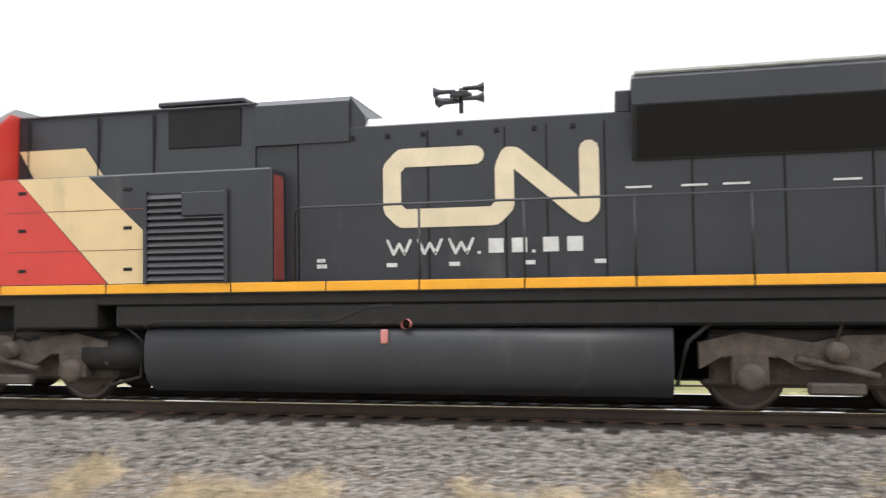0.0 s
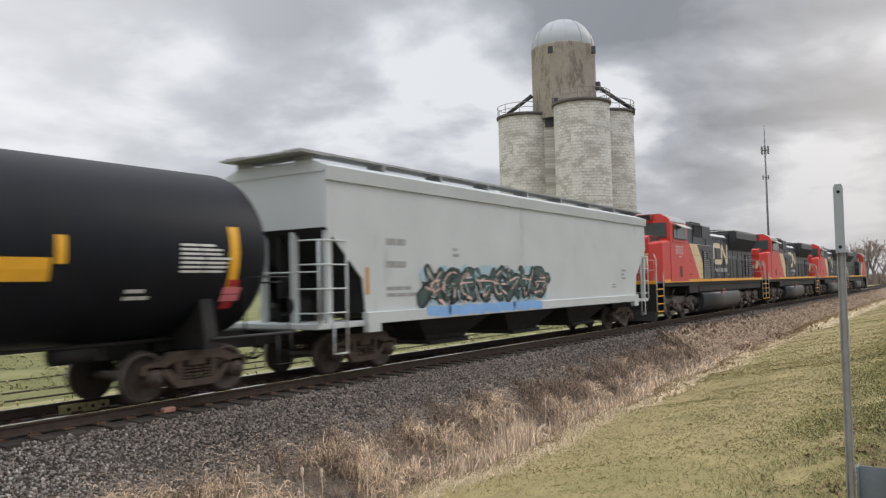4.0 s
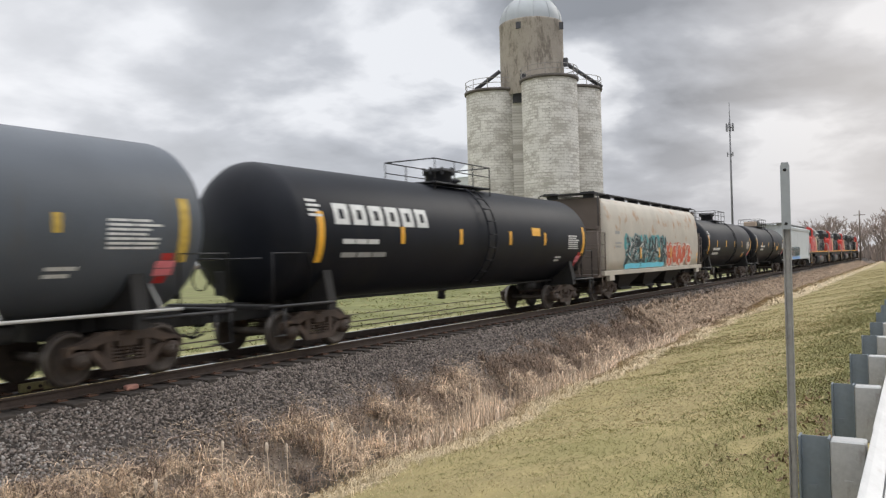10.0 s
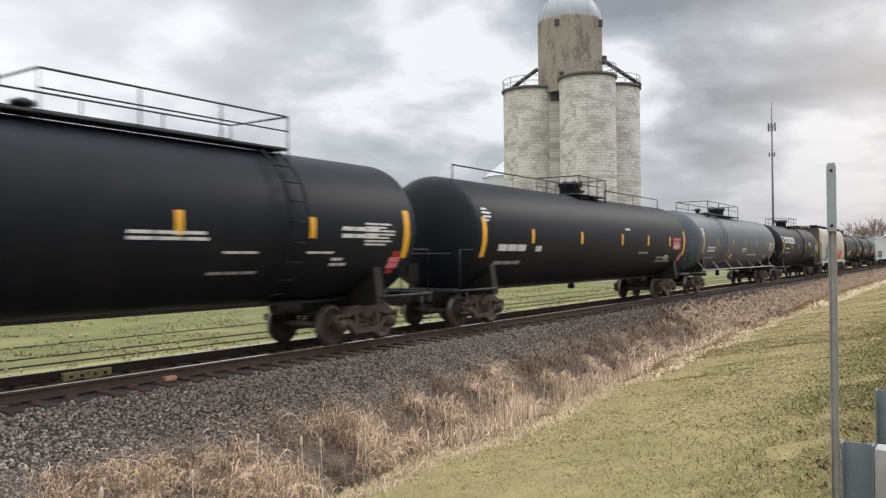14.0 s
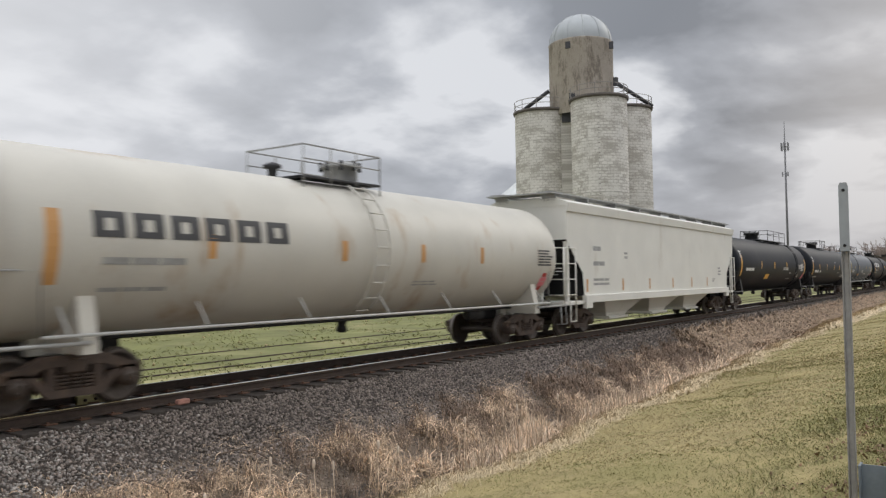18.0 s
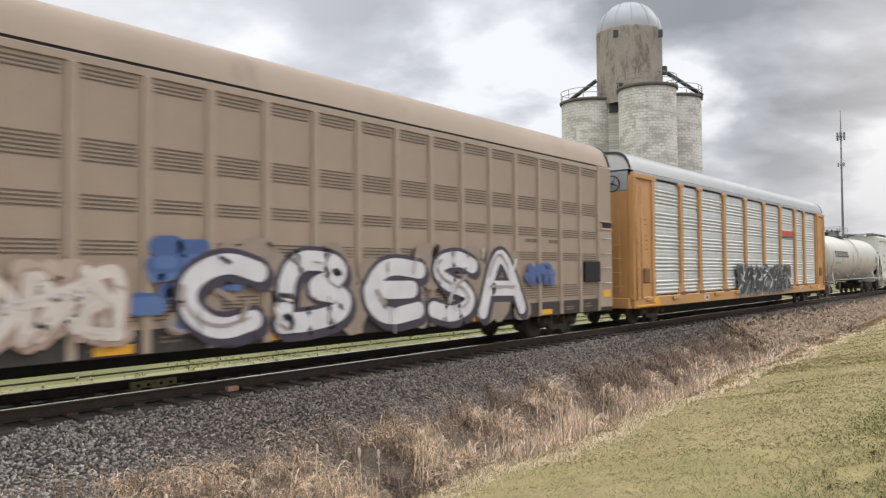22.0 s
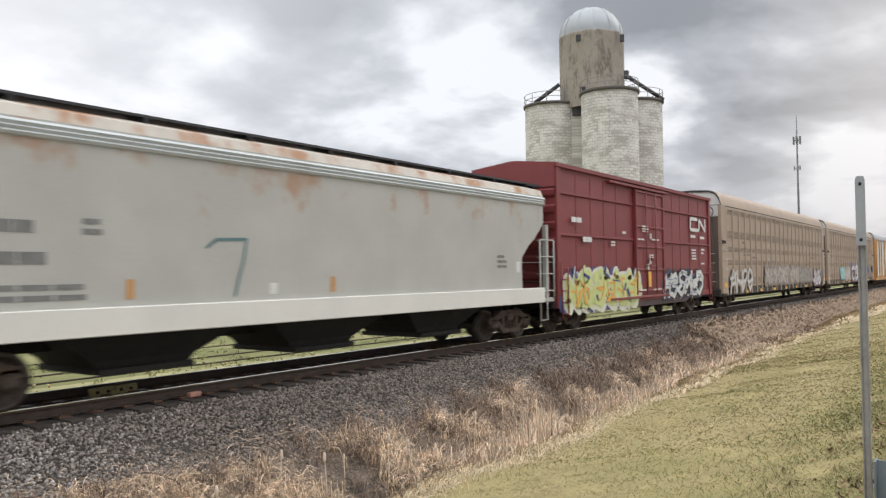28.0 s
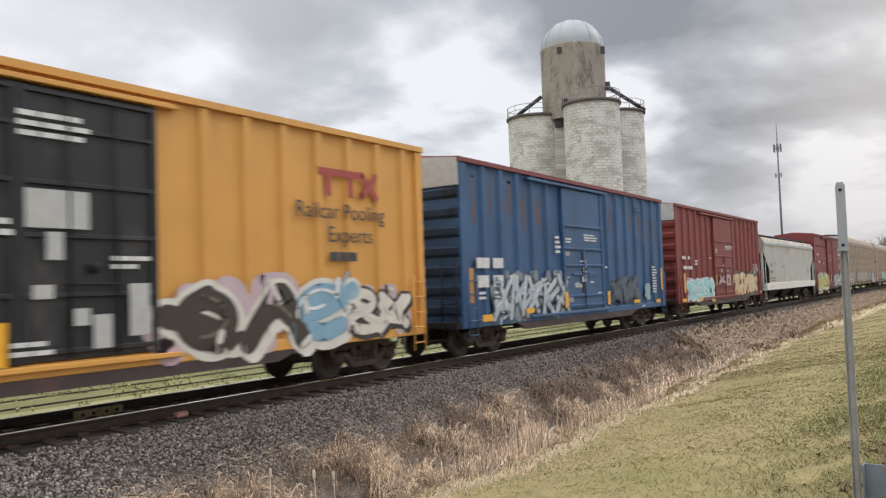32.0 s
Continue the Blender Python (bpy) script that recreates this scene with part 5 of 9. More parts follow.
def rack_end(car, half, s, door, top, frame, high=5.05):
    """The end doors: two leaves with a lock stile, grab irons, a hand brake and a pale top sheet."""
    x = s * half
    a, b = sorted((x - s * 0.12, x - s * 0.04))
    for y0, y1 in ((-1.395, -0.09), (-0.06, 1.395)):
        me = Mesh()
        me.box(a, b, y0, y1, 0.985, 4.5, 0.02)
        leaf = part("end_door", me, M[door], car)
        for k in (0.25, 0.75):
            y = y0 + (y1 - y0) * k
            me = Mesh()
            me.box(min(x - s * 0.05, x), max(x - s * 0.05, x), y - 0.05, y + 0.05, 1.1, 4.4, 0.01)
            part("stiffener", me, M[door], leaf)
        for z in (1.35, 1.8, 2.25, 2.7):
            me = Mesh()
            me.tube([(x, y0 + 0.2, z), (x + s * 0.05, y0 + 0.2, z), (x + s * 0.05, y1 - 0.2, z), (x, y1 - 0.2, z)], 0.016, 6)
            part("grab_iron", me, M["pale_steel"] if door == "rack_end" else M[door], leaf)
    me = Mesh()
    me.box(min(x - s * 0.06, x + s * 0.04), max(x - s * 0.06, x + s * 0.04), -0.14, 0.0, 1.02, 4.55, 0.01)
    stile = part("lock_stile", me, M["gear_dark"], car)
    me = Mesh()
    me.tube([(x + s * 0.06, -0.20, 1.1), (x + s * 0.06, -0.20, 5.0)], 0.025, 6)
    part("lock_rod", me, M["gear_dark"], stile)
    for z in (1.9, 2.9, 3.6, 4.2):
        me = Mesh()
        me.box(min(x, x + s * 0.09), max(x, x + s * 0.09), -0.28, 0.04, z, z + 0.07, 0.01)
        part("lock_bracket", me, M["pale_steel"], stile)
    me = Mesh()
    me.box(a - 0.005, b + 0.005, -1.40, 1.40, 4.5, high, 0.02)
    part("end_door_top", me, M[top], car)
    me = Mesh()
    me.tube([(x - s * 0.02, -0.95, 4.72), (x + s * 0.16, -0.95, 4.72)], 0.03, 6)
    for k in range(12):
        c0, c1 = 2 * math.pi * k / 12, 2 * math.pi * (k + 1) / 12
        me.tube([(x + s * 0.15, -0.95 + 0.26 * math.cos(c), 4.72 + 0.26 * math.sin(c)) for c in (c0, c1)], 0.022, 5)
    for k in range(4):
        c = math.pi * k / 2 + 0.4
        me.tube([(x + s * 0.15, -0.95, 4.72), (x + s * 0.15, -0.95 + 0.26 * math.cos(c), 4.72 + 0.26 * math.sin(c))], 0.014, 5)
    part("brake_wheel", me, M["gear_dark"], car)
    me = Mesh()
    a, b = sorted((x - s * 1.5, x + s * 0.12))
    me.box(a, b, -1.46, 1.46, 0.62, 0.98, 0.03)
    part("end_sill", me, M[frame], car)


def metal_rack(u):
    half = 13.6
    car = rack_shell(u, "galvanised autorack with orange posts and dark graffiti", "rack_roof", half, 5.19, 5.86)
    me = Mesh()
    me.box(-8.6, 8.8, -0.36, 0.36, 0.17, 1.0, 0.03)
    part("centre_sill", me, M["gear_dark"], car)
    posts = [-11.75, -9.2, -7.24, -4.34, -1.48, 1.36, 4.22, 7.05, 9.0, 11.62]
    for s in (-1, 1):
        for a, b in zip(posts, posts[1:]):
            me = Mesh()
            prof = []
            n = 30
            for k in range(n):
                z = 1.02 + 3.97 * k / n
                p = 3.97 / n
                # bands of four deep folds between nearly flat strips
                if k % 6 in (4, 5):
                    prof += [(1.452, z), (1.458, z + p * 0.5)]
                else:
                    prof += [(1.440, z), (1.484, z + p * 0.35), (1.484, z + p * 0.55), (1.440, z + p * 0.85)]
            prof.append((1.445, 5.0))
            me.sweep([[(x, s * y, z) for y, z in prof] for x in (a + 0.02, b - 0.02)])
            part("side_panel", me, M["galvanised"], car)
        for x in posts[1:-1]:
            me = Mesh()
            y0, y1 = sorted((s * 1.44, s * 1.56))
            me.box(x - 0.13, x + 0.13, y0, y1, 0.95, 5.0, 0.02)
            me.box(x - 0.30, x + 0.30, y0, y1, 4.93, 5.06, 0.03)
            me.prism([(x - 0.32, 0.9), (x + 0.32, 0.9), (x + 0.13, 1.35), (x - 0.13, 1.35)], y0, y1, "y")
            part("post", me, M["rack_orange"], car)
        for e in (-1, 1):
            me = Mesh()
            y0, y1 = sorted((s * 1.40, s * 1.54))
            a, b = sorted((e * 11.66, e * 13.58))
            me.box(a, b, y0, y1, 0.9, 5.0, 0.03)
            panel_end = part("end_panel", me, M["rack_orange"], car)
            for x in (e * 11.9, e * 13.45):
                me = Mesh()
                me.box(x - 0.12, x + 0.12, min(s * 1.42, s * 1.60), max(s * 1.42, s * 1.60), 0.9, 5.0, 0.02)
                part("end_post", me, M["rack_orange"], panel_end)
            me = Mesh()
            me.box(a, b, min(s * 1.5, s * 1.61), max(s * 1.5, s * 1.61), 4.92, 5.09, 0.02)
            part("top_plate", me, M["rack_orange"], panel_end)
            ladder(car, e * 13.2, s * 1.62, 0.9, 4.7, 0.4, 9, "rack_orange")
        me = Mesh()
        y0, y1 = sorted((s * 1.40, s * 1.58))
        me.box(-13.5, 13.5, y0, y1, 0.62, 0.98, 0.02)
        part("side_sill", me, M["rack_orange"], car)
        me = Mesh()
        y0, y1 = sorted((s * 1.44, s * 1.52))
        me.box(-13.3, 13.3, y0, y1, 5.055, 5.175, 0.01)
        part("roof_rail", me, M["rack_seam"], car)
        for k, x in enumerate((-12.6, -10.3, -5.9, -3.3, 5.9, 9.75)):
            y0, y1 = sorted((s * 1.575, s * 1.64))
            me = Mesh()
            me.box(x, x + 0.55 + 0.1 * (k % 3), y0, y1, 0.84 - 0.02 * (k % 2), 0.97, 0.015)
            part("sill_bracket", me, M["rack_orange"], car)
        for x in posts[1:-1]:
            y0, y1 = sorted((s * 1.562, s * 1.585))
            me = Mesh()
            me.box(x - 0.27, x + 0.27, y0, y1, 0.95, 1.08, 0.008)
            part("post_shoe", me, M["dirty_orange"], car)
        for x in (7.75, -7.0):
            me = Mesh()
            me.box(x, x + 0.46, min(s * 1.57, s * 1.592), max(s * 1.57, s * 1.592), 0.69, 0.88, 0.005)
            board = part("tack_board", me, M["white_mark"], car)
            me = Mesh()
            me.box(x + 0.12, x + 0.36, min(s * 1.585, s * 1.597), max(s * 1.585, s * 1.597), 0.73, 0.85)
            part("card", me, M["dark_mark"], board)
        for e in (-1, 1):
            me = Mesh()
            for z in (3.55, 3.38):
                bars(me, e * 12.45 - 0.16, z, 0.32, 0.05, 1, int(z * 10), lambda a, b: s * 1.548)
            for k in range(4):
                bars(me, e * 12.45 - 0.1, 2.55 + 0.15 * k, 0.22, 0.06, 1, k, lambda a, b: s * 1.548)
            tagged(part("stencil", me, M["dirty_orange"], car), kind="stuff")
            me = Mesh()
            me.box(e * 12.5 - 0.22, e * 12.5 + 0.22, min(s * 1.53, s * 1.60), max(s * 1.53, s * 1.60), 1.45, 1.95, 0.03)
            part("jack_housing", me, M["dirty_orange"], car)
            me = Mesh()
            me.box(min(e * 11.6, e * 13.4), max(e * 11.6, e * 13.4), min(s * 1.575, s * 1.60), max(s * 1.575, s * 1.60), 0.66, 0.72, 0.005)
            me.box(min(e * 11.6, e * 12.1), max(e * 11.6, e * 12.1), min(s * 1.575, s * 1.60), max(s * 1.575, s * 1.60), 0.78, 0.93, 0.005)
            part("end_stripe", me, M["reflector"], car)
    for e in (-1, 1):
        rack_end(car, half, e, "rack_orange", "rack_roof", "rack_orange", 5.15)

    def face(x, z):
        return -1.60 if z < 0.98 else -1.575

    me = Mesh()
    for k in range(8):
        x = 4.46 + 0.30 * k
        me.add([(x, -1.50, 3.60), (x + 0.25, -1.50, 3.60), (x + 0.31, -1.50, 3.86), (x + 0.06, -1.50, 3.86)], [(0, 1, 2, 3)])
    me.add([(4.4, -1.50, 3.44), (6.9, -1.50, 3.49), (6.9, -1.50, 3.54), (4.4, -1.50, 3.54)], [(0, 1, 2, 3)], 1)
    part("owner_mark", me, [spray((0.66, 0.05, 0.03)), M["dark_mark"]], car, "red slanted owner's mark")
    tag(car, -2.9, 1.6, 0.72, 2.12, face, "bpaeb", 8, (0.022, 0.025, 0.026), (0.20, 0.205, 0.205), (0.055, 0.058, 0.06), (0.62, 0.63, 0.62), 0.40, sharp=True, chips=6, label="black and grey spray-painted graffiti")
    tag(car, 1.75, 5.65, 0.72, 2.12, face, "raoes", 18, (0.022, 0.025, 0.026), (0.20, 0.205, 0.205), (0.055, 0.058, 0.06), (0.62, 0.63, 0.62), 0.40, sharp=True, chips=6, label="black and grey spray-painted graffiti")
    for x in (-11.9, 0.4, 3.6):
        me = Mesh()
        me.add([(x, -1.605, 0.68), (x + 0.45, -1.605, 0.68), (x + 0.45, -1.605, 0.84), (x, -1.605, 0.84)], [(0, 1, 2, 3)])
        part("reflector", me, M["reflector"], car)


RACK_PANEL = {}


def tan_rack(u, label):
    half = 13.6
    car = rack_shell(u, label, "rack_tan", half)
    me = Mesh()
    me.box(-9.4, 9.4, -0.34, 0.34, 0.36, 1.0, 0.03)
    part("centre_sill", me, M["gear_dark"], car)
    pitch = 1.155
    posts = [-12.66 + pitch * k for k in range(23)]
    if not RACK_PANEL:
        me = Mesh()
        me.box(0.0, pitch, -0.012, 0.012, 1.03, 4.92)
        RACK_PANEL["panel"] = me.data("side_panel", [M["rack_tan"]])
        # raised dark bars paint the shade of the punched slots
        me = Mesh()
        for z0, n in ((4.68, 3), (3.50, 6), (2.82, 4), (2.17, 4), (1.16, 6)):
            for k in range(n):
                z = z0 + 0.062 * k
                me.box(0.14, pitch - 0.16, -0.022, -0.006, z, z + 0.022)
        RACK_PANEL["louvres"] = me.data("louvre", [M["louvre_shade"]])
        me = Mesh()
        me.box(-0.075, 0.075, -0.045, 0.03, 0.67, 4.90, 0.015)
        RACK_PANEL["post"] = me.data("post", [M["rack_tan_post"]])
    for s in (-1, 1):
        for x in posts:
            if x < posts[-1]:
                p = part("side_panel", RACK_PANEL["panel"], None, car, at=(x if s < 0 else x + pitch, s * 1.47, 0))
                p.rotation_euler = (0, 0, 0 if s < 0 else math.pi)
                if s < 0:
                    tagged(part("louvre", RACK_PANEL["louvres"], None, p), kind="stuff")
            p = part("post", RACK_PANEL["post"], None, car, at=(x, s * 1.49, 0))
            p.rotation_euler = (0, 0, 0 if s < 0 else math.pi)
        me = Mesh()
        y0, y1 = sorted((s * 1.46, s * 1.515))
        me.box(-half + 0.9, half - 0.9, y0, y1, 4.89, 5.02, 0.01)
        part("top_rail", me, M["rack_tan_post"], car)
        me = Mesh()
        y0, y1 = sorted((s * 1.38, s * 1.50))
        me.box(-half + 0.2, half - 0.2, y0, y1, 0.66, 1.04, 0.01)
        part("side_sill", me, M["rack_sill"], car)
        me = Mesh()
        rng = random.Random(61)
        for k, x in enumerate(posts[:-1]):
            if k % 3 != 1:
                bars(me, x + 0.25, 0.76 + 0.04 * (k % 2), rng.uniform(0.35, 0.65), 0.14, 2, k, lambda a, b: s * 1.503)
        tagged(part("sill_stencil", me, M["brown_stencil"], car), kind="stuff")
        for e in (-1, 1):
            me = Mesh()
            y0, y1 = sorted((s * 1.36, s * 1.55))
            a, b = sorted((e * 12.72, e * 13.58))
            me.box(a, b, y0, y1, 0.75, 3.16, 0.03)
            part("corner_panel", me, M["rack_tan_post"], car)
            me = Mesh()
            y0, y1 = sorted((s * 1.36, s * 1.53))
            me.box(a, b, y0, y1, 3.16, 5.055, 0.03)
            part("corner_panel", me, M["rack_tan"], car)
            me = Mesh()
            y0, y1 = sorted((s * 1.50, s * 1.575))
            for z0, z1 in ((3.10, 3.17), (3.34, 3.38)):
                me.box(min(e * 12.8, e * 13.58), max(e * 12.8, e * 13.58), y0, y1, z0, z1, 0.01)
            part("opening_lip", me, M["rack_tan_post"], car)
            me = Mesh()
            y0, y1 = sorted((s * 1.5, s * 1.565))
            me.box(min(e * 12.97, e * 13.5), max(e * 12.97, e * 13.5), y0, y1, 3.19, 3.33, 0.005)
            part("brake_opening", me, M["interior"], car)
            for z in (1.5, 1.95, 2.4, 2.85):
                me = Mesh()
                me.tube([(e * 12.85, s * 1.60, z), (e * 13.4, s * 1.60, z)], 0.016, 6)
                part("grab_iron", me, M["pale_steel"], car)
            me = Mesh()
            xx = e * 13.15
            me.add([(xx - 0.22, s * 1.562, 1.06), (xx + 0.26, s * 1.562, 1.06), (xx + 0.26, s * 1.562, 1.29), (xx - 0.22, s * 1.562, 1.29)], [(0, 1, 2, 3)])
            part("reflector", me, M["reflector"], car)
    for k in range(7):
        x = -9.3 + 3.1 * k
        me = Mesh()
        me.add([(x, -1.512, 0.70), (x + 0.62, -1.512, 0.70), (x + 0.62, -1.512, 0.84), (x, -1.512, 0.84)], [(0, 1, 2, 3)])
        part("reflector", me, M["reflector"], car)
    me = Mesh()
    for x, z, w in ((-9.75, 3.24, 0.62), (-9.5, 2.60, 0.7), (-8.7, 2.60, 0.6), (-7.7, 2.48, 0.75), (8.6, 2.6, 0.7), (9.8, 2.6, 0.7)):
        bars(me, x, z, w, 0.17, 1, int(x * 10), lambda a, b: -1.486)
    tagged(part("stencil", me, M["brown_stencil"], car), kind="stuff")
    for e in (-1, 1):
        rack_end(car, half, e, "rack_end", "end_white", "rack_sill")
    return car


def rack_face(x, z):
    return -1.556


metal_rack(-223.3)
car = tan_rack(-251.95, "tan autorack with large white and blue graffiti")
tag(car, -1.9, 8.4, 0.62, 2.50, rack_face, "cbesa", 41, (0.66, 0.64, 0.66), (0.05, 0.04, 0.06), (0.30, 0.235, 0.185), (0.36, 0.30, 0.28), 0.25, slant=0.08, chips=4, plain=True, label="white outlined spray-painted graffiti")
me = Mesh()
rng = random.Random(47)
for k in range(16):
    x, z = rng.uniform(-2.5, -1.0), rng.uniform(1.05, 2.35)
    stroke(me, [(x, z), (x + rng.uniform(0.1, 0.5), z + rng.uniform(-0.1, 0.1))], rng.uniform(0.15, 0.34), rack_face, 0.002 + 0.0003 * k, k % 2)
tagged(part("graffiti", me, [spray((0.06, 0.11, 0.27)), spray((0.09, 0.16, 0.34))], car), "blue sprayed cloud behind white graffiti", kind="stuff")
tag(car, -5.4, -2.7, 0.85, 2.1, rack_face, "rkxb", 42, (0.62, 0.55, 0.49), (0.38, 0.27, 0.22), (0.46, 0.36, 0.29), (0.64, 0.60, 0.58), 0.3, label="pale spray-painted graffiti")
tag(car, -7.8, -5.7, 1.0, 2.1, rack_face, "bea", 43, (0.42, 0.62, 0.64), (0.25, 0.52, 0.56), (0.25, 0.52, 0.56), None, 0.4, label="turquoise sprayed panel")
tag(car, 8.6, 9.8, 1.5, 2.1, rack_face, "xz", 44, (0.09, 0.14, 0.33), (0.10, 0.15, 0.33), None, None, 0.3, label="small blue spray scrawl")
me = Mesh()
me.box(11.75, 12.75, -1.572, -1.50, 1.55, 2.15, 0.02)
part("route_board", me, M["interior"], car, "black card board on the side")
me = Mesh()
rng = random.Random(48)
for k in range(40):
    x, z = rng.uniform(-12.5, -9.3), rng.gauss(1.62, 0.2)
    stroke(me, [(x, z), (x + rng.uniform(0.3, 0.8), z + rng.uniform(-0.03, 0.03))], rng.uniform(0.05, 0.15), lambda a, b: -1.486, 0.0003 * k, k % 2)
for k in range(12):
    x, z = rng.uniform(-9.95, -9.35), rng.uniform(1.04, 1.4)
    stroke(me, [(x, z), (x + rng.uniform(0.2, 0.5), z)], rng.uniform(0.04, 0.09), lambda a, b: -1.486, 0.014 + 0.0003 * k, 2)
tagged(part("faded_spray", me, [spray((0.385, 0.275, 0.21)), spray((0.36, 0.25, 0.19)), spray((0.27, 0.12, 0.095))], car), "faded pinkish sprayed smears along the base", kind="stuff")
car = tan_rack(-280.5, "tan autorack with faded white graffiti along its base")
me = Mesh()
rng = random.Random(49)
for x0, x1, z0, z1, n in ((-4.42, -3.9, 4.05, 4.5, 26), (-4.25, -3.78, 3.18, 3.32, 6), (-4.5, -3.8, 2.46, 2.60, 8), (1.0, 1.4, 3.2, 3.32, 5)):
    for k in range(n):
        x, z = rng.uniform(x0, x1 - 0.15), rng.uniform(z0, z1)
        stroke(me, [(x, z), (x + rng.uniform(0.1, 0.2), z)], rng.uniform(0.06, 0.12), lambda a, b: -1.486, 0.0003 * k, k % 2)
tagged(part("worn_mark", me, [M["pale_smear"], spray((0.39, 0.32, 0.255))], car), "worn pale painted-over marks", kind="stuff")
tag(car, -12.4, -8.2, 0.70, 2.10, rack_face, "ahpo", 51, (0.60, 0.57, 0.54), (0.30, 0.26, 0.23), None, (0.70, 0.68, 0.66), 0.17, label="pale outlined graffiti")
tag(car, -5.3, 3.9, 0.95, 2.2, rack_face, "xsecxrkxs", 52, (0.44, 0.39, 0.35), (0.24, 0.195, 0.165), (0.33, 0.275, 0.235), (0.56, 0.52, 0.49), 0.36, chips=9, label="faded white spray scrawl")
tag(car, 4.1, 8.4, 0.98, 2.1, rack_face, "beros", 53, (0.33, 0.30, 0.27), (0.23, 0.19, 0.165), (0.27, 0.225, 0.19), (0.48, 0.45, 0.42), 0.36, chips=8, label="faded grey spray scrawl")
tag(car, 8.9, 11.45, 0.72, 1.98, rack_face, "kar", 54, (0.66, 0.63, 0.65), (0.10, 0.04, 0.07), None, (0.18, 0.08, 0.13), 0.34, sharp=True, chips=3, label="white and purple block graffiti")
tag(car, 11.5, 12.6, 0.95, 1.9, rack_face, "xe", 55, (0.13, 0.11, 0.105), (0.10, 0.08, 0.08), (0.14, 0.10, 0.10), (0.55, 0.52, 0.50), 0.4, label="dark spray-painted graffiti")
# ---- boxcars ----
def end_wall(car, half, s, paint, top, mat_top):
    me = Mesh()
    prof = []
    n = 7
    for k in range(n):
        z = 0.95 + 3.55 * k / n
        p = 3.55 / n
        prof += [(0.0, z), (0.0, z + p * 0.3), (0.10, z + p * 0.5), (0.12, z + p * 0.8), (0.0, z + p * 0.98)]
    me.sweep([[(s * (half - 0.02 + d), y, z) for d, z in prof] for y in (-1.44, 1.44)])
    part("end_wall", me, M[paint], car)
    me = Mesh()
    a, b = sorted((s * (half - 0.03), s * (half + 0.06)))
    me.prism([(-1.46, 4.50), (1.46, 4.50), (1.46, top - 0.02), (0, top + 0.12), (-1.46, top - 0.02)], a, b, "x")
    part("end_top", me, M[mat_top], car)
    ladder(car, s * (half + 0.12), -1.15, 0.6, 2.6, 0.45, 6, "gear_dark", normal="x")
    me = Mesh()
    a, b = sorted((s * (half - 0.1), s * (half + 0.18)))
    me.box(a, b, -1.4, 1.4, 0.80, 0.98, 0.02)
    me.tube([(s * (half + 0.2), -1.3, 1.6), (s * (half + 0.2), 1.3, 1.6)], 0.018, 6)
    me.lathe([(s * (half + 0.14), 0.26), (s * (half + 0.17), 0.28), (s * (half + 0.19), 0.26)], "x", 16, (0, 0.8, 2.3))
    part("end_gear", me, M["gear_dark"], car)


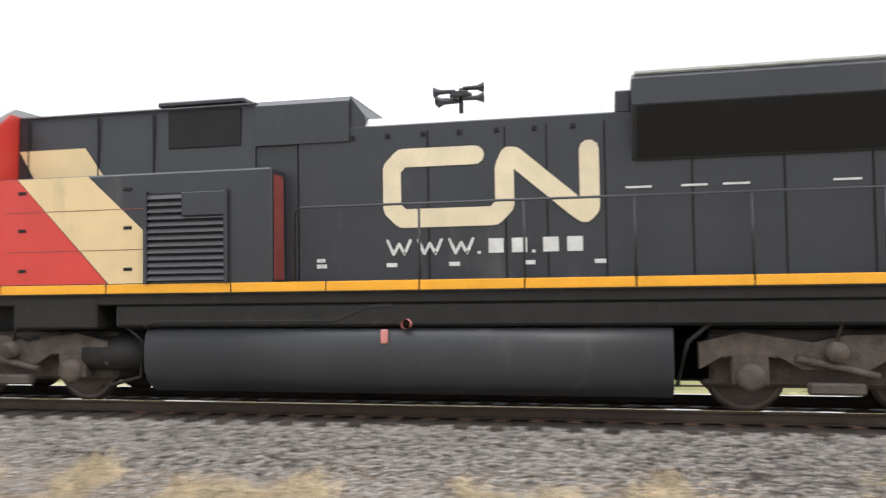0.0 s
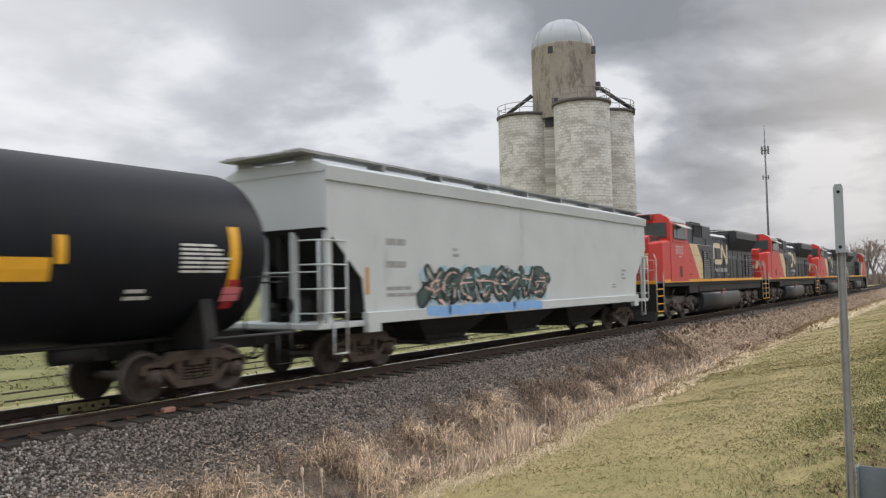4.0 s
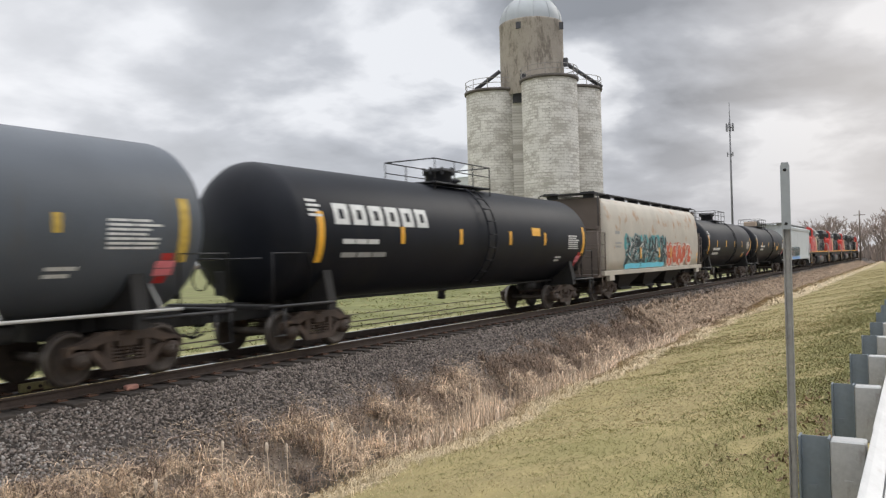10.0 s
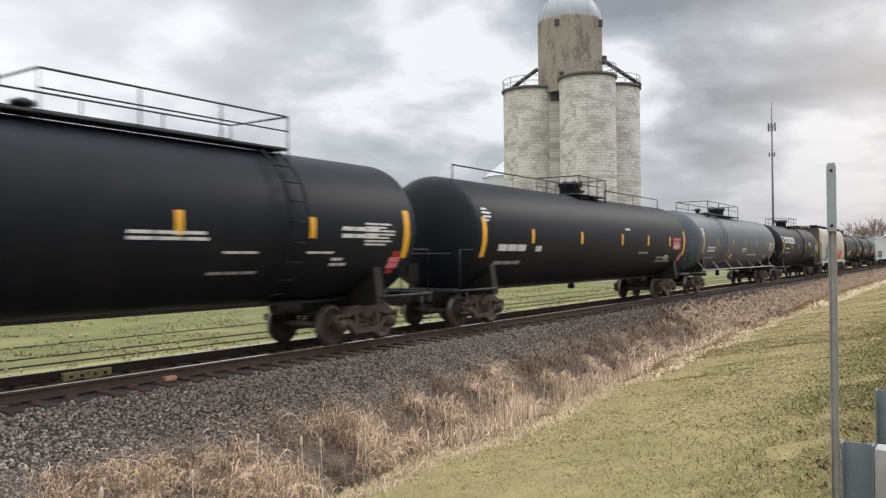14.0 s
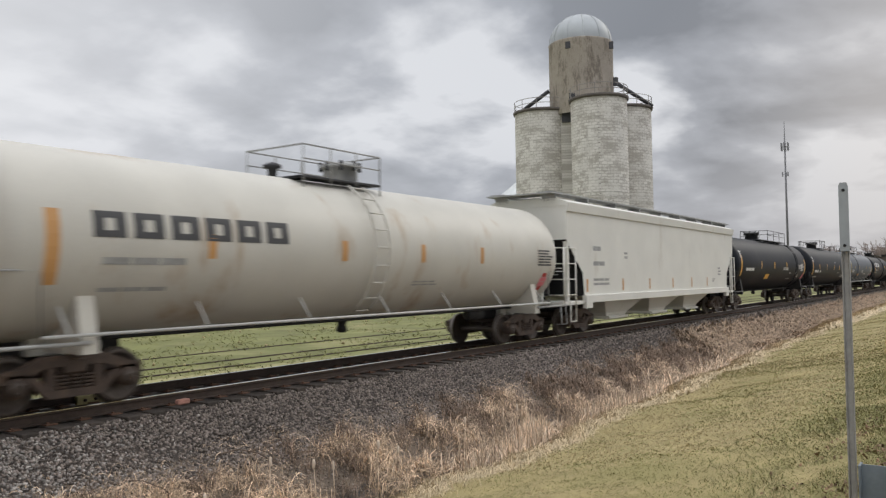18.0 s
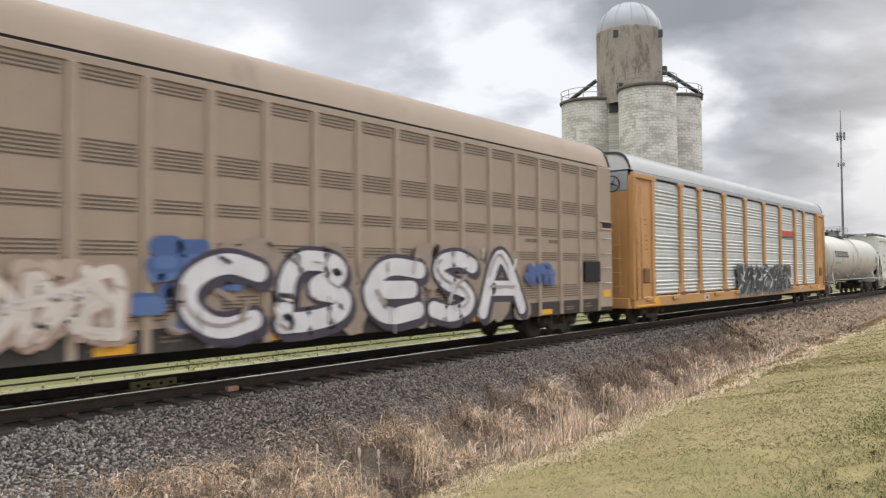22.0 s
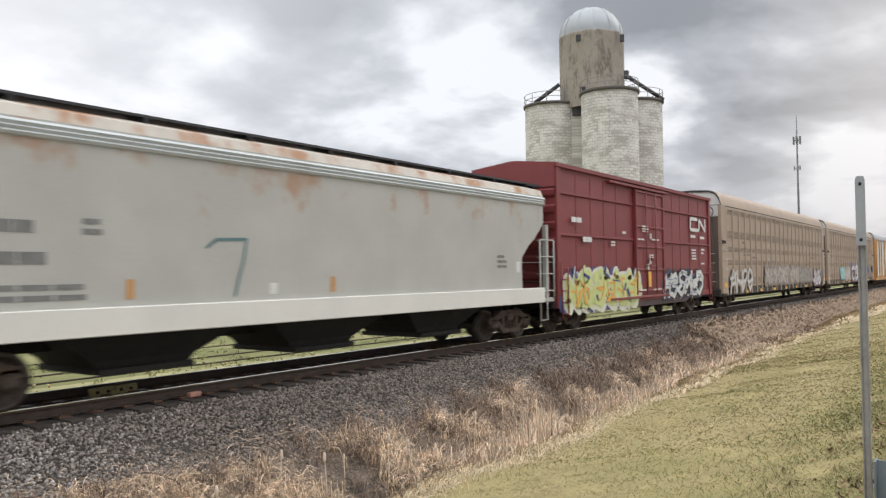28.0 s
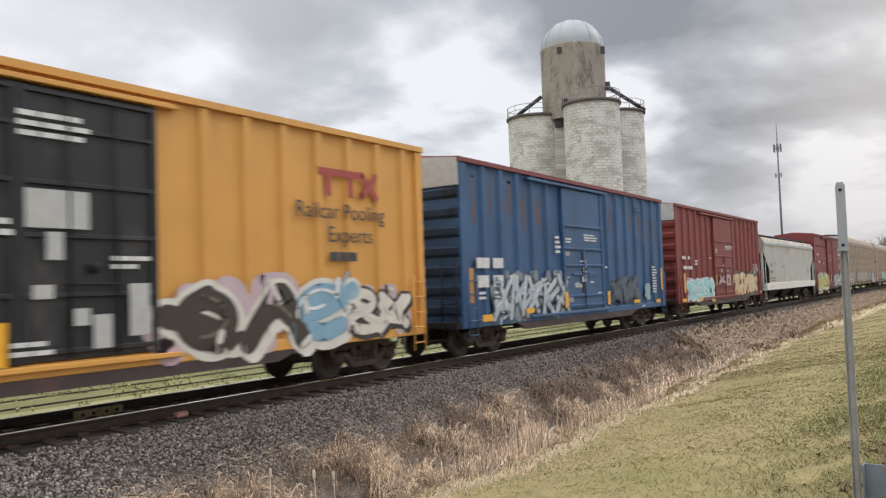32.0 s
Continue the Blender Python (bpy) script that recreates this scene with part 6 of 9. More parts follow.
def boxcar(u, half, paint, label, door, posts=True, horizontal=False, top=5.23, end_paint=None, end_top=None, roof=None, door_paint=None, double=False, plug=False):
    car = keyed(thing("boxcar", label, "boxcar", "cars of the freight train"), u)
    me = Mesh()
    me.box(-half, half, -1.42, 1.42, 0.92, top - 0.1, 0.01)
    part("body", me, M[paint], car)
    me = Mesh()
    me.prism([(-1.53, top - 0.12), (-1.53, top), (-0.1, top + 0.16), (0.1, top + 0.16), (1.53, top), (1.53, top - 0.12)], -half - 0.04, half + 0.04, "x")
    for k in range(int(half * 2 / 1.2)):
        x = -half + 0.6 + 1.2 * k
        me.prism([(-1.25, top + 0.02), (-0.1, top + 0.155), (-0.1, top + 0.18), (-1.25, top + 0.04)], x - 0.04, x + 0.04, "x")
    part("roof", me, M[roof or paint], car)
    d0, d1 = door
    for s in (-1, 1):
        xs = [x for x in np.arange(-half + 0.25, half - 0.1, 0.94) if not (d0 - 0.15 < x < d1 + 0.15)]
        if posts:
            for x in xs:
                me = Mesh()
                me.prism([(x - 0.13, s * 1.418), (x - 0.07, s * 1.50), (x + 0.07, s * 1.50), (x + 0.13, s * 1.418)], 0.95, top - 0.13, "z")
                part("side_post", me, M[paint], car)
        if horizontal:
            for a, b in ((-half + 0.2, d0 - 0.1), (d1 + 0.1, half - 0.2)):
                for z in (1.75, 3.04, 4.33):
                    me = Mesh()
                    me.prism([(s * 1.418, z - 0.05), (s * 1.49, z - 0.02), (s * 1.49, z + 0.03), (s * 1.418, z + 0.05)], a, b, "x")
                    part("side_rib", me, M[paint], car)
        me = Mesh()
        y0, y1 = sorted((s * 1.38, s * 1.50))
        me.box(-half, half, y0, y1, 0.80, 1.0, 0.012)
        for x in (-half + 0.12, half - 0.12):
            me.box(x - 0.12, x + 0.12, y0, y1 + (0.02 if s > 0 else 0), 0.80, top - 0.12, 0.02)
        part("side_sill", me, M[paint], car)
        me = Mesh()
        out = [(d0 - 3.2, 0.80), (d1 + 3.2, 0.80), (d1 + 2.6, 0.60), (d0 - 2.6, 0.60)]
        me.prism([(max(-half, x), z) for x, z in out], y0, y1, "y")
        part("sill_skirt", me, M["grimy_skirt"], car)
        leaves = [(d0, (d0 + d1) / 2), ((d0 + d1) / 2, d1)] if double else [(d0, d1)]
        for a, b in leaves:
            dm = M[door_paint or paint]
            me = Mesh()
            y0, y1 = sorted((s * 1.42, s * 1.51))
            me.box(a + 0.02, b - 0.02, y0, y1, 1.02, top - 0.30, 0.015)
            dr = part("door", me, dm, car)
            me = Mesh()
            y0, y1 = sorted((s * 1.50, s * 1.56))
            for z in (1.14, 1.46, 2.45, 2.99, 3.73) if plug else (1.15, 1.95, 2.80, 3.55, 4.35, top - 0.38):
                me.box(a + 0.03, b - 0.03, y0, y1, z - 0.035, z + 0.035, 0.01)
            for x in () if plug else (a + 0.06, b - 0.06):
                me.box(x - 0.05, x + 0.05, y0, y1, 1.02, top - 0.32, 0.01)
            part("door_rib", me, dm, dr)
            xc = (a + b) / 2
            if plug:
                for x0, x1 in ((a + 0.55, xc - 0.28), (xc + 0.28, b - 0.55)):
                    me = Mesh()
                    me.box(x0, x1, y0, y1, 2.13, 2.19, 0.01)
                    part("door_rib", me, dm, dr)
                me = Mesh()
                me.box(xc - 0.2, xc + 0.08, min(s * 1.50, s * 1.53), max(s * 1.50, s * 1.53), 1.55, 2.9, 0.01)
                part("lock_plate", me, M["door_grime"], dr)
                for x in (d0 - 0.02, d1 + 0.02):
                    me = Mesh()
                    me.box(x - 0.06, x + 0.06, min(s * 1.42, s * 1.545), max(s * 1.42, s * 1.545), 1.0, 4.9, 0.015)
                    part("door_post", me, dm, car)
            me = Mesh()
            for x in (xc - 0.1,) if plug else (a + (b - a) * 0.33, a + (b - a) * 0.67):
                me.tube([(x, s * 1.57, 1.05), (x, s * 1.57, top - (2.2 if plug else 0.4))], 0.022, 6)
            me.lathe([(s * 1.53, 0.08), (s * 1.58, 0.09), (s * 1.60, 0.03)], "y", 14, (xc, 0, 2.35))
            me.tube([(xc - 0.45, s * 1.57, 2.1), (xc + 0.45, s * 1.57, 2.1)], 0.02, 6)
            part("lock_rod", me, M["gear_dark"] if door_paint else dm, dr)
        me = Mesh()
        y0, y1 = sorted((s * 1.42, s * 1.59))
        me.box(d0 - 2.4, d1 + 0.4, y0, y1, top - 0.28, top - 0.20, 0.01)
        part("door_track", me, M[paint], car)
        me = Mesh()
        me.box(d0 - 2.4, d1 + 0.4, y0, y1, 0.90, 0.98, 0.01)
        part("door_track", me, M[paint], car)
        for e in (-1, 1):
            x = e * (half - 0.35)
            ladder(car, x, s * 1.56, 0.45, 2.2, 0.42, 5, paint)
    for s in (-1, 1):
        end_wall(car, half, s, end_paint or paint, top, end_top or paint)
    me = Mesh()
    me.box(-half - 0.1, half + 0.1, -0.25, 0.25, 0.62, 0.95, 0.02)
    me.box(-0.9, 0.6, 0.3, 1.0, 0.45, 0.8, 0.05)
    me.tube([(-half + 2, -0.9, 0.62), (half - 2, -0.9, 0.62)], 0.03, 6)
    part("underframe", me, M["gear_dark"], car)
    add_trucks(car, (-half + 1.75, half - 1.75))
    add_couplers(car, half + 0.25)
    return car


def box_face(x, z):
    return -1.508


def worm_mark(car, x, z, w, h, y, mat):
    """The railway's mark as one plain bent band, in its colour."""
    t = h * 0.235
    me = Mesh()
    f = lambda a, b: y
    c = t * 0.55
    lo, hi, q = z + t / 2, z + h - t / 2, x + w * 0.575
    stroke(me, [(x + w * 0.44, hi), (x + t / 2 + c, hi), (x + t / 2, hi - c), (x + t / 2, lo + c), (x + t / 2 + c, lo), (q - c, lo), (q, lo + c), (q, hi - c * 1.3), (q + c * 0.5, hi - c * 0.25), (q + c * 1.1, hi - c * 0.5)], t, f, 0.0, 0)
    stroke(me, [(q + c * 0.9, hi - c * 0.3), (x + w - t * 1.15, lo + c * 0.5), (x + w - t * 0.75, lo), (x + w - t / 2, lo + c * 0.5)], t, f, 0.002, 0)
    stroke(me, [(x + w - t / 2, lo + c * 0.5), (x + w - t / 2, hi)], t, f, 0.004, 0)
    return part("railway_mark", me, mat, car)


# brown-red boxcar with horizontal ribs, just behind the autoracks
car = boxcar(-303.5, 7.75, "box_red", "oxide red boxcar with ribbed sides and bright graffiti", (-1.55, 1.42), posts=False, horizontal=True)
for x in (-6.3, -5.2, -4.15, -3.1, 2.7, 3.7, 4.9, 6.2):
    me = Mesh()
    me.box(x - 0.02, x + 0.02, -1.432, -1.41, 1.0, 5.0)
    part("panel_seam", me, M["box_brown"], car)
worm_mark(car, 4.75, 3.60, 2.2, 0.62, -1.512, M["white_mark"])
flat_marks(car, [(4.8, 3.28, 0.9, 0.22, 1), (6.1, 3.26, 0.8, 0.20, 1), (4.9, 2.35, 0.65, 0.5, 4), (6.25, 2.6, 0.5, 0.3, 2), (6.2, 2.15, 0.7, 0.12, 1), (-2.75, 3.2, 0.5, 0.16, 1), (-3.77, 2.76, 0.45, 0.2, 2), (-6.0, 2.8, 0.8, 0.3, 1), (-6.8, 3.4, 0.8, 0.3, 1)], "white_mark")
flat_marks(car, [(-0.97, 3.34, 0.75, 0.28, 3), (-1.41, 3.03, 0.75, 0.1, 1), (0.0, 3.05, 0.8, 0.1, 1), (-0.3, 2.38, 0.55, 0.16, 2), (-1.3, 1.15, 0.9, 0.09, 1), (0.1, 1.15, 0.9, 0.09, 1)], "white_mark", -1.565)
patches(car, [(-0.22, 3.12, 0.22, 0.2), (-0.62, 1.95, 0.3, 0.22), (-0.3, 2.16, 0.22, 0.2)], "pale_steel", "paint_patch", -1.567)
patches(car, [(-0.42, 1.30, 0.28, 0.58)], "reflector", "reflector", -1.569)
tag(car, 1.3, 6.3, 0.72, 2.0, box_face, "hesnpc", 61, (0.60, 0.62, 0.58), (0.015, 0.016, 0.03), (0.03, 0.035, 0.07), (0.20, 0.20, 0.42), 0.26, sharp=True, slant=0.25, chips=6, label="black, white and blue spray-painted graffiti")
tag(car, -7.4, -1.4, 0.60, 2.05, box_face, "nbeaia", 62, (0.55, 0.60, 0.24), (0.62, 0.62, 0.50), (0.06, 0.07, 0.20), (0.72, 0.36, 0.06), 0.42, sharp=True, chips=5, label="lime and navy spray-painted graffiti")
# red boxcar
car = boxcar(-338.6, 7.85, "box_brown", "red-brown boxcar with tan and turquoise graffiti", (-1.93, 1.52), end_top="pale_steel", plug=True)
flat_marks(car, [(-7.16, 2.72, 0.8, 0.26, 1), (-6.34, 2.72, 0.42, 0.26, 1), (-7.04, 2.26, 0.7, 0.28, 1), (-6.34, 2.26, 0.8, 0.28, 1), (-5.27, 2.50, 0.45, 0.28, 2), (6.1, 2.1, 0.45, 0.55, 5), (6.75, 2.2, 0.45, 0.45, 4), (-6.6, 1.75, 0.6, 0.2, 2), (-2.9, 2.82, 0.42, 0.12, 1)], "white_mark")
flat_marks(car, [(0.06, 3.34, 1.5, 0.22, 3), (-1.84, 3.13, 0.35, 0.22, 3), (-0.55, 2.48, 0.75, 0.09, 1), (-0.5, 2.26, 0.5, 0.1, 1)], "white_mark", -1.536)
patches(car, [(-0.94, 2.2, 0.26, 0.16), (-0.51, 1.85, 0.32, 0.2), (0.05, 1.86, 0.8, 0.18), (0.05, 1.46, 0.25, 0.4), (0.6, 1.46, 0.25, 0.4), (0.3, 1.46, 0.3, 0.16), (0.25, 2.2, 0.24, 0.08)], "pale_pink_patch", "paint_patch", -1.537)
patches(car, [(0.3, 1.62, 0.3, 0.24)], "door_grime", "paint_patch", -1.538)
patches(car, [(-7.26, 1.28, 0.2, 0.85), (-7.6, 0.88, 0.55, 0.14), (-5.0, 0.88, 0.5, 0.14), (1.94, 1.05, 0.55, 0.13), (4.59, 1.03, 0.55, 0.12), (7.2, 0.9, 0.4, 0.14)], "reflector", y=-1.60)
patches(car, [(-1.97, 1.52, 0.2, 0.5), (1.27, 1.56, 0.2, 0.48)], "dull_yellow", y=-1.562)
patches(car, [(-3.0, 0.74, 0.55, 0.13)], "reflector", y=-1.602)
me = Mesh()
me.box(5.5, 6.05, -1.53, -1.42, 4.50, 4.60, 0.01)
me.box(5.7, 5.8, -1.53, -1.42, 4.58, 4.74, 0.01)
part("roof_bracket", me, M["box_brown"], car)
tag(car, -6.5, -2.3, 0.85, 1.95, box_face, "cibs", 71, (0.32, 0.62, 0.64), (0.60, 0.70, 0.72), (0.55, 0.56, 0.66), (0.78, 0.82, 0.82), 0.36, chips=5, label="turquoise spray-painted graffiti")
tag(car, 1.6, 6.6, 0.85, 2.22, box_face, "zinex", 72, (0.62, 0.46, 0.29), (0.03, 0.03, 0.03), (0.17, 0.23, 0.18), (0.72, 0.62, 0.46), 0.40, sharp=True, chips=3, label="tan and black spray-painted graffiti")
tag(car, -1.6, -0.6, 1.5, 2.1, lambda x, z: -1.575, "x", 73, (0.42, 0.28, 0.26), (0.08, 0.03, 0.03), None, (0.6, 0.5, 0.48), 0.3, label="pale scrawl on the door")
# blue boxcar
# its end paint holds the shade of the side turned from the light
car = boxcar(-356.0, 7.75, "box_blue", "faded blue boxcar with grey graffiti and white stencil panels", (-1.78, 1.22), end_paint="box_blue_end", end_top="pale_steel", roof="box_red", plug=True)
patches(car, [(-7.09, 2.35, 0.66, 0.28), (-6.25, 2.35, 0.56, 0.28), (-7.05, 1.84, 0.56, 0.32), (-6.25, 1.84, 0.54, 0.32), (-5.33, 1.90, 0.46, 0.26)], "white_mark", "stencil_panel")
patches(car, [(-7.46, 1.45, 0.2, 0.9)], "rack_orange")
flat_marks(car, [(-7.0, 1.5, 0.5, 0.26, 2), (-6.2, 1.5, 0.5, 0.26, 2), (-2.4, 2.8, 0.4, 0.6, 4), (6.26, 1.37, 0.6, 1.1, 10), (1.45, 2.35, 0.35, 0.1, 1), (5.0, 0.86, 0.5, 0.08, 1)], "white_mark", -1.516)
flat_marks(car, [(-0.25, 3.25, 1.1, 0.26, 3), (-1.7, 3.16, 0.5, 0.18, 2), (-0.64, 2.54, 0.72, 0.09, 1), (-1.1, 1.72, 0.6, 0.18, 3), (0.15, 1.85, 0.3, 0.08, 1), (0.7, 1.45, 0.4, 0.12, 1)], "white_mark", -1.536)
patches(car, [(-0.44, 2.22, 0.29, 0.16), (-0.56, 1.9, 0.36, 0.2)], "white_mark", "paint_patch", -1.537)
patches(car, [(-1.75, 1.26, 0.5, 0.22), (-1.72, 2.75, 0.3, 0.14)], "dull_mark", "paint_patch", -1.537)
patches(car, [(-2.0, 1.1, 0.22, 0.5), (1.42, 1.09, 0.22, 0.46), (7.06, 1.48, 0.18, 0.9), (-7.0, 0.94, 0.52, 0.18), (-4.6, 1.05, 0.5, 0.14), (3.94, 1.05, 0.6, 0.12), (6.39, 0.98, 0.48, 0.14)], "reflector", y=-1.60)
me = Mesh()
me.box(4.62, 5.12, -1.53, -1.42, 4.54, 4.64, 0.01)
me.box(4.82, 4.92, -1.53, -1.42, 4.62, 4.76, 0.01)
part("roof_bracket", me, M["box_blue"], car)
# rust and old paint showing between the side posts
me = Mesh()
rng = random.Random(83)
for k in (0, 1, 2, 3, 4, 9, 10, 12, 13, 14, 15):
    xc = -7.03 + 0.94 * k
    if -2.0 < xc < 1.4:
        continue
    zc = rng.uniform(3.9, 4.5)
    for j in range(9):
        x, z = xc + rng.gauss(0, 0.1), zc + rng.gauss(0, 0.28)
        stroke(me, [(x, z), (x + rng.uniform(-0.03, 0.03), z - rng.uniform(0.2, 0.6))], rng.uniform(0.06, 0.18), lambda a, b: -1.4235, 0.0003 * j, j % 3)
tagged(part("rust_patch", me, [spray((0.075, 0.075, 0.115)), spray((0.105, 0.072, 0.088)), spray((0.060, 0.088, 0.145))], car), "old red paint and rust showing through", kind="stuff")
me = Mesh()
for k in range(10):
    x, z = rng.uniform(5.42, 5.7), rng.uniform(1.2, 1.7)
    stroke(me, [(x, z), (x + 0.22, z + rng.uniform(-0.05, 0.05))], 0.2, box_face, 0.0005 * k, 0)
tagged(part("graffiti", me, [spray((0.30, 0.42, 0.42))], car), "pale green spray patch", kind="stuff")
tag(car, -6.3, -1.6, 0.82, 2.3, box_face, "xnxkx", 81, (0.42, 0.47, 0.51), (0.07, 0.09, 0.11), (0.20, 0.235, 0.26), (0.62, 0.66, 0.70), 0.22, sharp=True, slant=0.2, chips=12, label="grey and white spray-painted graffiti")
tag(car, 2.0, 4.4, 1.1, 2.1, box_face, "xbk", 82, (0.085, 0.115, 0.145), (0.05, 0.065, 0.085), None, (0.13, 0.16, 0.19), 0.3, label="dark faded spray scrawl")
patches(car, [(-2.5, 1.75, 0.45, 0.5)], "dull_mark", "paint_patch", -1.514)
# yellow boxcar with a black door
car = boxcar(-373.4, 8.0, "box_yellow", "yellow boxcar with black plug door and outlined graffiti", (-3.8, 0.64), door_paint="door_black", double=True)
me = Mesh()
for x, z, w, h in ((4.40, 4.24, 1.30, 0.15), (4.64, 3.82, 0.15, 0.42), (5.32, 3.82, 0.15, 0.42)):
    me.add([(x, -1.511, z), (x + w, -1.511, z), (x + w, -1.511, z + h), (x, -1.511, z + h)], [(0, 1, 2, 3)])
for (ax, az), (bx, bz) in (((5.74, 3.88), (6.22, 4.34)), ((5.76, 4.34), (6.24, 3.88))):
    stroke(me, [(ax, az), (bx, bz)], 0.15, lambda x, z: -1.511, 0.002 if az < bz else 0.0, 0)
part("owner_mark", me, [spray((0.36, 0.06, 0.05))], car, "dark red owner's mark")
lettering(car, "Railcar Pooling", 3.75, 3.36, 0.46, M["dark_mark"], -1.512)
lettering(car, "Experts", 4.65, 2.88, 0.46, M["dark_mark"], -1.512)
flat_marks(car, [(4.7, 2.42, 1.4, 0.34, 1)], "dark_mark", -1.512)
flat_marks(car, [(-1.6, 4.15, 1.5, 0.42, 3), (-2.1, 2.75, 0.5, 0.3, 2), (-0.2, 2.3, 0.7, 0.25, 2), (-1.7, 1.1, 0.7, 0.25, 2)], "white_mark", -1.575)
patches(car, [(-1.5, 2.9, 0.95, 0.55), (-1.2, 2.45, 0.25, 0.4), (-0.8, 1.5, 0.25, 0.25), (0.1, 1.3, 0.35, 0.8), (-0.5, 1.15, 0.3, 0.5), (-1.4, 1.9, 0.3, 0.2)], "pale_steel", "paint_patch", -1.572)
patches(car, [(-2.0, 1.0, 0.25, 0.6)], "reflector", "reflector", -1.574)
tag(car, 0.85, 3.75, 0.72, 2.28, box_face, "ov", 91, (0.05, 0.04, 0.03), (0.68, 0.65, 0.58), (0.52, 0.40, 0.44), (0.16, 0.13, 0.10), 0.34, slant=0.05, chips=3, label="black and white outlined graffiti")
tag(car, 3.5, 5.0, 0.75, 2.25, box_face, "c", 92, (0.22, 0.38, 0.50), (0.66, 0.64, 0.58), None, (0.70, 0.72, 0.72), 0.34, label="blue spray-painted letter shape")
tag(car, 5.1, 7.2, 0.85, 2.0, box_face, "sx", 93, (0.66, 0.62, 0.55), (0.05, 0.04, 0.04), (0.50, 0.38, 0.42), None, 0.26, label="pale spray-painted scrawl")
# ---- locomotives: long hood ahead (+x), nose and cab to the rear ----
def loco_truck(car, c):
    me = Mesh()
    for s in (-1, 1):
        y0, y1 = sorted((s * 1.02, s * 1.22))
        me.prism([(-2.75, 0.62), (-2.75, 0.98), (-2.2, 1.12), (-1.3, 0.98), (-0.9, 1.08), (0.9, 1.08), (1.3, 0.98), (2.2, 1.12), (2.75, 0.98), (2.75, 0.62),
                  (2.45, 0.80), (1.75, 0.80), (1.45, 0.62), (0.65, 0.62), (0.35, 0.80), (-0.35, 0.80), (-0.65, 0.62), (-1.45, 0.62), (-1.75, 0.80), (-2.45, 0.80)], y0, y1, "y")
        for x in (-2.1, 0.0, 2.1):
            me.box(x - 0.24, x + 0.24, y0, y1 + (0.02 if s > 0 else 0), 0.40, 0.82, 0.03)
            me.lathe([(s * 1.2, 0.19), (s * 1.30, 0.18), (s * 1.33, 0.11), (s * 1.33, 0.001)], "y", 16, (x, 0, 0.52))
            for d in (-0.30, 0.30):
                me.lathe([(0.78, 0.07), (1.0, 0.07)], "z", 10, (x + d, s * 1.15, 0))
        for x in (-1.05, 1.05):
            me.box(x - 0.35, x + 0.35, min(s * 1.15, s * 1.3), max(s * 1.15, s * 1.3), 0.30, 0.46, 0.03)
            me.tube([(x - 0.5, s * 1.28, 0.78), (x + 0.5, s * 1.28, 0.55)], 0.05, 8)
            me.lathe([(s * 1.18, 0.14), (s * 1.36, 0.14), (s * 1.36, 0.001)], "y", 12, (x, 0, 0.86))
            me.tube([(x, s * 1.25, 0.95), (x + 0.1, s * 1.3, 1.3), (x + 0.5, s * 1.25, 1.45)], 0.03, 6)
    me.box(-2.7, 2.7, -0.9, 0.9, 0.34, 1.12, 0.05)
    t = part("truck", me, M["truck_grey"], car, "grimy six-wheel engine truck", at=(c, 0, 0))
    for x in (-2.1, 0.0, 2.1):
        add_wheelset(t, x, 0.52, "engine")


def panel(me, pts, y, slot=0):
    n = len(pts)
    me.add([(x, y, z) for x, z in pts], [tuple(range(n))], slot)


def louvres(car, x0, x1, z0, z1, y, n, name="louvre_grille", mat="interior"):
    me = Mesh()
    me.box(x0, x1, y - 0.012, y + 0.05, z0, z1, slot=1)
    for k in range(n):
        z = z0 + (z1 - z0) * (k + 0.5) / n
        p = (z1 - z0) / n
        me.add([(x0 + 0.03, y - 0.05, z - p * 0.35), (x1 - 0.03, y - 0.05, z - p * 0.35), (x1 - 0.03, y - 0.013, z + p * 0.25), (x0 + 0.03, y - 0.013, z + p * 0.25)], [(0, 1, 2, 3)])
    for a, b in ((x0 - 0.03, x0 + 0.03), (x1 - 0.03, x1 + 0.03)):
        me.box(a, b, y - 0.05, y + 0.05, z0 - 0.03, z1 + 0.03)
    return part(name, me, [M["loco_grey"], M[mat]], car)


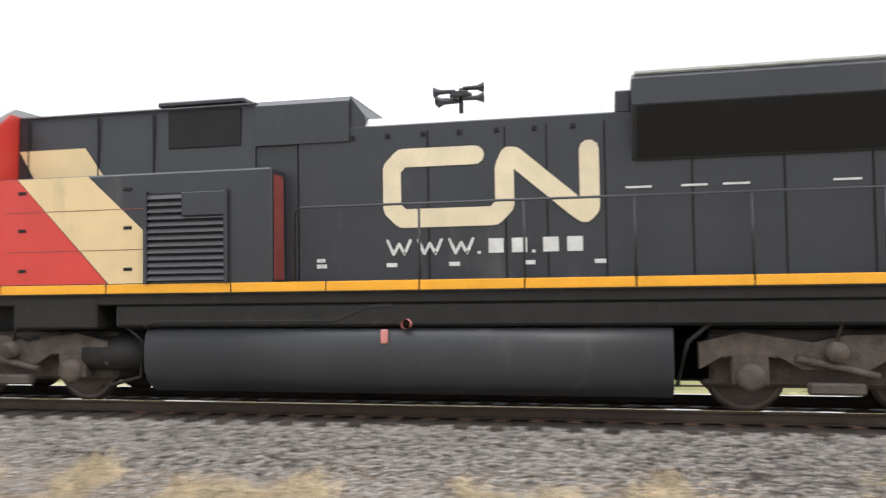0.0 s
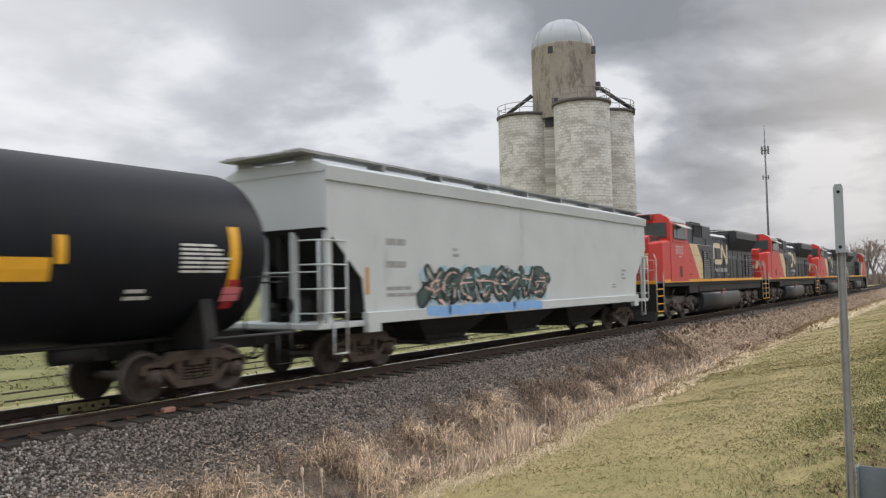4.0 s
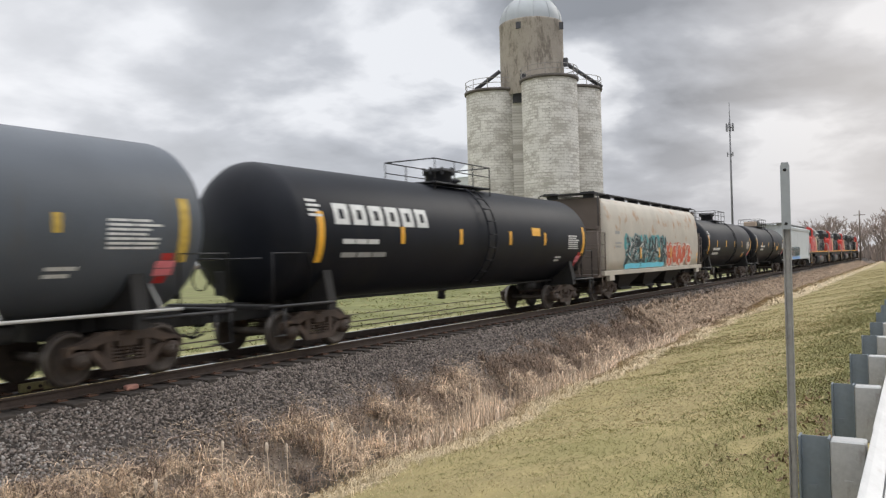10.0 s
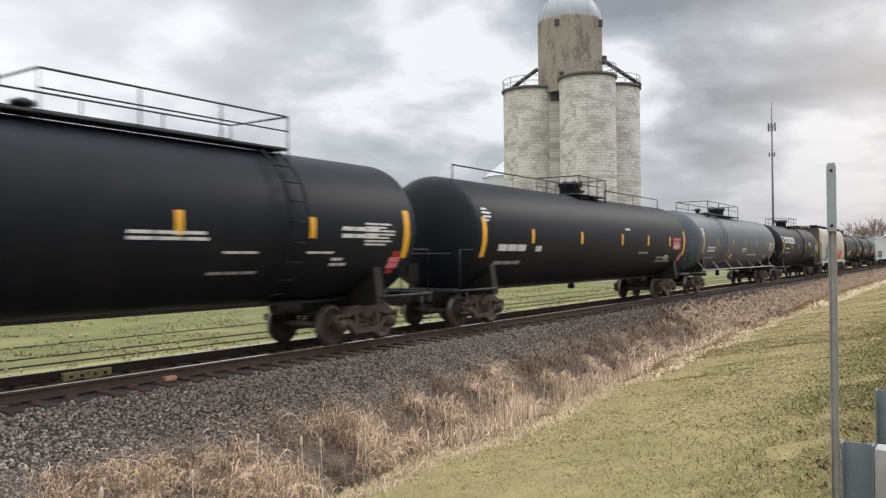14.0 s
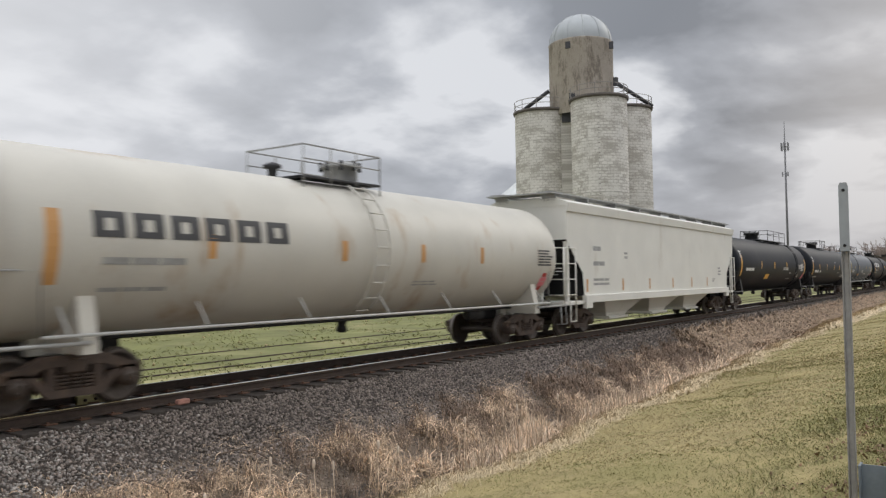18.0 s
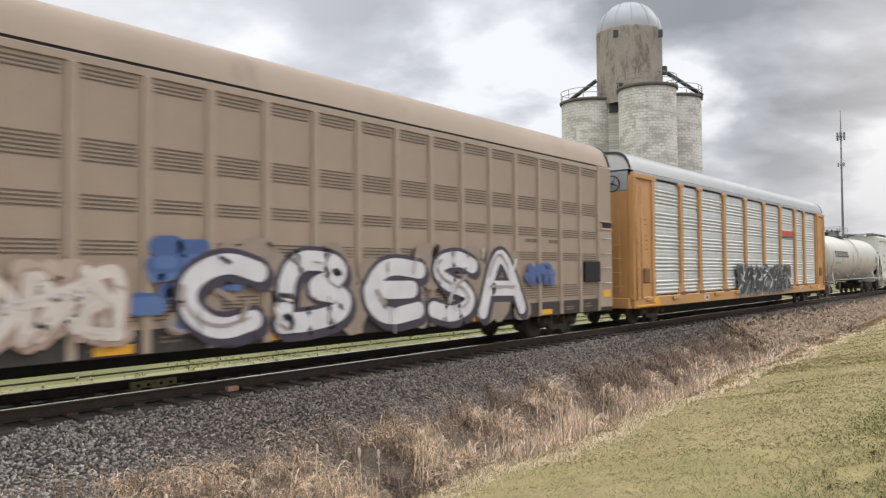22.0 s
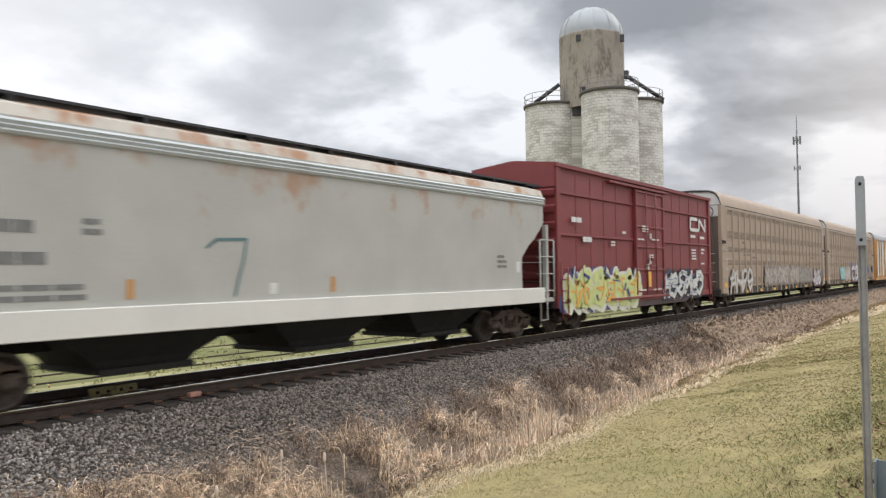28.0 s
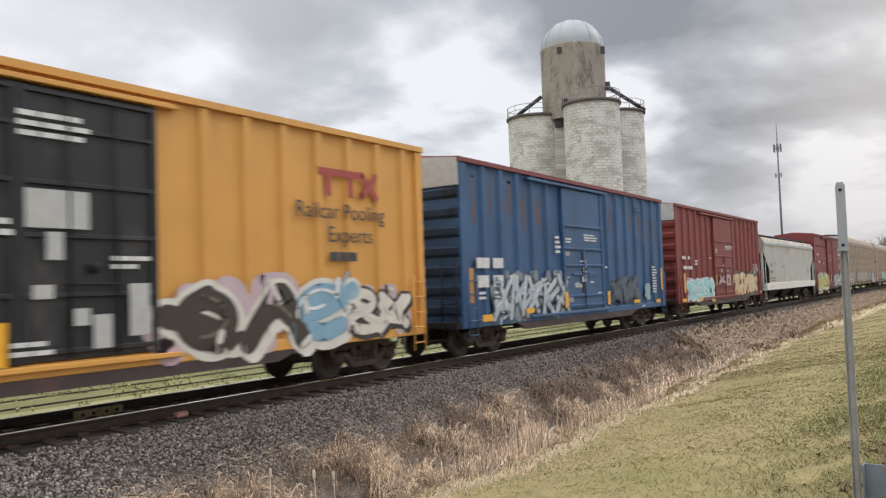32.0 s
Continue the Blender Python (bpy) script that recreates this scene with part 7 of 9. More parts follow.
def locomotive(u, label, number=None, turned=0):
    car = keyed(thing("locomotive", label, "locomotive", "engines of the freight train"), u, turned)
    # frame, deck and yellow edge
    me = Mesh()
    me.box(-10.9, 10.9, -0.6, 0.6, 1.1, 1.74, 0.03)
    me.box(-10.05, 10.05, -1.42, 1.42, 1.56, 1.76, 0.02)
    for s in (-1, 1):
        y0, y1 = sorted((s * 1.1, s * 1.40))
        me.box(-4.4, 9.9, y0, y1, 1.22, 1.56, 0.04)
    part("frame", me, M["gear_dark"], car)
    me = Mesh()
    me.box(-11.2, 11.2, -1.46, 1.46, 1.72, 1.80, 0.01)
    part("deck", me, M["loco_grey"], car)
    edges = [-10.05, -6.4, -4.5, -2.4, -0.9, 0.5, 2.0, 3.5, 5.0, 6.6, 8.2, 10.05]
    for s in (-1, 1):
        for a, b in zip(edges, edges[1:]):
            me = Mesh()
            y0, y1 = sorted((s * 1.45, s * 1.485))
            me.box(a + 0.012, b - 0.012, y0, y1, 1.745, 1.885, 0.006)
            part("sill_stripe", me, M["sill_yellow"], car)
    me = Mesh()
    side = rounded([(1.08, 1.21), (1.40, 1.20), (1.47, 0.86), (1.42, 0.42), (1.12, 0.22)])
    prof = side + [(-y, z) for y, z in side[::-1]]
    me.prism(prof, -3.86, 3.96, "x", smooth=True)
    me.lathe([(-3.88, 0.001), (-3.88, 0.30), (-3.86, 0.31)], "x", 16, (0, -1.0, 0.72))
    tank = part("fuel_tank", me, M["loco_grey"], car)
    me = Mesh()
    me.lathe([(-1.52, 0.07), (-1.40, 0.07)], "y", 12, (0.3, 0, 1.26))
    part("filler_cap", me, spray((0.55, 0.22, 0.2)), tank)
    me = Mesh()
    me.box(-0.08, 0.02, -1.48, -1.40, 0.98, 1.18, 0.01)
    part("cutoff_box", me, spray((0.55, 0.22, 0.2)), tank)
    for path, rad in (([(-3.9, -1.36, 1.24), (-3.7, -1.36, 1.30), (-0.8, -1.36, 1.30), (-0.3, -1.36, 1.50), (0.1, -1.36, 1.52)], 0.05),
                      ([(-4.35, -1.3, 1.3), (-3.95, -1.35, 1.0), (-4.0, -1.3, 0.45), (-4.6, -1.25, 0.3)], 0.03),
                      ([(4.0, -1.3, 0.4), (4.15, -1.35, 1.0), (4.7, -1.3, 1.45), (5.6, -1.3, 1.5)], 0.03)):
        me = Mesh()
        me.tube(path, rad, 8)
        part("pipe", me, M["gear_dark"], car)
    # hoods
    me = Mesh()
    me.box(-6.45, -1.74, -1.47, 1.47, 1.80, 3.60, 0.03)
    part("electrical_cabinet", me, M["loco_grey"], car)
    me = Mesh()
    me.prism([(-1.04, 3.58), (1.04, 3.58), (1.0, 4.70), (-1.0, 4.70)], -6.45, -2.2, "x")
    me.box(-2.25, -1.5, -1.0, 1.0, 1.8, 4.2, 0.02)
    part("electrical_hood", me, M["loco_grey"], car)
    me = Mesh()
    me.prism([(-1.05, 4.0), (1.05, 4.0), (1.05, 4.62), (0.9, 4.72), (-0.9, 4.72), (-1.05, 4.62)], -2.20, -0.66, "x")
    me.prism([(-0.66, 4.0), (-0.66, 4.70), (-0.42, 4.38), (-0.42, 4.0)], -1.0, 1.0, "y")
    part("exhaust_housing", me, M["loco_grey"], car)
    me = Mesh()
    me.box(-1.5, 9.45, -1.02, 1.02, 1.80, 4.22, 0.02)
    me.prism([(-1.02, 4.2), (1.02, 4.2), (0.85, 4.36), (-0.85, 4.36)], -0.85, 3.1, "x", slot=1)
    part("engine_hood", me, [M["loco_grey"], M["pale_steel"]], car)
    me = Mesh()
    for x in (0.55, 1.7, 2.3, 3.12, 4.3, 5.5, 6.6):
        me.box(x - 0.012, x + 0.012, -1.034, -1.02, 1.85, 4.1)
    for x in np.arange(-1.2, 3.1, 0.55):
        me.box(x, x + 0.07, -1.05, -1.01, 4.02, 4.08)
    tagged(part("door_seam", me, M["interior"], car), kind="stuff")
    me = Mesh()
    out = [(-1.04, 3.50), (-1.47, 4.21), (-1.47, 4.56), (-1.36, 4.64), (1.36, 4.64), (1.47, 4.56), (1.47, 4.21), (1.04, 3.50)]
    rows = [[(x, y * k, 4.64 - (4.64 - z) * j) for y, z in out] for x, k, j in ((3.50, 0.985, 0.99), (3.53, 1.0, 1.0), (8.9, 1.0, 1.0), (9.42, 0.9, 0.95))]
    me.sweep(rows)
    for r in (rows[0], rows[-1]):
        me.add(r, [tuple(range(len(r)))])
    rad = part("radiator_housing", me, M["loco_grey"], car)
    for s in (-1, 1):
        me = Mesh()
        me.prism([(s * 1.055, 3.54), (s * 1.455, 4.20), (s * 1.475, 4.19), (s * 1.075, 3.53)], 3.56, 8.8, "x")
        part("radiator_intake", me, M["interior"], rad)
    me = Mesh()
    me.box(3.54, 9.3, -1.40, 1.40, 4.63, 4.70, 0.02)
    part("radiator_roof", me, M["pale_steel"], rad)
    me = Mesh()
    me.box(3.28, 3.5, -1.02, 1.02, 4.2, 4.52, 0.02)
    part("duct_box", me, M["loco_grey"], rad)
    me = Mesh()
    for x in (4.2, 5.6, 7.0):
        me.lathe([(4.69, 0.62), (4.76, 0.62), (4.76, 0.5), (4.73, 0.001)], "z", 24, (x, 0, 0))
    part("radiator_fan", me, M["loco_grey"], rad)
    louvres(car, -3.80, -2.46, 1.92, 3.27, -1.475, 13)
    me = Mesh()
    me.box(-3.18, -2.46, -1.535, -1.47, 2.91, 3.27, 0.01)
    part("cover_plate", me, M["loco_grey"], car)
    louvres(car, 7.45, 8.05, 2.05, 3.30, -1.03, 14)
    louvres(car, 8.25, 9.3, 2.05, 3.30, -1.03, 9)
    me = Mesh()
    me.box(-3.69, -2.44, -1.045, -0.9, 4.03, 4.64, 0.01)
    part("air_intake", me, M["interior"], car)
    me = Mesh()
    me.box(-3.9, -2.4, -1.0, 1.0, 4.72, 4.80, 0.02)
    me.tube([(-6.4, -1.06, 4.66), (-2.2, -1.06, 4.66)], 0.02, 6)
    part("roof_hatch", me, M["loco_grey"], car)
    # colour fields on the hood side
    for s in (-1, 1):
        me = Mesh()
        y, y2 = s * 1.476, s * 1.046
        panel(me, [(-6.44, 1.90), (-4.48, 1.90), (-6.10, 3.585), (-6.44, 3.585)], y)
        part("red_field", me, M["loco_red"], car)
        me = Mesh()
        panel(me, [(-4.46, 1.90), (-3.83, 1.90), (-3.83, 2.69), (-4.82, 3.585), (-6.09, 3.585)], y)
        panel(me, [(-6.13, 3.63), (-4.83, 3.63), (-5.18, 4.12), (-6.42, 4.12)], y2)
        part("beige_stripe", me, M["loco_beige"], car)
    me = Mesh()
    me.box(-1.735, -1.725, -1.40, -1.06, 1.92, 3.5)
    part("red_corner", me, M["dull_red"], car)
    worm_mark(car, -0.14, 2.66, 3.18, 1.18, -1.036, spray((0.70, 0.60, 0.42)))
    me = Mesh()
    flat = lambda a, b: -1.035
    x = -0.08
    for kind in "zzz.oo.oo":
        if kind == "z":
            stroke(me, [(x, 2.47), (x + 0.09, 2.27), (x + 0.175, 2.42), (x + 0.26, 2.27), (x + 0.35, 2.47)], 0.045, flat, 0.0, 0)
            x += 0.47
        elif kind == ".":
            stroke(me, [(x - 0.03, 2.27), (x - 0.025, 2.27)], 0.05, flat, 0.0, 0)
            x += 0.11
        else:
            panel(me, [(x, 2.26), (x + 0.22, 2.26), (x + 0.22, 2.47), (x, 2.47)], -1.035)
            x += 0.34
    tagged(part("web_address", me, M["white_mark"], car), kind="stuff")
    me = Mesh()
    for k, x in enumerate((-1.2, -0.1, 0.85, 1.95, 2.95)):
        panel(me, [(x, 2.08), (x + 0.16, 2.08), (x + 0.16, 2.14), (x, 2.14)], -1.036)
    for x in (3.4, 4.15, 4.7, 6.1):
        panel(me, [(x, 3.12), (x + 0.35, 3.12), (x + 0.35, 3.15), (x, 3.15)], -1.036)
    bars(me, -1.2, 2.15, 0.2, 0.1, 1, 4, lambda a, b: -1.036)
    tagged(part("data_plate", me, M["white_mark"], car), kind="stuff")
    # cab and nose
    me = Mesh()
    cab = [(-1.50, 1.80), (-1.50, 4.42), (-1.18, 4.72), (1.18, 4.72), (1.50, 4.42), (1.50, 1.80)]
    me.prism(cab, -8.88, -6.47, "x")
    part("cab", me, M["loco_red"], car)
    me = Mesh()
    me.prism([(-1.47, 4.50), (-1.42, 4.62), (-1.05, 4.84), (1.05, 4.84), (1.42, 4.62), (1.47, 4.50), (1.1, 4.60), (-1.1, 4.60)], -8.86, -6.5, "x")
    part("cab_roof", me, M["rack_roof"], car)
    me = Mesh()
    me.prism([(-1.50, 1.80), (-1.50, 4.44), (-1.40, 4.66), (-1.04, 4.87), (1.04, 4.87), (1.40, 4.66), (1.50, 4.44), (1.50, 1.80)], -9.10, -8.87, "x")
    part("cab_front", me, M["loco_red"], car)
    me = Mesh()
    rows = [[(x, -w, 1.80), (x, -w, h - 0.08), (x, -w + 0.1, h), (x, w - 0.1, h), (x, w, h - 0.08), (x, w, 1.80)] for x, w, h in ((-9.0, 1.48, 3.66), (-10.15, 1.46, 3.58), (-10.6, 1.0, 3.50))]
    me.sweep(rows)
    me.add(rows[-1], [tuple(range(6))])
    nose = part("nose", me, M["loco_red"], car)
    me = Mesh()
    me.prism([(-9.11, 3.4), (-9.11, 3.80), (-10.55, 3.84), (-10.66, 3.74), (-10.66, 3.4)], -1.0, 1.0, "y")
    part("nose_top", me, M["loco_red"], nose)
    for s in (-1, 1):
        me = Mesh()
        me.prism([(-9.2, 3.56), (-9.2, 3.76), (-10.4, 3.80), (-10.4, 3.52)], min(s * 1.0, s * 1.02), max(s * 1.0, s * 1.02), "y")
        part("anti_glare_panel", me, M["dark_mark"], nose)
    me = Mesh()
    for pts in ([(-0.12, 2.35), (-0.28, 2.98), (-0.78, 2.42), (-0.9, 3.05)],):
        for (a, b), (c, d) in zip(pts, pts[1:]):
            me.add([(-10.615, a - 0.08, b), (-10.615, a + 0.08, b), (-10.615, c + 0.08, d), (-10.615, c - 0.08, d)], [(0, 1, 2, 3)])
    part("nose_mark", me, M["loco_beige"], nose)
    for s in (-1, 1):
        for a, b, z0, z1 in ((-8.65, -8.30, 3.76, 4.36), (-8.20, -7.18, 3.76, 4.30), (-7.10, -6.72, 3.76, 4.36)):
            me = Mesh()
            y0, y1 = sorted((s * 1.49, s * 1.53))
            me.box(a - 0.05, b + 0.05, y0, y1, z0 - 0.05, z1 + 0.04, 0.01)
            w = part("cab_window", me, M["dark_mark"], car)
            me = Mesh()
            y0, y1 = sorted((s * 1.50, s * 1.537))
            if b - a > 0.6:
                me.box(a, (a + b) / 2 - 0.02, y0, y1, z0, z1)
                me.box((a + b) / 2 + 0.02, b, y0, y1, z0, z1)
            else:
                me.box(a, b, y0, y1, z0, z1)
            part("glass", me, M["loco_glass"], w)
        me = Mesh()
        me.prism([(s * 1.50, 4.44), (s * 1.90, 4.24), (s * 1.90, 4.21), (s * 1.50, 4.40)], -8.45, -7.05, "x")
        part("sunshade", me, M["pale_steel"], car)
        me = Mesh()
        me.box(-8.8, -6.55, min(s * 1.49, s * 1.54), max(s * 1.49, s * 1.54), 3.58, 3.64, 0.01)
        part("drip_rail", me, M["loco_red"], car)
        louv = Mesh()
        for k in range(9):
            z = 2.0 + 0.055 * k
            louv.box(-7.86, -7.44, min(s * 1.49, s * 1.512), max(s * 1.49, s * 1.512), z, z + 0.028)
        part("cab_vent", louv, M["interior"], car)
        me = Mesh()
        me.box(-9.135, -9.10, min(s * 0.06, s * 1.34), max(s * 0.06, s * 1.34), 3.76, 4.46, 0.02)
        screen = part("windscreen", me, M["dark_mark"], car)
        me = Mesh()
        me.box(-9.145, -9.12, min(s * 0.13, s * 1.27), max(s * 0.13, s * 1.27), 3.83, 4.39, 0.01)
        part("glass", me, M["loco_glass"], screen)
    me = Mesh()
    me.box(-9.30, -8.95, -0.72, 0.72, 4.56, 4.86, 0.03)
    box = part("headlight_box", me, M["dull_red"], car)
    me = Mesh()
    me.box(-9.315, -9.295, -0.66, -0.06, 4.60, 4.82)
    part("number_board", me, M["interior"], box)
    me = Mesh()
    for y in (0.16, 0.40):
        me.lathe([(-9.33, 0.075), (-9.29, 0.085)], "x", 14, (0, y, 4.70))
        me.lathe([(-9.328, 0.001), (-9.328, 0.075)], "x", 14, (0, y, 4.70))
    part("headlight", me, M["lamp_on"], box)
    if number:
        lettering(car, number, -8.38, 3.04, 0.57, M["white_mark"], -1.506, "road_number")
        me = Mesh()
        bars(me, -7.95, 2.9, 0.6, 0.07, 1, 3, lambda a, b: -1.505)
        tagged(part("data_plate", me, M["white_mark"], car), kind="stuff")
    # horn
    me = Mesh()
    me.tube([(0.88, 0, 4.34), (0.88, 0, 4.95)], 0.035, 6)
    me.tube([(0.70, 0, 4.84), (1.05, 0, 4.84)], 0.035, 6)
    me.box(0.74, 1.02, -0.16, 0.16, 4.80, 4.88, 0.01)
    for x, s, z, y in ((0.80, -1, 4.88, -0.12), (0.78, -1, 4.80, 0.12), (0.92, 1, 4.76, -0.1), (0.90, 1, 4.96, 0.05), (0.84, -1, 4.74, 0.0)):
        me.lathe([(x, 0.03), (x + s * 0.24, 0.04), (x + s * 0.34, 0.085)], "x", 12, (0, y, z))
    part("horn", me, M["black_steel"], car)
    # hand rails, steps, plough
    for s in (-1, 1):
        me = Mesh()
        me.tube([(-1.4, s * 1.42, 1.82), (-1.4, s * 1.42, 2.92), (-1.3, s * 1.42, 2.98), (9.9, s * 1.42, 2.98), (10.05, s * 1.42, 2.6)], 0.02, 6)
        part("hand_rail", me, M["loco_grey"], car)
        for x in (0.5, 2.0, 3.5, 5.0, 6.6, 8.2):
            me = Mesh()
            me.tube([(x, s * 1.42, 1.82), (x, s * 1.42, 2.98)], 0.018, 6)
            part("rail_post", me, M["loco_grey"], car)
        for e in (-1, 1):
            me = Mesh()
            for x in (10.2, 11.15):
                me.tube([(e * x, s * 1.47, 0.55), (e * x, s * 1.47, 2.0), (e * (x - 0.25), s * 1.40, 2.75), (e * (x - 0.55), s * 1.2, 3.0)], 0.025, 6)
            part("step_rail", me, M["pale_steel"], car)
            for z in (0.52, 0.85, 1.18, 1.48):
                me = Mesh()
                me.box(min(e * 10.25, e * 11.1), max(e * 10.25, e * 11.1), min(s * 1.15, s * 1.47), max(s * 1.15, s * 1.47), z - 0.02, z + 0.02, 0.005)
                st = part("step", me, M["gear_dark"], car)
                me = Mesh()
                y0, y1 = sorted((s * 1.13, s * 1.16))
                me.box(min(e * 10.25, e * 11.1), max(e * 10.25, e * 11.1), y0, y1, z - 0.10, z + 0.02)
                me.box(min(e * 10.27, e * 11.08), max(e * 10.27, e * 11.08), min(s * 1.47, s * 1.485), max(s * 1.47, s * 1.485), z - 0.02, z + 0.025)
                part("step_riser", me, M["sill_yellow"], st)
            me = Mesh()
            me.box(min(e * 10.12, e * 10.2), max(e * 10.12, e * 10.2), min(s * 1.0, s * 1.46), max(s * 1.0, s * 1.46), 0.48, 1.74)
            part("step_well", me, M["gear_dark"], car)
            me = Mesh()
            me.box(min(e * 11.14, e * 11.2), max(e * 11.14, e * 11.2), min(s * 1.0, s * 1.46), max(s * 1.0, s * 1.46), 0.48, 1.74)
            part("step_well", me, M["gear_dark"], car)
    for e in (-1, 1):
        me = Mesh()
        me.box(min(e * 11.2, e * 11.23), max(e * 11.2, e * 11.23), -1.46, 1.46, 1.70, 1.84, 0.005)
        part("end_stripe", me, M["sill_yellow"], car)
        for q in (-1, 1):
            me = Mesh()
            me.tube([(e * 11.16, q * 1.38, 1.80), (e * 11.16, q * 1.38, 2.72), (e * 11.16, q * 0.7, 2.72), (e * 11.16, q * 0.7, 1.80)], 0.02, 6)
            me.tube([(e * 11.16, q * 1.38, 2.3), (e * 11.16, q * 0.7, 2.3)], 0.016, 6)
            part("end_rail", me, M["pale_steel"], car)
        me = Mesh()
        rows = [[(e * (11.05 + d), y, z) for y in (-1.4, -0.7, 0, 0.7, 1.4)] for z, d in ((1.0, 0.05), (0.6, 0.12), (0.15, 0.35))]
        me.sweep(rows)
        me.sweep([[(p[0] - e * 0.05, p[1], p[2]) for p in r] for r in rows])
        part("plough", me, M["gear_dark"], car)
    loco_truck(car, -7.4)
    loco_truck(car, 7.05)
    me = Mesh()
    me.box(-6.2, -4.7, -1.44, 1.44, 1.20, 1.68, 0.03)
    part("battery_box", me, M["gear_dark"], car)
    for s in (-1, 1):
        me = Mesh()
        me.lathe([(-5.1, 0.001), (-5.1, 0.27), (-3.95, 0.27), (-3.95, 0.001)], "x", 16, (0, s * 0.98, 0.78))
        part("air_reservoir", me, M["gear_dark"], car)
        me = Mesh()
        me.box(3.98, 4.5, -0.9, 0.9, 0.42, 1.25, 0.04)
        part("sump_box", me, M["gear_dark"], car)
        for x in (-6.0, -4.12):
            for z in (3.36, 2.76, 2.12):
                me = Mesh()
                me.box(x - 0.07, x + 0.07, min(s * 1.47, s * 1.492), max(s * 1.47, s * 1.492), z - 0.025, z + 0.025, 0.005)
                part("door_latch", me, M["interior"], car)
        for z in (3.05, 2.42):
            me = Mesh()
            me.box(-6.3, -3.85, min(s * 1.47, s * 1.479), max(s * 1.47, s * 1.479), z - 0.006, z + 0.006)
            part("door_joint", me, M["dull_red"], car)
        for x in (-6.25, -4.95, -3.95):
            me = Mesh()
            me.box(x - 0.012, x + 0.012, min(s * 1.03, s * 1.052), max(s * 1.03, s * 1.052), 3.62, 4.6)
            part("upper_joint", me, M["interior"], car)
    add_couplers(car, 11.2)
    return car


locomotive(-3.15, "dark grey and orange-red diesel locomotive with beige stripe", "8015")
locomotive(19.25, "orange-red nosed diesel locomotive coupled behind another")
locomotive(41.6, "orange-red nosed diesel locomotive in mid-consist")
locomotive(64.0, "leading orange-red diesel locomotive facing forwards", turned=180)
# ---- track ----
def build_track():
    steel = material("rail_web_rust", (0.055, 0.038, 0.030), 0.8, 0.2, vary=0.3, scale=6, bump=0.003)
    shine = material("polished_rail_head", (0.86, 0.86, 0.86), 0.14, 1.0, vary=0.08, scale=8, bump=0.0)
    wood = material("weathered_tie_wood", (0.050, 0.040, 0.033), 0.9, vary=0.35, scale=4, grain=30, bump=0.01, stretch=(3, 1, 3), objvar=0.3, stain=(0.12, 0.085, 0.06), stain_at=0.56)
    plate = material("rusty_tie_plate", (0.13, 0.07, 0.045), 0.85, 0.2, vary=0.3, scale=10, bump=0.002)
    tr = thing("railway_track", "single railway track with polished rails on wooden ties", "railway track", kind="structure")
    for y in (TRACK_Y - 0.755, TRACK_Y + 0.755):
        me = Mesh()
        prof = [(-0.07, -0.17), (-0.07, -0.158), (-0.012, -0.14), (-0.009, -0.05), (-0.034, -0.04), (-0.034, -0.004), (-0.026, 0.0), (0.026, 0.0), (0.034, -0.004), (0.034, -0.04), (0.009, -0.05), (0.012, -0.14), (0.07, -0.158), (0.07, -0.17)]
        me.prism([(y + a, b) for a, b in prof], -150, 420, "x")
        me.box(-150, 420, y - 0.033, y + 0.033, -0.003, 0.0025, slot=1)
        part("rail", me, [steel, shine], tr)
    me = Mesh()
    me.box(-0.115, 0.115, -1.3, 1.3, -0.36, -0.185, 0.012)
    tie = me.data("tie", [wood])
    far = Mesh()
    rng = random.Random(5)
    for k in range(-40, 640):
        x = 0.53 * k
        if -14 <= k < 110:
            t = part("tie", tie, None, tr, at=(x + rng.uniform(-0.02, 0.02), TRACK_Y + rng.uniform(-0.04, 0.04), rng.uniform(-0.01, 0.006)))
            t.rotation_euler = (0, 0, rng.uniform(-0.015, 0.015))
        elif x < 200:
            far.box(x - 0.11, x + 0.11, TRACK_Y - 1.3, TRACK_Y + 1.3, -0.36, -0.187)
    tagged(part("far_ties", far, wood, tr), kind="stuff")
    me = Mesh()
    for k in range(-14, 110):
        x = 0.53 * k
        for y in (TRACK_Y - 0.755, TRACK_Y + 0.755):
            me.box(x - 0.09, x + 0.09, y - 0.17, y + 0.17, -0.186, -0.168)
            for d in (-0.1, 0.1):
                me.box(x - 0.05, x - 0.02, y + d - 0.02, y + d + 0.02, -0.17, -0.145)
    tagged(part("tie_plates", me, plate, tr), kind="stuff")
    # an old siding half lost in the grass
    sd = thing("old_siding", "two overgrown rusty rails in the grass", "railway siding", kind="structure")
    for y in (18.6, 20.1, 22.9):
        me = Mesh()
        me.box(-60, 160, y - 0.03, y + 0.03, -0.72, -0.575, 0.01)
        part("rail", me, steel, sd)
    yel = material("worn_yellow_joint_bar", (0.36, 0.31, 0.15), 0.8, vary=0.25, scale=6, bump=0.006, stain=(0.14, 0.10, 0.06), stain_at=0.54, stain_scale=6)
    me = Mesh()
    me.box(7.66, 8.59, 12.985, 13.075, -0.20, -0.045, 0.012)
    bar = tagged(part("joint_bar", me, yel), "worn yellow joint bar bolted to the rail", "joint bar")
    for x in (7.8, 8.0, 8.25, 8.45):
        me = Mesh()
        me.lathe([(12.985, 0.028), (12.955, 0.028), (12.955, 0.001)], "y", 8, (x, 0, -0.12))
        part("bolt", me, steel, bar)
    me = Mesh()
    me.box(8.54, 8.78, 11.38, 11.50, -0.19, -0.10, 0.02)
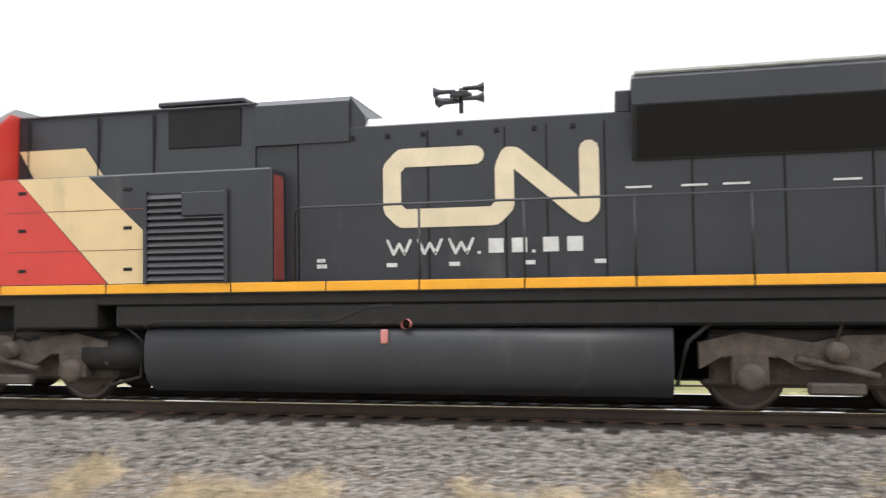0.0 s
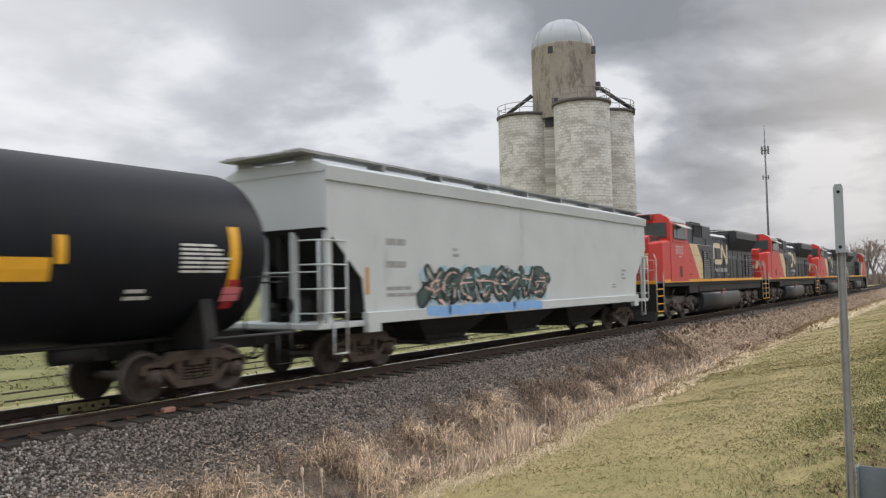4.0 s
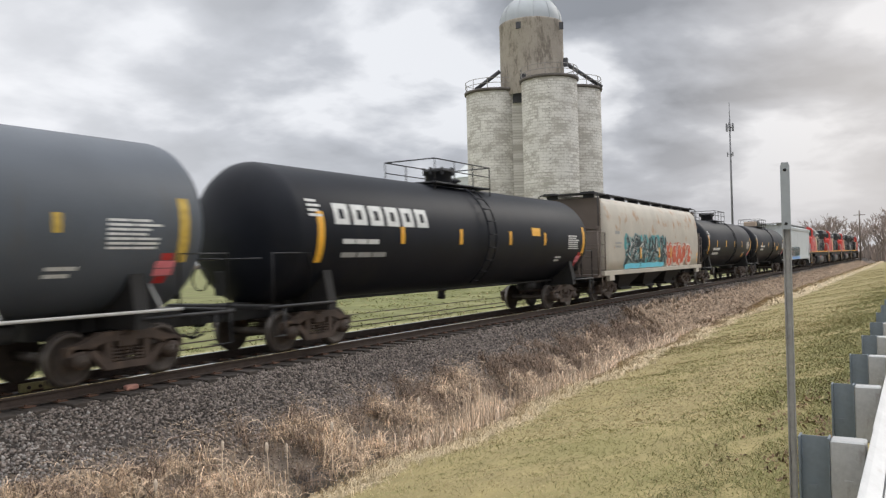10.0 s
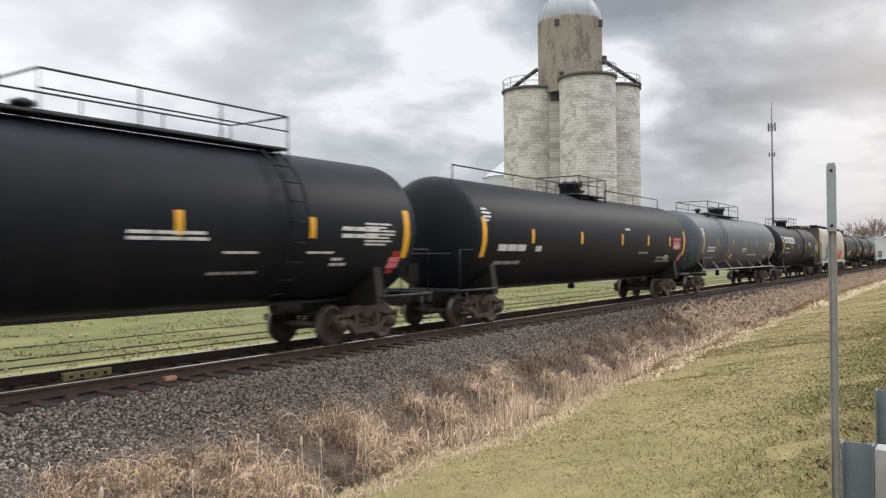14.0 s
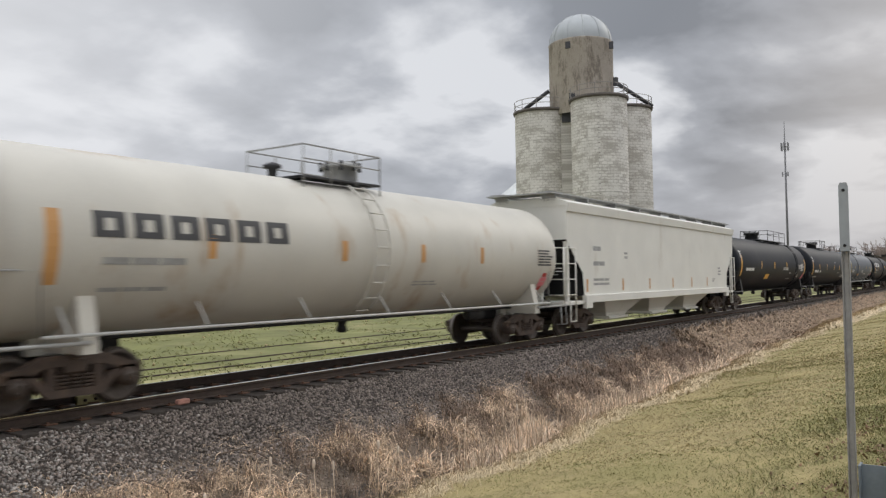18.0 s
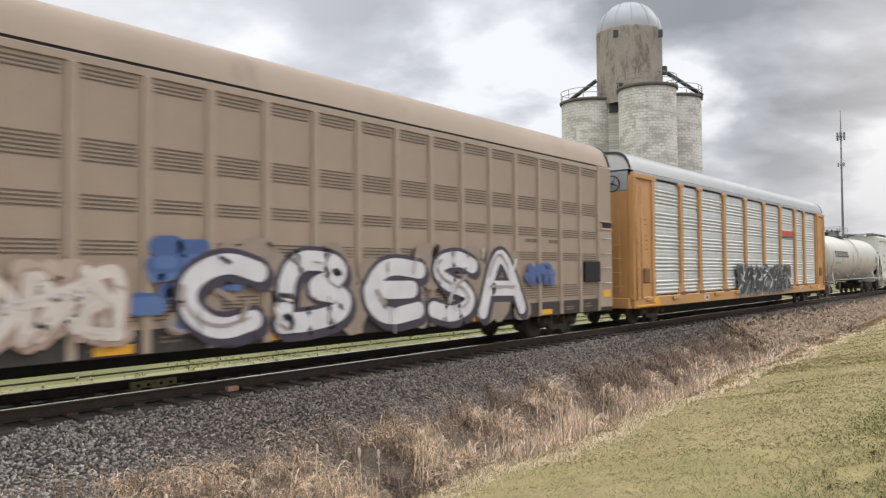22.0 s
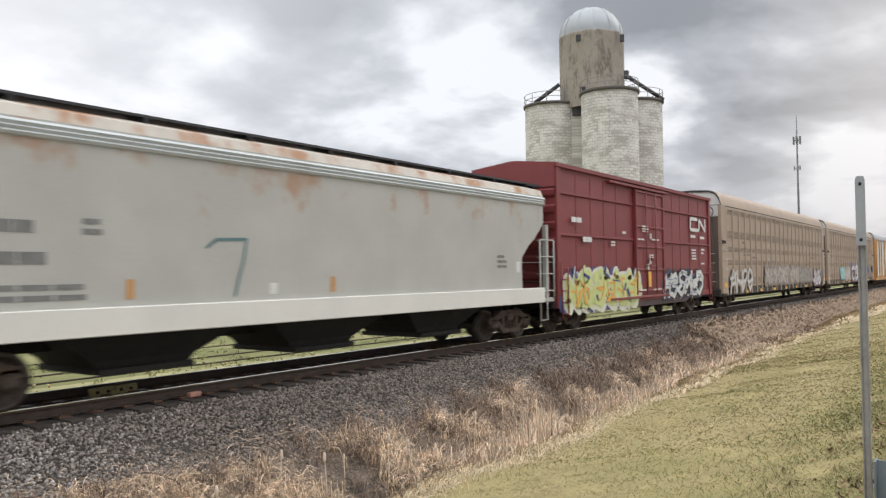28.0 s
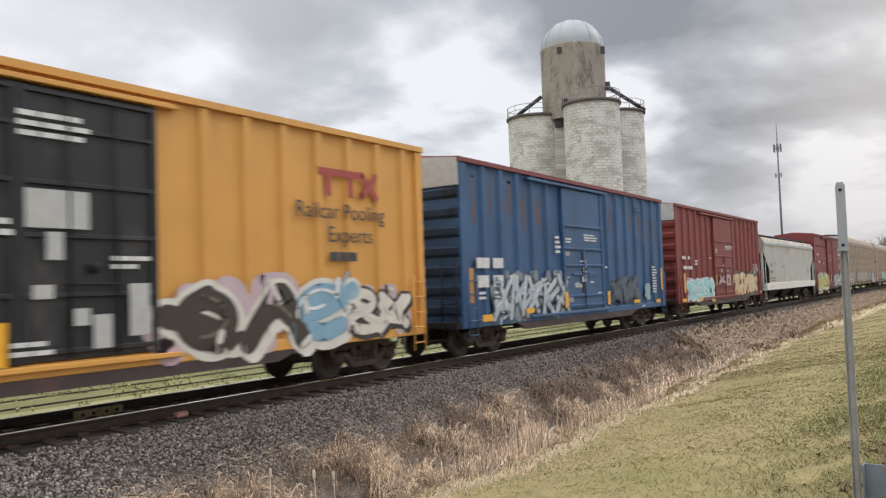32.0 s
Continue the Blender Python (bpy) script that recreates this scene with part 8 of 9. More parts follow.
    tagged(part("painted_brick", me, material("faded_orange_paint", (0.40, 0.20, 0.155), 0.8, vary=0.3, scale=12, bump=0.004)), "faded orange block lying beside the rail", "block")


build_track()


# ---- grain elevator ----
def polar(az, d):
    return d * math.sin(radians(az)), d * math.cos(radians(az))


def build_elevator():
    stave = stave_material("whitewashed_staves", (0.69, 0.665, 0.62), (0.36, 0.33, 0.285))
    bare = stave_material("bare_concrete_staves", (0.39, 0.345, 0.29), (0.17, 0.145, 0.115), True)
    hoop = material("hoop_steel", (0.30, 0.28, 0.26), 0.7, 0.3, vary=0.2, scale=3, bump=0.0)
    band = material("weathered_hoop_band", (0.54, 0.515, 0.475), 0.85, 0.1, vary=0.3, scale=1.5, bump=0.0)
    slab = material("weathered_roof_edge", (0.12, 0.105, 0.095), 0.9, vary=0.2, scale=2, bump=0.0)
    dark = material("dark_steelwork", (0.06, 0.06, 0.065), 0.6, 0.3, vary=0.2, scale=3, bump=0.0)
    dome_m = material("dull_aluminium_dome", (0.37, 0.39, 0.40), 0.55, 0.4, vary=0.08, scale=1, bump=0.0)
    el = thing("grain_elevator", "whitewashed concrete-stave grain elevator with domed headhouse", "grain elevator")
    silos = [(62.85, 85.6, 2.93, 19.9), (66.92, 80.3, 2.80, 19.9), (68.65, 87.5, 2.93, 20.2), (65.0, 91.0, 2.93, 19.9)]
    for k, (az, d, r, top) in enumerate(silos):
        x, y = polar(az, d)
        me = Mesh()
        me.lathe([(-1.0, r), (top, r)], "z", 64, (x, y, 0))
        s = part("silo", me, stave, el)
        for j in range(38):
            z = 0.4 + (top - 0.8) * (j / 37) ** 0.85
            me = Mesh()
            g = 0.03 if z < 10.5 else 0.006
            me.lathe([(z - 0.03, r), (z - 0.026, r + g), (z + 0.026, r + g), (z + 0.03, r)], "z", 64, (x, y, 0))
            part("hoop", me, band if z < 10.5 else stave, s)
        me = Mesh()
        me.lathe([(top - 0.28, r), (top - 0.22, r + 0.16), (top + 0.02, r + 0.2), (top + 0.02, 0.001)], "z", 64, (x, y, 0))
        part("roof_slab", me, slab, s)
        me = Mesh()
        n = 22
        ring = [(x + (r + 0.08) * math.cos(2 * math.pi * j / n), y + (r + 0.08) * math.sin(2 * math.pi * j / n)) for j in range(n + 1)]
        for zz in (0.55, 1.08):
            me.tube([(a, b, top + zz) for a, b in ring], 0.035, 5, caps=False)
        for a, b in ring[:-1:2]:
            me.tube([(a, b, top), (a, b, top + 1.08)], 0.035, 5)
        part("guard_rail", me, hoop, s)
    cx, cy = polar(65.72, 85.6)
    me = Mesh()
    me.lathe([(19.2, 3.42), (26.9, 3.42), (27.05, 3.46), (27.1, 3.40)], "z", 64, (cx, cy, 0))
    head = part("headhouse", me, bare, el)
    for j in range(16):
        z = 19.6 + 7.1 * j / 15
        me = Mesh()
        me.lathe([(z - 0.016, 3.42), (z - 0.012, 3.437), (z + 0.012, 3.437), (z + 0.016, 3.42)], "z", 64, (cx, cy, 0))
        part("hoop", me, bare, head)
    me = Mesh()
    n = 12
    me.lathe([(27.1 + 3.22 * math.sin(math.pi / 2 * j / n), max(3.36 * math.cos(math.pi / 2 * j / n), 0.001)) for j in range(n + 1)], "z", 64, (cx, cy, 0))
    dome = part("dome", me, dome_m, el)
    for j in range(12):
        a = j * math.pi / 6
        me = Mesh()
        me.tube([(cx + 3.38 * math.cos(t) * math.cos(a), cy + 3.38 * math.cos(t) * math.sin(a), 27.1 + 3.24 * math.sin(t)) for t in [math.pi / 2 * q / 8 for q in range(9)]], 0.04, 4)
        part("rib", me, dome_m, dome)

    def block(name, az, d, z, w, h, mat):
        bx, by = polar(az, d)
        me = Mesh()
        me.box(-w / 2, w / 2, -0.15, 0.15, -h / 2, h / 2, 0.02)
        ob = part(name, me, mat, el, at=(bx, by, z))
        ob.rotation_euler = (0, 0, -radians(az))
        return ob

    block("window", 64.85, 82.5, 26.3, 0.62, 0.72, dark)
    block("window", 67.9, 83.45, 26.25, 0.45, 0.75, dark)
    block("hatch", 65.05, 81.95, 20.75, 0.6, 0.6, dark)
    block("hatch", 64.62, 83.3, 18.9, 1.0, 1.15, dark)
    block("link_wall", 64.75, 83.6, 9.7, 2.4, 19.7, stave)
    # spouts from the headhouse down to the outer silos
    for az0, d0, z0, az1, d1, z1 in ((63.4, 84.8, 22.1, 61.6, 85.2, 20.3), (68.05, 84.8, 22.7, 70.65, 86.6, 20.2)):
        a, b = polar(az0, d0), polar(az1, d1)
        me = Mesh()
        me.tube([(*a, z0), (*b, z1)], 0.22, 8)
        part("spout", me, dark, el)
    bx, by = polar(68.15, 83.8)
    me = Mesh()
    me.box(bx - 0.22, bx + 0.22, by - 0.22, by + 0.22, 22.0, 22.9, 0.05)
    part("distributor", me, dark, el)
    me = Mesh()
    px, py = polar(66.9, 77.45)
    for z in np.arange(2, 19.5, 0.5):
        me.box(px - 0.05, px + 0.05, py - 0.05, py + 0.05, z, z + 0.06)
    part("rungs", me, hoop, el)
    # round steel bin beside it
    gb = thing("grain_bin", "low galvanised steel grain bin with conical roof", "grain bin")
    x, y = polar(62.2, 100.0)
    me = Mesh()
    me.lathe([(-1.0, 4.9), (12.0, 4.9)], "z", 48, (x, y, 0))
    part("wall", me, M["galvanised"], gb)
    me = Mesh()
    me.lathe([(11.95, 5.05), (15.6, 0.5), (15.8, 0.001)], "z", 48, (x, y, 0), smooth=False)
    part("roof", me, M["galvanised"], gb)


def stave_material(name, colour, dark, upright=False):
    """Courses of small staves wound round the silo, the whitewash flaked off some of them."""
    m = material(name, colour, 0.9, vary=0.12, scale=0.5, grain=6, bump=0.0, stain=tuple((a + 2 * b) / 3 for a, b in zip(dark, colour)), stain_at=0.58, stain_scale=0.5, streak=0.3)
    nt = m.node_tree
    N, L = nt.nodes.new, nt.links.new
    bs = nt.nodes["Principled BSDF"]
    src = bs.inputs["Base Color"].links[0].from_socket
    tc, sep = N("ShaderNodeTexCoord"), N("ShaderNodeSeparateXYZ")
    L(tc.outputs["Object"], sep.inputs[0])
    geo = N("ShaderNodeNewGeometry")
    ns = N("ShaderNodeSeparateXYZ")
    L(geo.outputs["Normal"], ns.inputs[0])
    at = N("ShaderNodeMath"); at.operation = "ARCTAN2"
    L(ns.outputs["Y"], at.inputs[0]); L(ns.outputs["X"], at.inputs[1])
    ml = N("ShaderNodeMath"); ml.operation = "MULTIPLY"; ml.inputs[1].default_value = 3.0
    L(at.outputs[0], ml.inputs[0])
    cb = N("ShaderNodeCombineXYZ")
    L(sep.outputs["Z"], cb.inputs[0 if upright else 1]); L(ml.outputs[0], cb.inputs[1 if upright else 0])
    br = N("ShaderNodeTexBrick")
    br.inputs["Scale"].default_value = 1.0
    br.inputs["Brick Width"].default_value, br.inputs["Row Height"].default_value = (0.76, 0.20) if upright else (0.62, 0.30)
    br.inputs["Mortar Size"].default_value = 0.012 if upright else 0.03
    br.inputs["Bias"].default_value = 0.0
    br.inputs["Color1"].default_value, br.inputs["Color2"].default_value = (0, 0, 0, 1), (1, 1, 1, 1)
    br.inputs["Mortar"].default_value = (0.55, 0.55, 0.55, 1) if upright else (1.5, 1.5, 1.5, 1)
    L(cb.outputs[0], br.inputs["Vector"])
    big = N("ShaderNodeTexNoise"); big.inputs["Scale"].default_value = 0.9; big.inputs["Detail"].default_value = 6
    fine = N("ShaderNodeTexNoise"); fine.inputs["Scale"].default_value = 6.5; fine.inputs["Detail"].default_value = 6; fine.inputs["Roughness"].default_value = 0.7
    tall = N("ShaderNodeMapping"); tall.inputs["Scale"].default_value = (0.30, 1.0, 1.0) if upright else (0.55, 1.0, 1.0)
    L(cb.outputs[0], tall.inputs[0])
    L(tall.outputs[0], big.inputs["Vector"]); L(tall.outputs[0], fine.inputs["Vector"])
    ad = N("ShaderNodeMath"); ad.operation = "MULTIPLY_ADD"; ad.inputs[1].default_value = 0.12 if upright else 0.17
    L(br.outputs["Color"], ad.inputs[0]); L(big.outputs["Fac"], ad.inputs[2])
    ad2 = N("ShaderNodeMath"); ad2.operation = "MULTIPLY_ADD"; ad2.inputs[1].default_value = 0.85
    L(fine.outputs["Fac"], ad2.inputs[0]); L(ad.outputs[0], ad2.inputs[2])
    flake = N("ShaderNodeMapRange")
    flake.inputs["From Min"].default_value, flake.inputs["From Max"].default_value = 0.97, 1.17
    L(ad2.outputs[0], flake.inputs["Value"])
    mx = N("ShaderNodeMix"); mx.data_type = "RGBA"
    flake.inputs["To Max"].default_value = 0.8
    mx.inputs[7].default_value = (*dark, 1)
    L(flake.outputs[0], mx.inputs[0]); L(src, mx.inputs[6])
    L(mx.outputs[2], bs.inputs["Base Color"])
    return m


build_elevator()


# ---- radio mast ----
def build_mast():
    grey = material("mast_galvanised", (0.20, 0.20, 0.21), 0.6, 0.3, vary=0.1, scale=2, bump=0.0)
    x, y = polar(79.2, 320)
    ma = thing("radio_mast", "tall slim grey radio mast with antenna clusters", "radio mast")
    me = Mesh()
    me.tube([(x, y, -1), (x, y, 30), (x, y, 54.0)], [0.46, 0.36, 0.26], 10)
    part("pole", me, grey, ma)
    me = Mesh()
    me.tube([(x, y, 54), (x, y, 59.5)], 0.14, 6)
    part("aerial", me, grey, ma)
    for z, n, h, r in ((50.0, 6, 3.0, 1.3), (39.6, 3, 1.6, 1.1)):
        for k in range(n):
            me = Mesh()
            a = 2 * math.pi * k / n
            px, py = x + r * math.cos(a), y + r * math.sin(a)
            me.box(px - 0.2, px + 0.2, py - 0.2, py + 0.2, z - h / 2, z + h / 2, 0.04)
            me.tube([(x, y, z), (px, py, z)], 0.1, 5)
            part("antenna", me, grey, ma)


build_mast()
# ---- guardrail and sign post beside the road ----
def build_guardrail():
    zinc = material("galvanised_guardrail", (0.52, 0.53, 0.54), 0.36, 0.75, vary=0.12, scale=3, bump=0.002, stain=(0.36, 0.34, 0.32), stain_at=0.62, stain_scale=4)
    post = material("weathered_steel_post", (0.20, 0.235, 0.265), 0.5, 0.5, vary=0.15, scale=6, bump=0.002, stain=(0.14, 0.15, 0.16), stain_at=0.6, stain_scale=5)
    blockm = material("pale_steel_block", (0.40, 0.40, 0.39), 0.55, 0.3, vary=0.18, scale=5, bump=0.003, stain=(0.22, 0.19, 0.16), stain_at=0.58, stain_scale=7, streak=0.6)
    gr = thing("guardrail", "galvanised steel guardrail on steel posts beside the road", "guardrail")
    me = Mesh()
    # I-section post: two flanges and a web
    me.box(0.0, 0.10, 0.545, 0.555, -1.0, 0.905)
    me.box(0.0, 0.10, 0.405, 0.415, -1.0, 0.905)
    me.box(0.046, 0.054, 0.415, 0.545, -1.0, 0.905)
    me.box(-0.006, 0.0, 0.47, 0.51, 0.62, 0.66)
    pd = me.data("post", [post])
    me = Mesh()
    me.box(-0.01, 0.11, 0.235, 0.402, 0.50, 0.90, 0.008)
    me.box(-0.016, -0.01, 0.30, 0.34, 0.66, 0.70)
    bd = me.data("block", [blockm])
    for k in range(-12, 34):
        x = 4.52 + 1.86 * k
        part("post", pd, None, gr, at=(x, 0, 0))
        part("block", bd, None, gr, at=(x, 0, 0))
    prof = [(0.228, 0.88), (0.205, 0.865), (0.150, 0.835), (0.150, 0.775), (0.225, 0.735), (0.225, 0.69), (0.150, 0.65), (0.150, 0.59), (0.205, 0.56), (0.228, 0.545)]
    for k in range(20):
        x0 = -19.0 + 4.0 * k
        me = Mesh()
        d = 0.004 * (k % 2)
        me.sweep([[(x, y - d, z) for y, z in prof] for x in (x0, x0 + 4.12)])
        me.sweep([[(x, y - d - 0.003, z) for y, z in prof] for x in (x0, x0 + 4.12)])
        for z in (0.80, 0.62):
            for dx in (0.06, 0.2):
                me.lathe([(0.150 - d, 0.016), (0.135 - d, 0.016), (0.130 - d, 0.001)], "y", 8, (x0 + dx, 0, z))
        part("rail", me, zinc, gr)


def build_sign_post():
    steel = material("sign_post_steel", (0.37, 0.36, 0.335), 0.55, 0.4, vary=0.2, scale=8, bump=0.002, stain=(0.20, 0.15, 0.11), stain_at=0.6, stain_scale=6)
    alu = material("pale_delineator", (0.33, 0.35, 0.35), 0.45, 0.2, vary=0.1, scale=6, bump=0.0)
    sp = thing("delineator_post", "narrow steel U-channel post with blank pale marker", "sign post", at=(4.55, 0.585, 0))
    me = Mesh()
    # U-channel
    prof = [(-0.021, -0.010), (-0.014, 0.014), (0.014, 0.014), (0.021, -0.010), (0.017, -0.012), (0.010, 0.008), (-0.010, 0.008), (-0.017, -0.012)]
    me.prism([(b, a) for a, b in prof], -0.4, 2.33, "z")
    part("post", me, steel, sp)
    me = Mesh()
    me.prism([(-0.023, 2.00), (0.023, 2.00), (0.023, 2.34), (0.016, 2.36), (-0.016, 2.36), (-0.023, 2.34)], -0.030, -0.024, "x")
    marker = part("marker_plate", me, alu, sp)
    for z in (2.03, 2.32):
        me = Mesh()
        me.lathe([(-0.034, 0.001), (-0.034, 0.008), (-0.028, 0.009)], "x", 8, (0, 0, z))
        part("bolt", me, M["gear_dark"], marker)
    sp.rotation_euler = (0, radians(1.0), 0)
    return sp


build_guardrail()
build_sign_post()
# ---- stones, grass and weeds: uncountable stuff, laid by the ground's own shape ----
RNG = np.random.default_rng(7)


def raw_mesh(name, verts, faces_flat, sizes, mat):
    me = bpy.data.meshes.new(name)
    me.vertices.add(len(verts))
    me.vertices.foreach_set("co", np.asarray(verts, dtype=np.float32).ravel())
    me.loops.add(len(faces_flat))
    me.loops.foreach_set("vertex_index", np.asarray(faces_flat, dtype=np.int32))
    starts = np.concatenate([[0], np.cumsum(sizes)[:-1]]).astype(np.int32)
    me.polygons.add(len(sizes))
    me.polygons.foreach_set("loop_start", starts)
    me.update(calc_edges=True)
    me.materials.append(mat)
    return me


def heights(x, y):
    return np.array([ground_z(a, b) for a, b in zip(x, y)])


def clump(x, y, scale, seed):
    return np.array([noise.noise((a * scale, b * scale, seed)) for a, b in zip(x, y)])


def blades(name, label, x, y, h, w, mat, lean=0.35, category="grass"):
    n = len(x)
    z = heights(x, y) - 0.015
    a = RNG.uniform(0, 2 * np.pi, n)
    dx, dy = np.cos(a) * w / 2, np.sin(a) * w / 2
    b = RNG.uniform(0, 2 * np.pi, n)
    l = np.abs(RNG.normal(0, lean, n)) * h
    lx, ly = np.cos(b) * l, np.sin(b) * l
    v = np.empty((n, 5, 3))
    v[:, 0] = np.stack([x - dx, y - dy, z], 1)
    v[:, 1] = np.stack([x + dx, y + dy, z], 1)
    v[:, 2] = np.stack([x + dx * 0.7 + lx * 0.35, y + dy * 0.7 + ly * 0.35, z + h * 0.6], 1)
    v[:, 3] = np.stack([x - dx * 0.7 + lx * 0.35, y - dy * 0.7 + ly * 0.35, z + h * 0.6], 1)
    v[:, 4] = np.stack([x + lx, y + ly, z + h * (1 - 0.25 * np.minimum(1, l / h))], 1)
    base = np.arange(n)[:, None] * 5
    idx = (base + np.array([0, 1, 2, 3, 3, 2, 4])[None]).ravel()
    ob = new(name, raw_mesh(name, v.reshape(-1, 3), idx, np.tile([4, 3], n), mat))
    return tagged(ob, label, category, kind="stuff")


def stones(name, label, x, y, r, mat, lift=0.3):
    n = len(x)
    z = heights(x, y) + r * lift
    unit = np.array([(1, 0, 0), (0, 1, 0), (-1, 0, 0), (0, -1, 0), (0, 0, 1), (0, 0, -1)], float)
    v = unit[None] * RNG.uniform(0.6, 1.25, (n, 6, 3)) + RNG.uniform(-0.25, 0.25, (n, 6, 3))
    a = RNG.uniform(0, 2 * np.pi, n)
    t = RNG.uniform(-0.7, 0.7, n)
    c, s = np.cos(a)[:, None], np.sin(a)[:, None]
    vx, vy, vz = v[..., 0], v[..., 1], v[..., 2] * 0.8
    vx, vz = vx * np.cos(t)[:, None] - vz * np.sin(t)[:, None], vx * np.sin(t)[:, None] + vz * np.cos(t)[:, None]
    v = np.stack([(vx * c - vy * s) * r[:, None] + x[:, None], (vx * s + vy * c) * r[:, None] + y[:, None], vz * r[:, None] + z[:, None]], 2)
    tri = np.array([0, 1, 4, 1, 2, 4, 2, 3, 4, 3, 0, 4, 1, 0, 5, 2, 1, 5, 3, 2, 5, 0, 3, 5])
    idx = (np.arange(n)[:, None] * 6 + tri[None]).ravel()
    ob = new(name, raw_mesh(name, v.reshape(-1, 3), idx, np.full(n * 8, 3), mat))
    return tagged(ob, label, "ballast stones", kind="stuff")


def tangle(name, label, x, y, l, up, w, mat, category="weeds", flat=0.0):
    """Thin bent strands that arch over and lie across one another."""
    n = len(x)
    a = RNG.uniform(0, 2 * np.pi, n)
    z0 = heights(x, y) + RNG.uniform(0, 1, n) * flat
    ca, sa = np.cos(a), np.sin(a)
    px, py = -sa * w / 2, ca * w / 2
    side = RNG.normal(0, 0.18, n) * l
    tip = RNG.uniform(-0.1, 0.9, n) * up
    v = np.empty((n, 8, 3))
    for k, (f, g) in enumerate(((0.0, 0.0), (0.3, 0.75), (0.65, 1.0), (1.0, None))):
        zz = z0 - 0.01 + (up * g if g is not None else tip)
        cx = x + ca * l * f - sa * side * f * f
        cy = y + sa * l * f + ca * side * f * f
        t = 1.0 - 0.5 * f
        v[:, 2 * k] = np.stack([cx - px * t, cy - py * t, zz - 0.3 * w * t], 1)
        v[:, 2 * k + 1] = np.stack([cx + px * t, cy + py * t, zz + 0.3 * w * t], 1)
    idx = (np.arange(n)[:, None] * 8 + np.array([0, 1, 3, 2, 2, 3, 5, 4, 4, 5, 7, 6])[None]).ravel()
    ob = new(name, raw_mesh(name, v.reshape(-1, 3), idx, np.full(n * 3, 4), mat))
    return tagged(ob, label, category, kind="stuff")


def skewed(n, a, b, p=1.6):
    """More of them near a than near b."""
    return a + (b - a) * RNG.random(n) ** p


def shift(x):
    return np.array([edge_shift(a) for a in x])


def lay_plants():
    stone = material("ballast_stone", (0.170, 0.142, 0.124), 0.88, vary=0.2, scale=20, bump=0.0, island=0.7)
    dusty = material("dusty_stone", (0.235, 0.19, 0.155), 0.95, vary=0.2, scale=20, bump=0.0, island=0.6)
    x = np.concatenate([RNG.uniform(-14, 20, 58000), skewed(16000, 20, 60)])
    y = 9.4 + 1.78 * RNG.random(len(x)) ** 0.85
    r = RNG.uniform(0.016, 0.038, len(x)) * np.where(x > 20, 1.35, 1)
    # stones below about x 5.5 get a paler copy: brighter exposure put into colour
    brightened = x + RNG.normal(0, 1.5, len(x)) < 5.5
    stones("ballast_shoulder", "dark grey-brown crushed-stone ballast on the shoulder", x[~brightened], y[~brightened], r[~brightened], stone, 0.35)
    clean = material("brightened_ballast_stone", (0.285, 0.262, 0.24), 0.88, vary=0.2, scale=20, bump=0.0, island=0.6)
    stones("clean_ballast", "paler crushed-stone ballast on the shoulder", x[brightened], y[brightened], r[brightened], clean, 0.35)
    x = skewed(6000, -6, 45)
    stones("ballast_crib", "brown dusty ballast between the ties", x, RNG.uniform(11.8, 13.6, len(x)), RNG.uniform(0.012, 0.022, len(x)), dusty, -0.2)
    x = RNG.uniform(-14, 30, 20000)
    stones("scattered_stones", "scattered dusty stones on the bank", x, 8.2 + 1.7 * RNG.random(len(x)) ** 0.6, RNG.uniform(0.010, 0.036, len(x)), dusty, 0.2)
    green = material("mown_grass_green", (0.236, 0.213, 0.084), 0.85, vary=0.2, scale=0.7, grain=5, bump=0.0, island=0.15)
    straw = material("mown_grass_straw", (0.41, 0.335, 0.18), 0.9, vary=0.25, scale=0.7, grain=5, bump=0.0, island=0.25)
    for k, (mat, n, lo, hi) in enumerate(((green, 130000, 0.010, 0.034), (straw, 130000, 0.010, 0.034))):
        x = np.where(RNG.random(n) < 0.22, RNG.uniform(-14, 2.5, n), skewed(n, 1.5, 26, 1.5) + RNG.normal(0, 0.7, n))
        y = RNG.uniform(0.62, 7.3, n)
        c = 1.2 * clump(x * 0.7, y, 0.55, 5.0) + 0.7 * clump(x, y, 2.2, 4.0) + np.clip((y - 4.0) * 0.17, -0.34, 0.4) + 0.14
        keep = (c * (1 if k else -1) * 1.2 + RNG.normal(0, 0.3, n) > -0.06) & (y < 6.5 + shift(x))
        kk = keep.sum()
        tangle("mown_grass", "mown late-autumn lawn grass, green and straw mixed", x[keep], y[keep], RNG.uniform(0.02, 0.08, kk), RNG.uniform(lo, hi, kk), np.where(x > 10, 0.011, 0.0055)[keep], mat, "grass")
        x = skewed(24000, 22, 110, 1.6)
        y = RNG.uniform(0.75, 7.3, len(x))
        tangle("far_mown_grass", "mown lawn grass farther along the bank", x, y, RNG.uniform(0.03, 0.1, len(x)), RNG.uniform(0.02, 0.04, len(x)), np.full(len(x), 0.018), mat, "grass")
    # rough tufts in the field beyond the track
    tuft = material("field_tufts", (0.185, 0.185, 0.066), 0.9, vary=0.3, scale=0.6, grain=5, bump=0.0, island=0.25)
    n = 16000
    x, y = RNG.uniform(-6, 60, n), 16.5 + 26 * RNG.random(n) ** 1.3
    keep = clump(x, y, 0.35, 101.0) + 0.5 * clump(x, y, 1.2, 103.0) > -0.05
    kk = keep.sum()
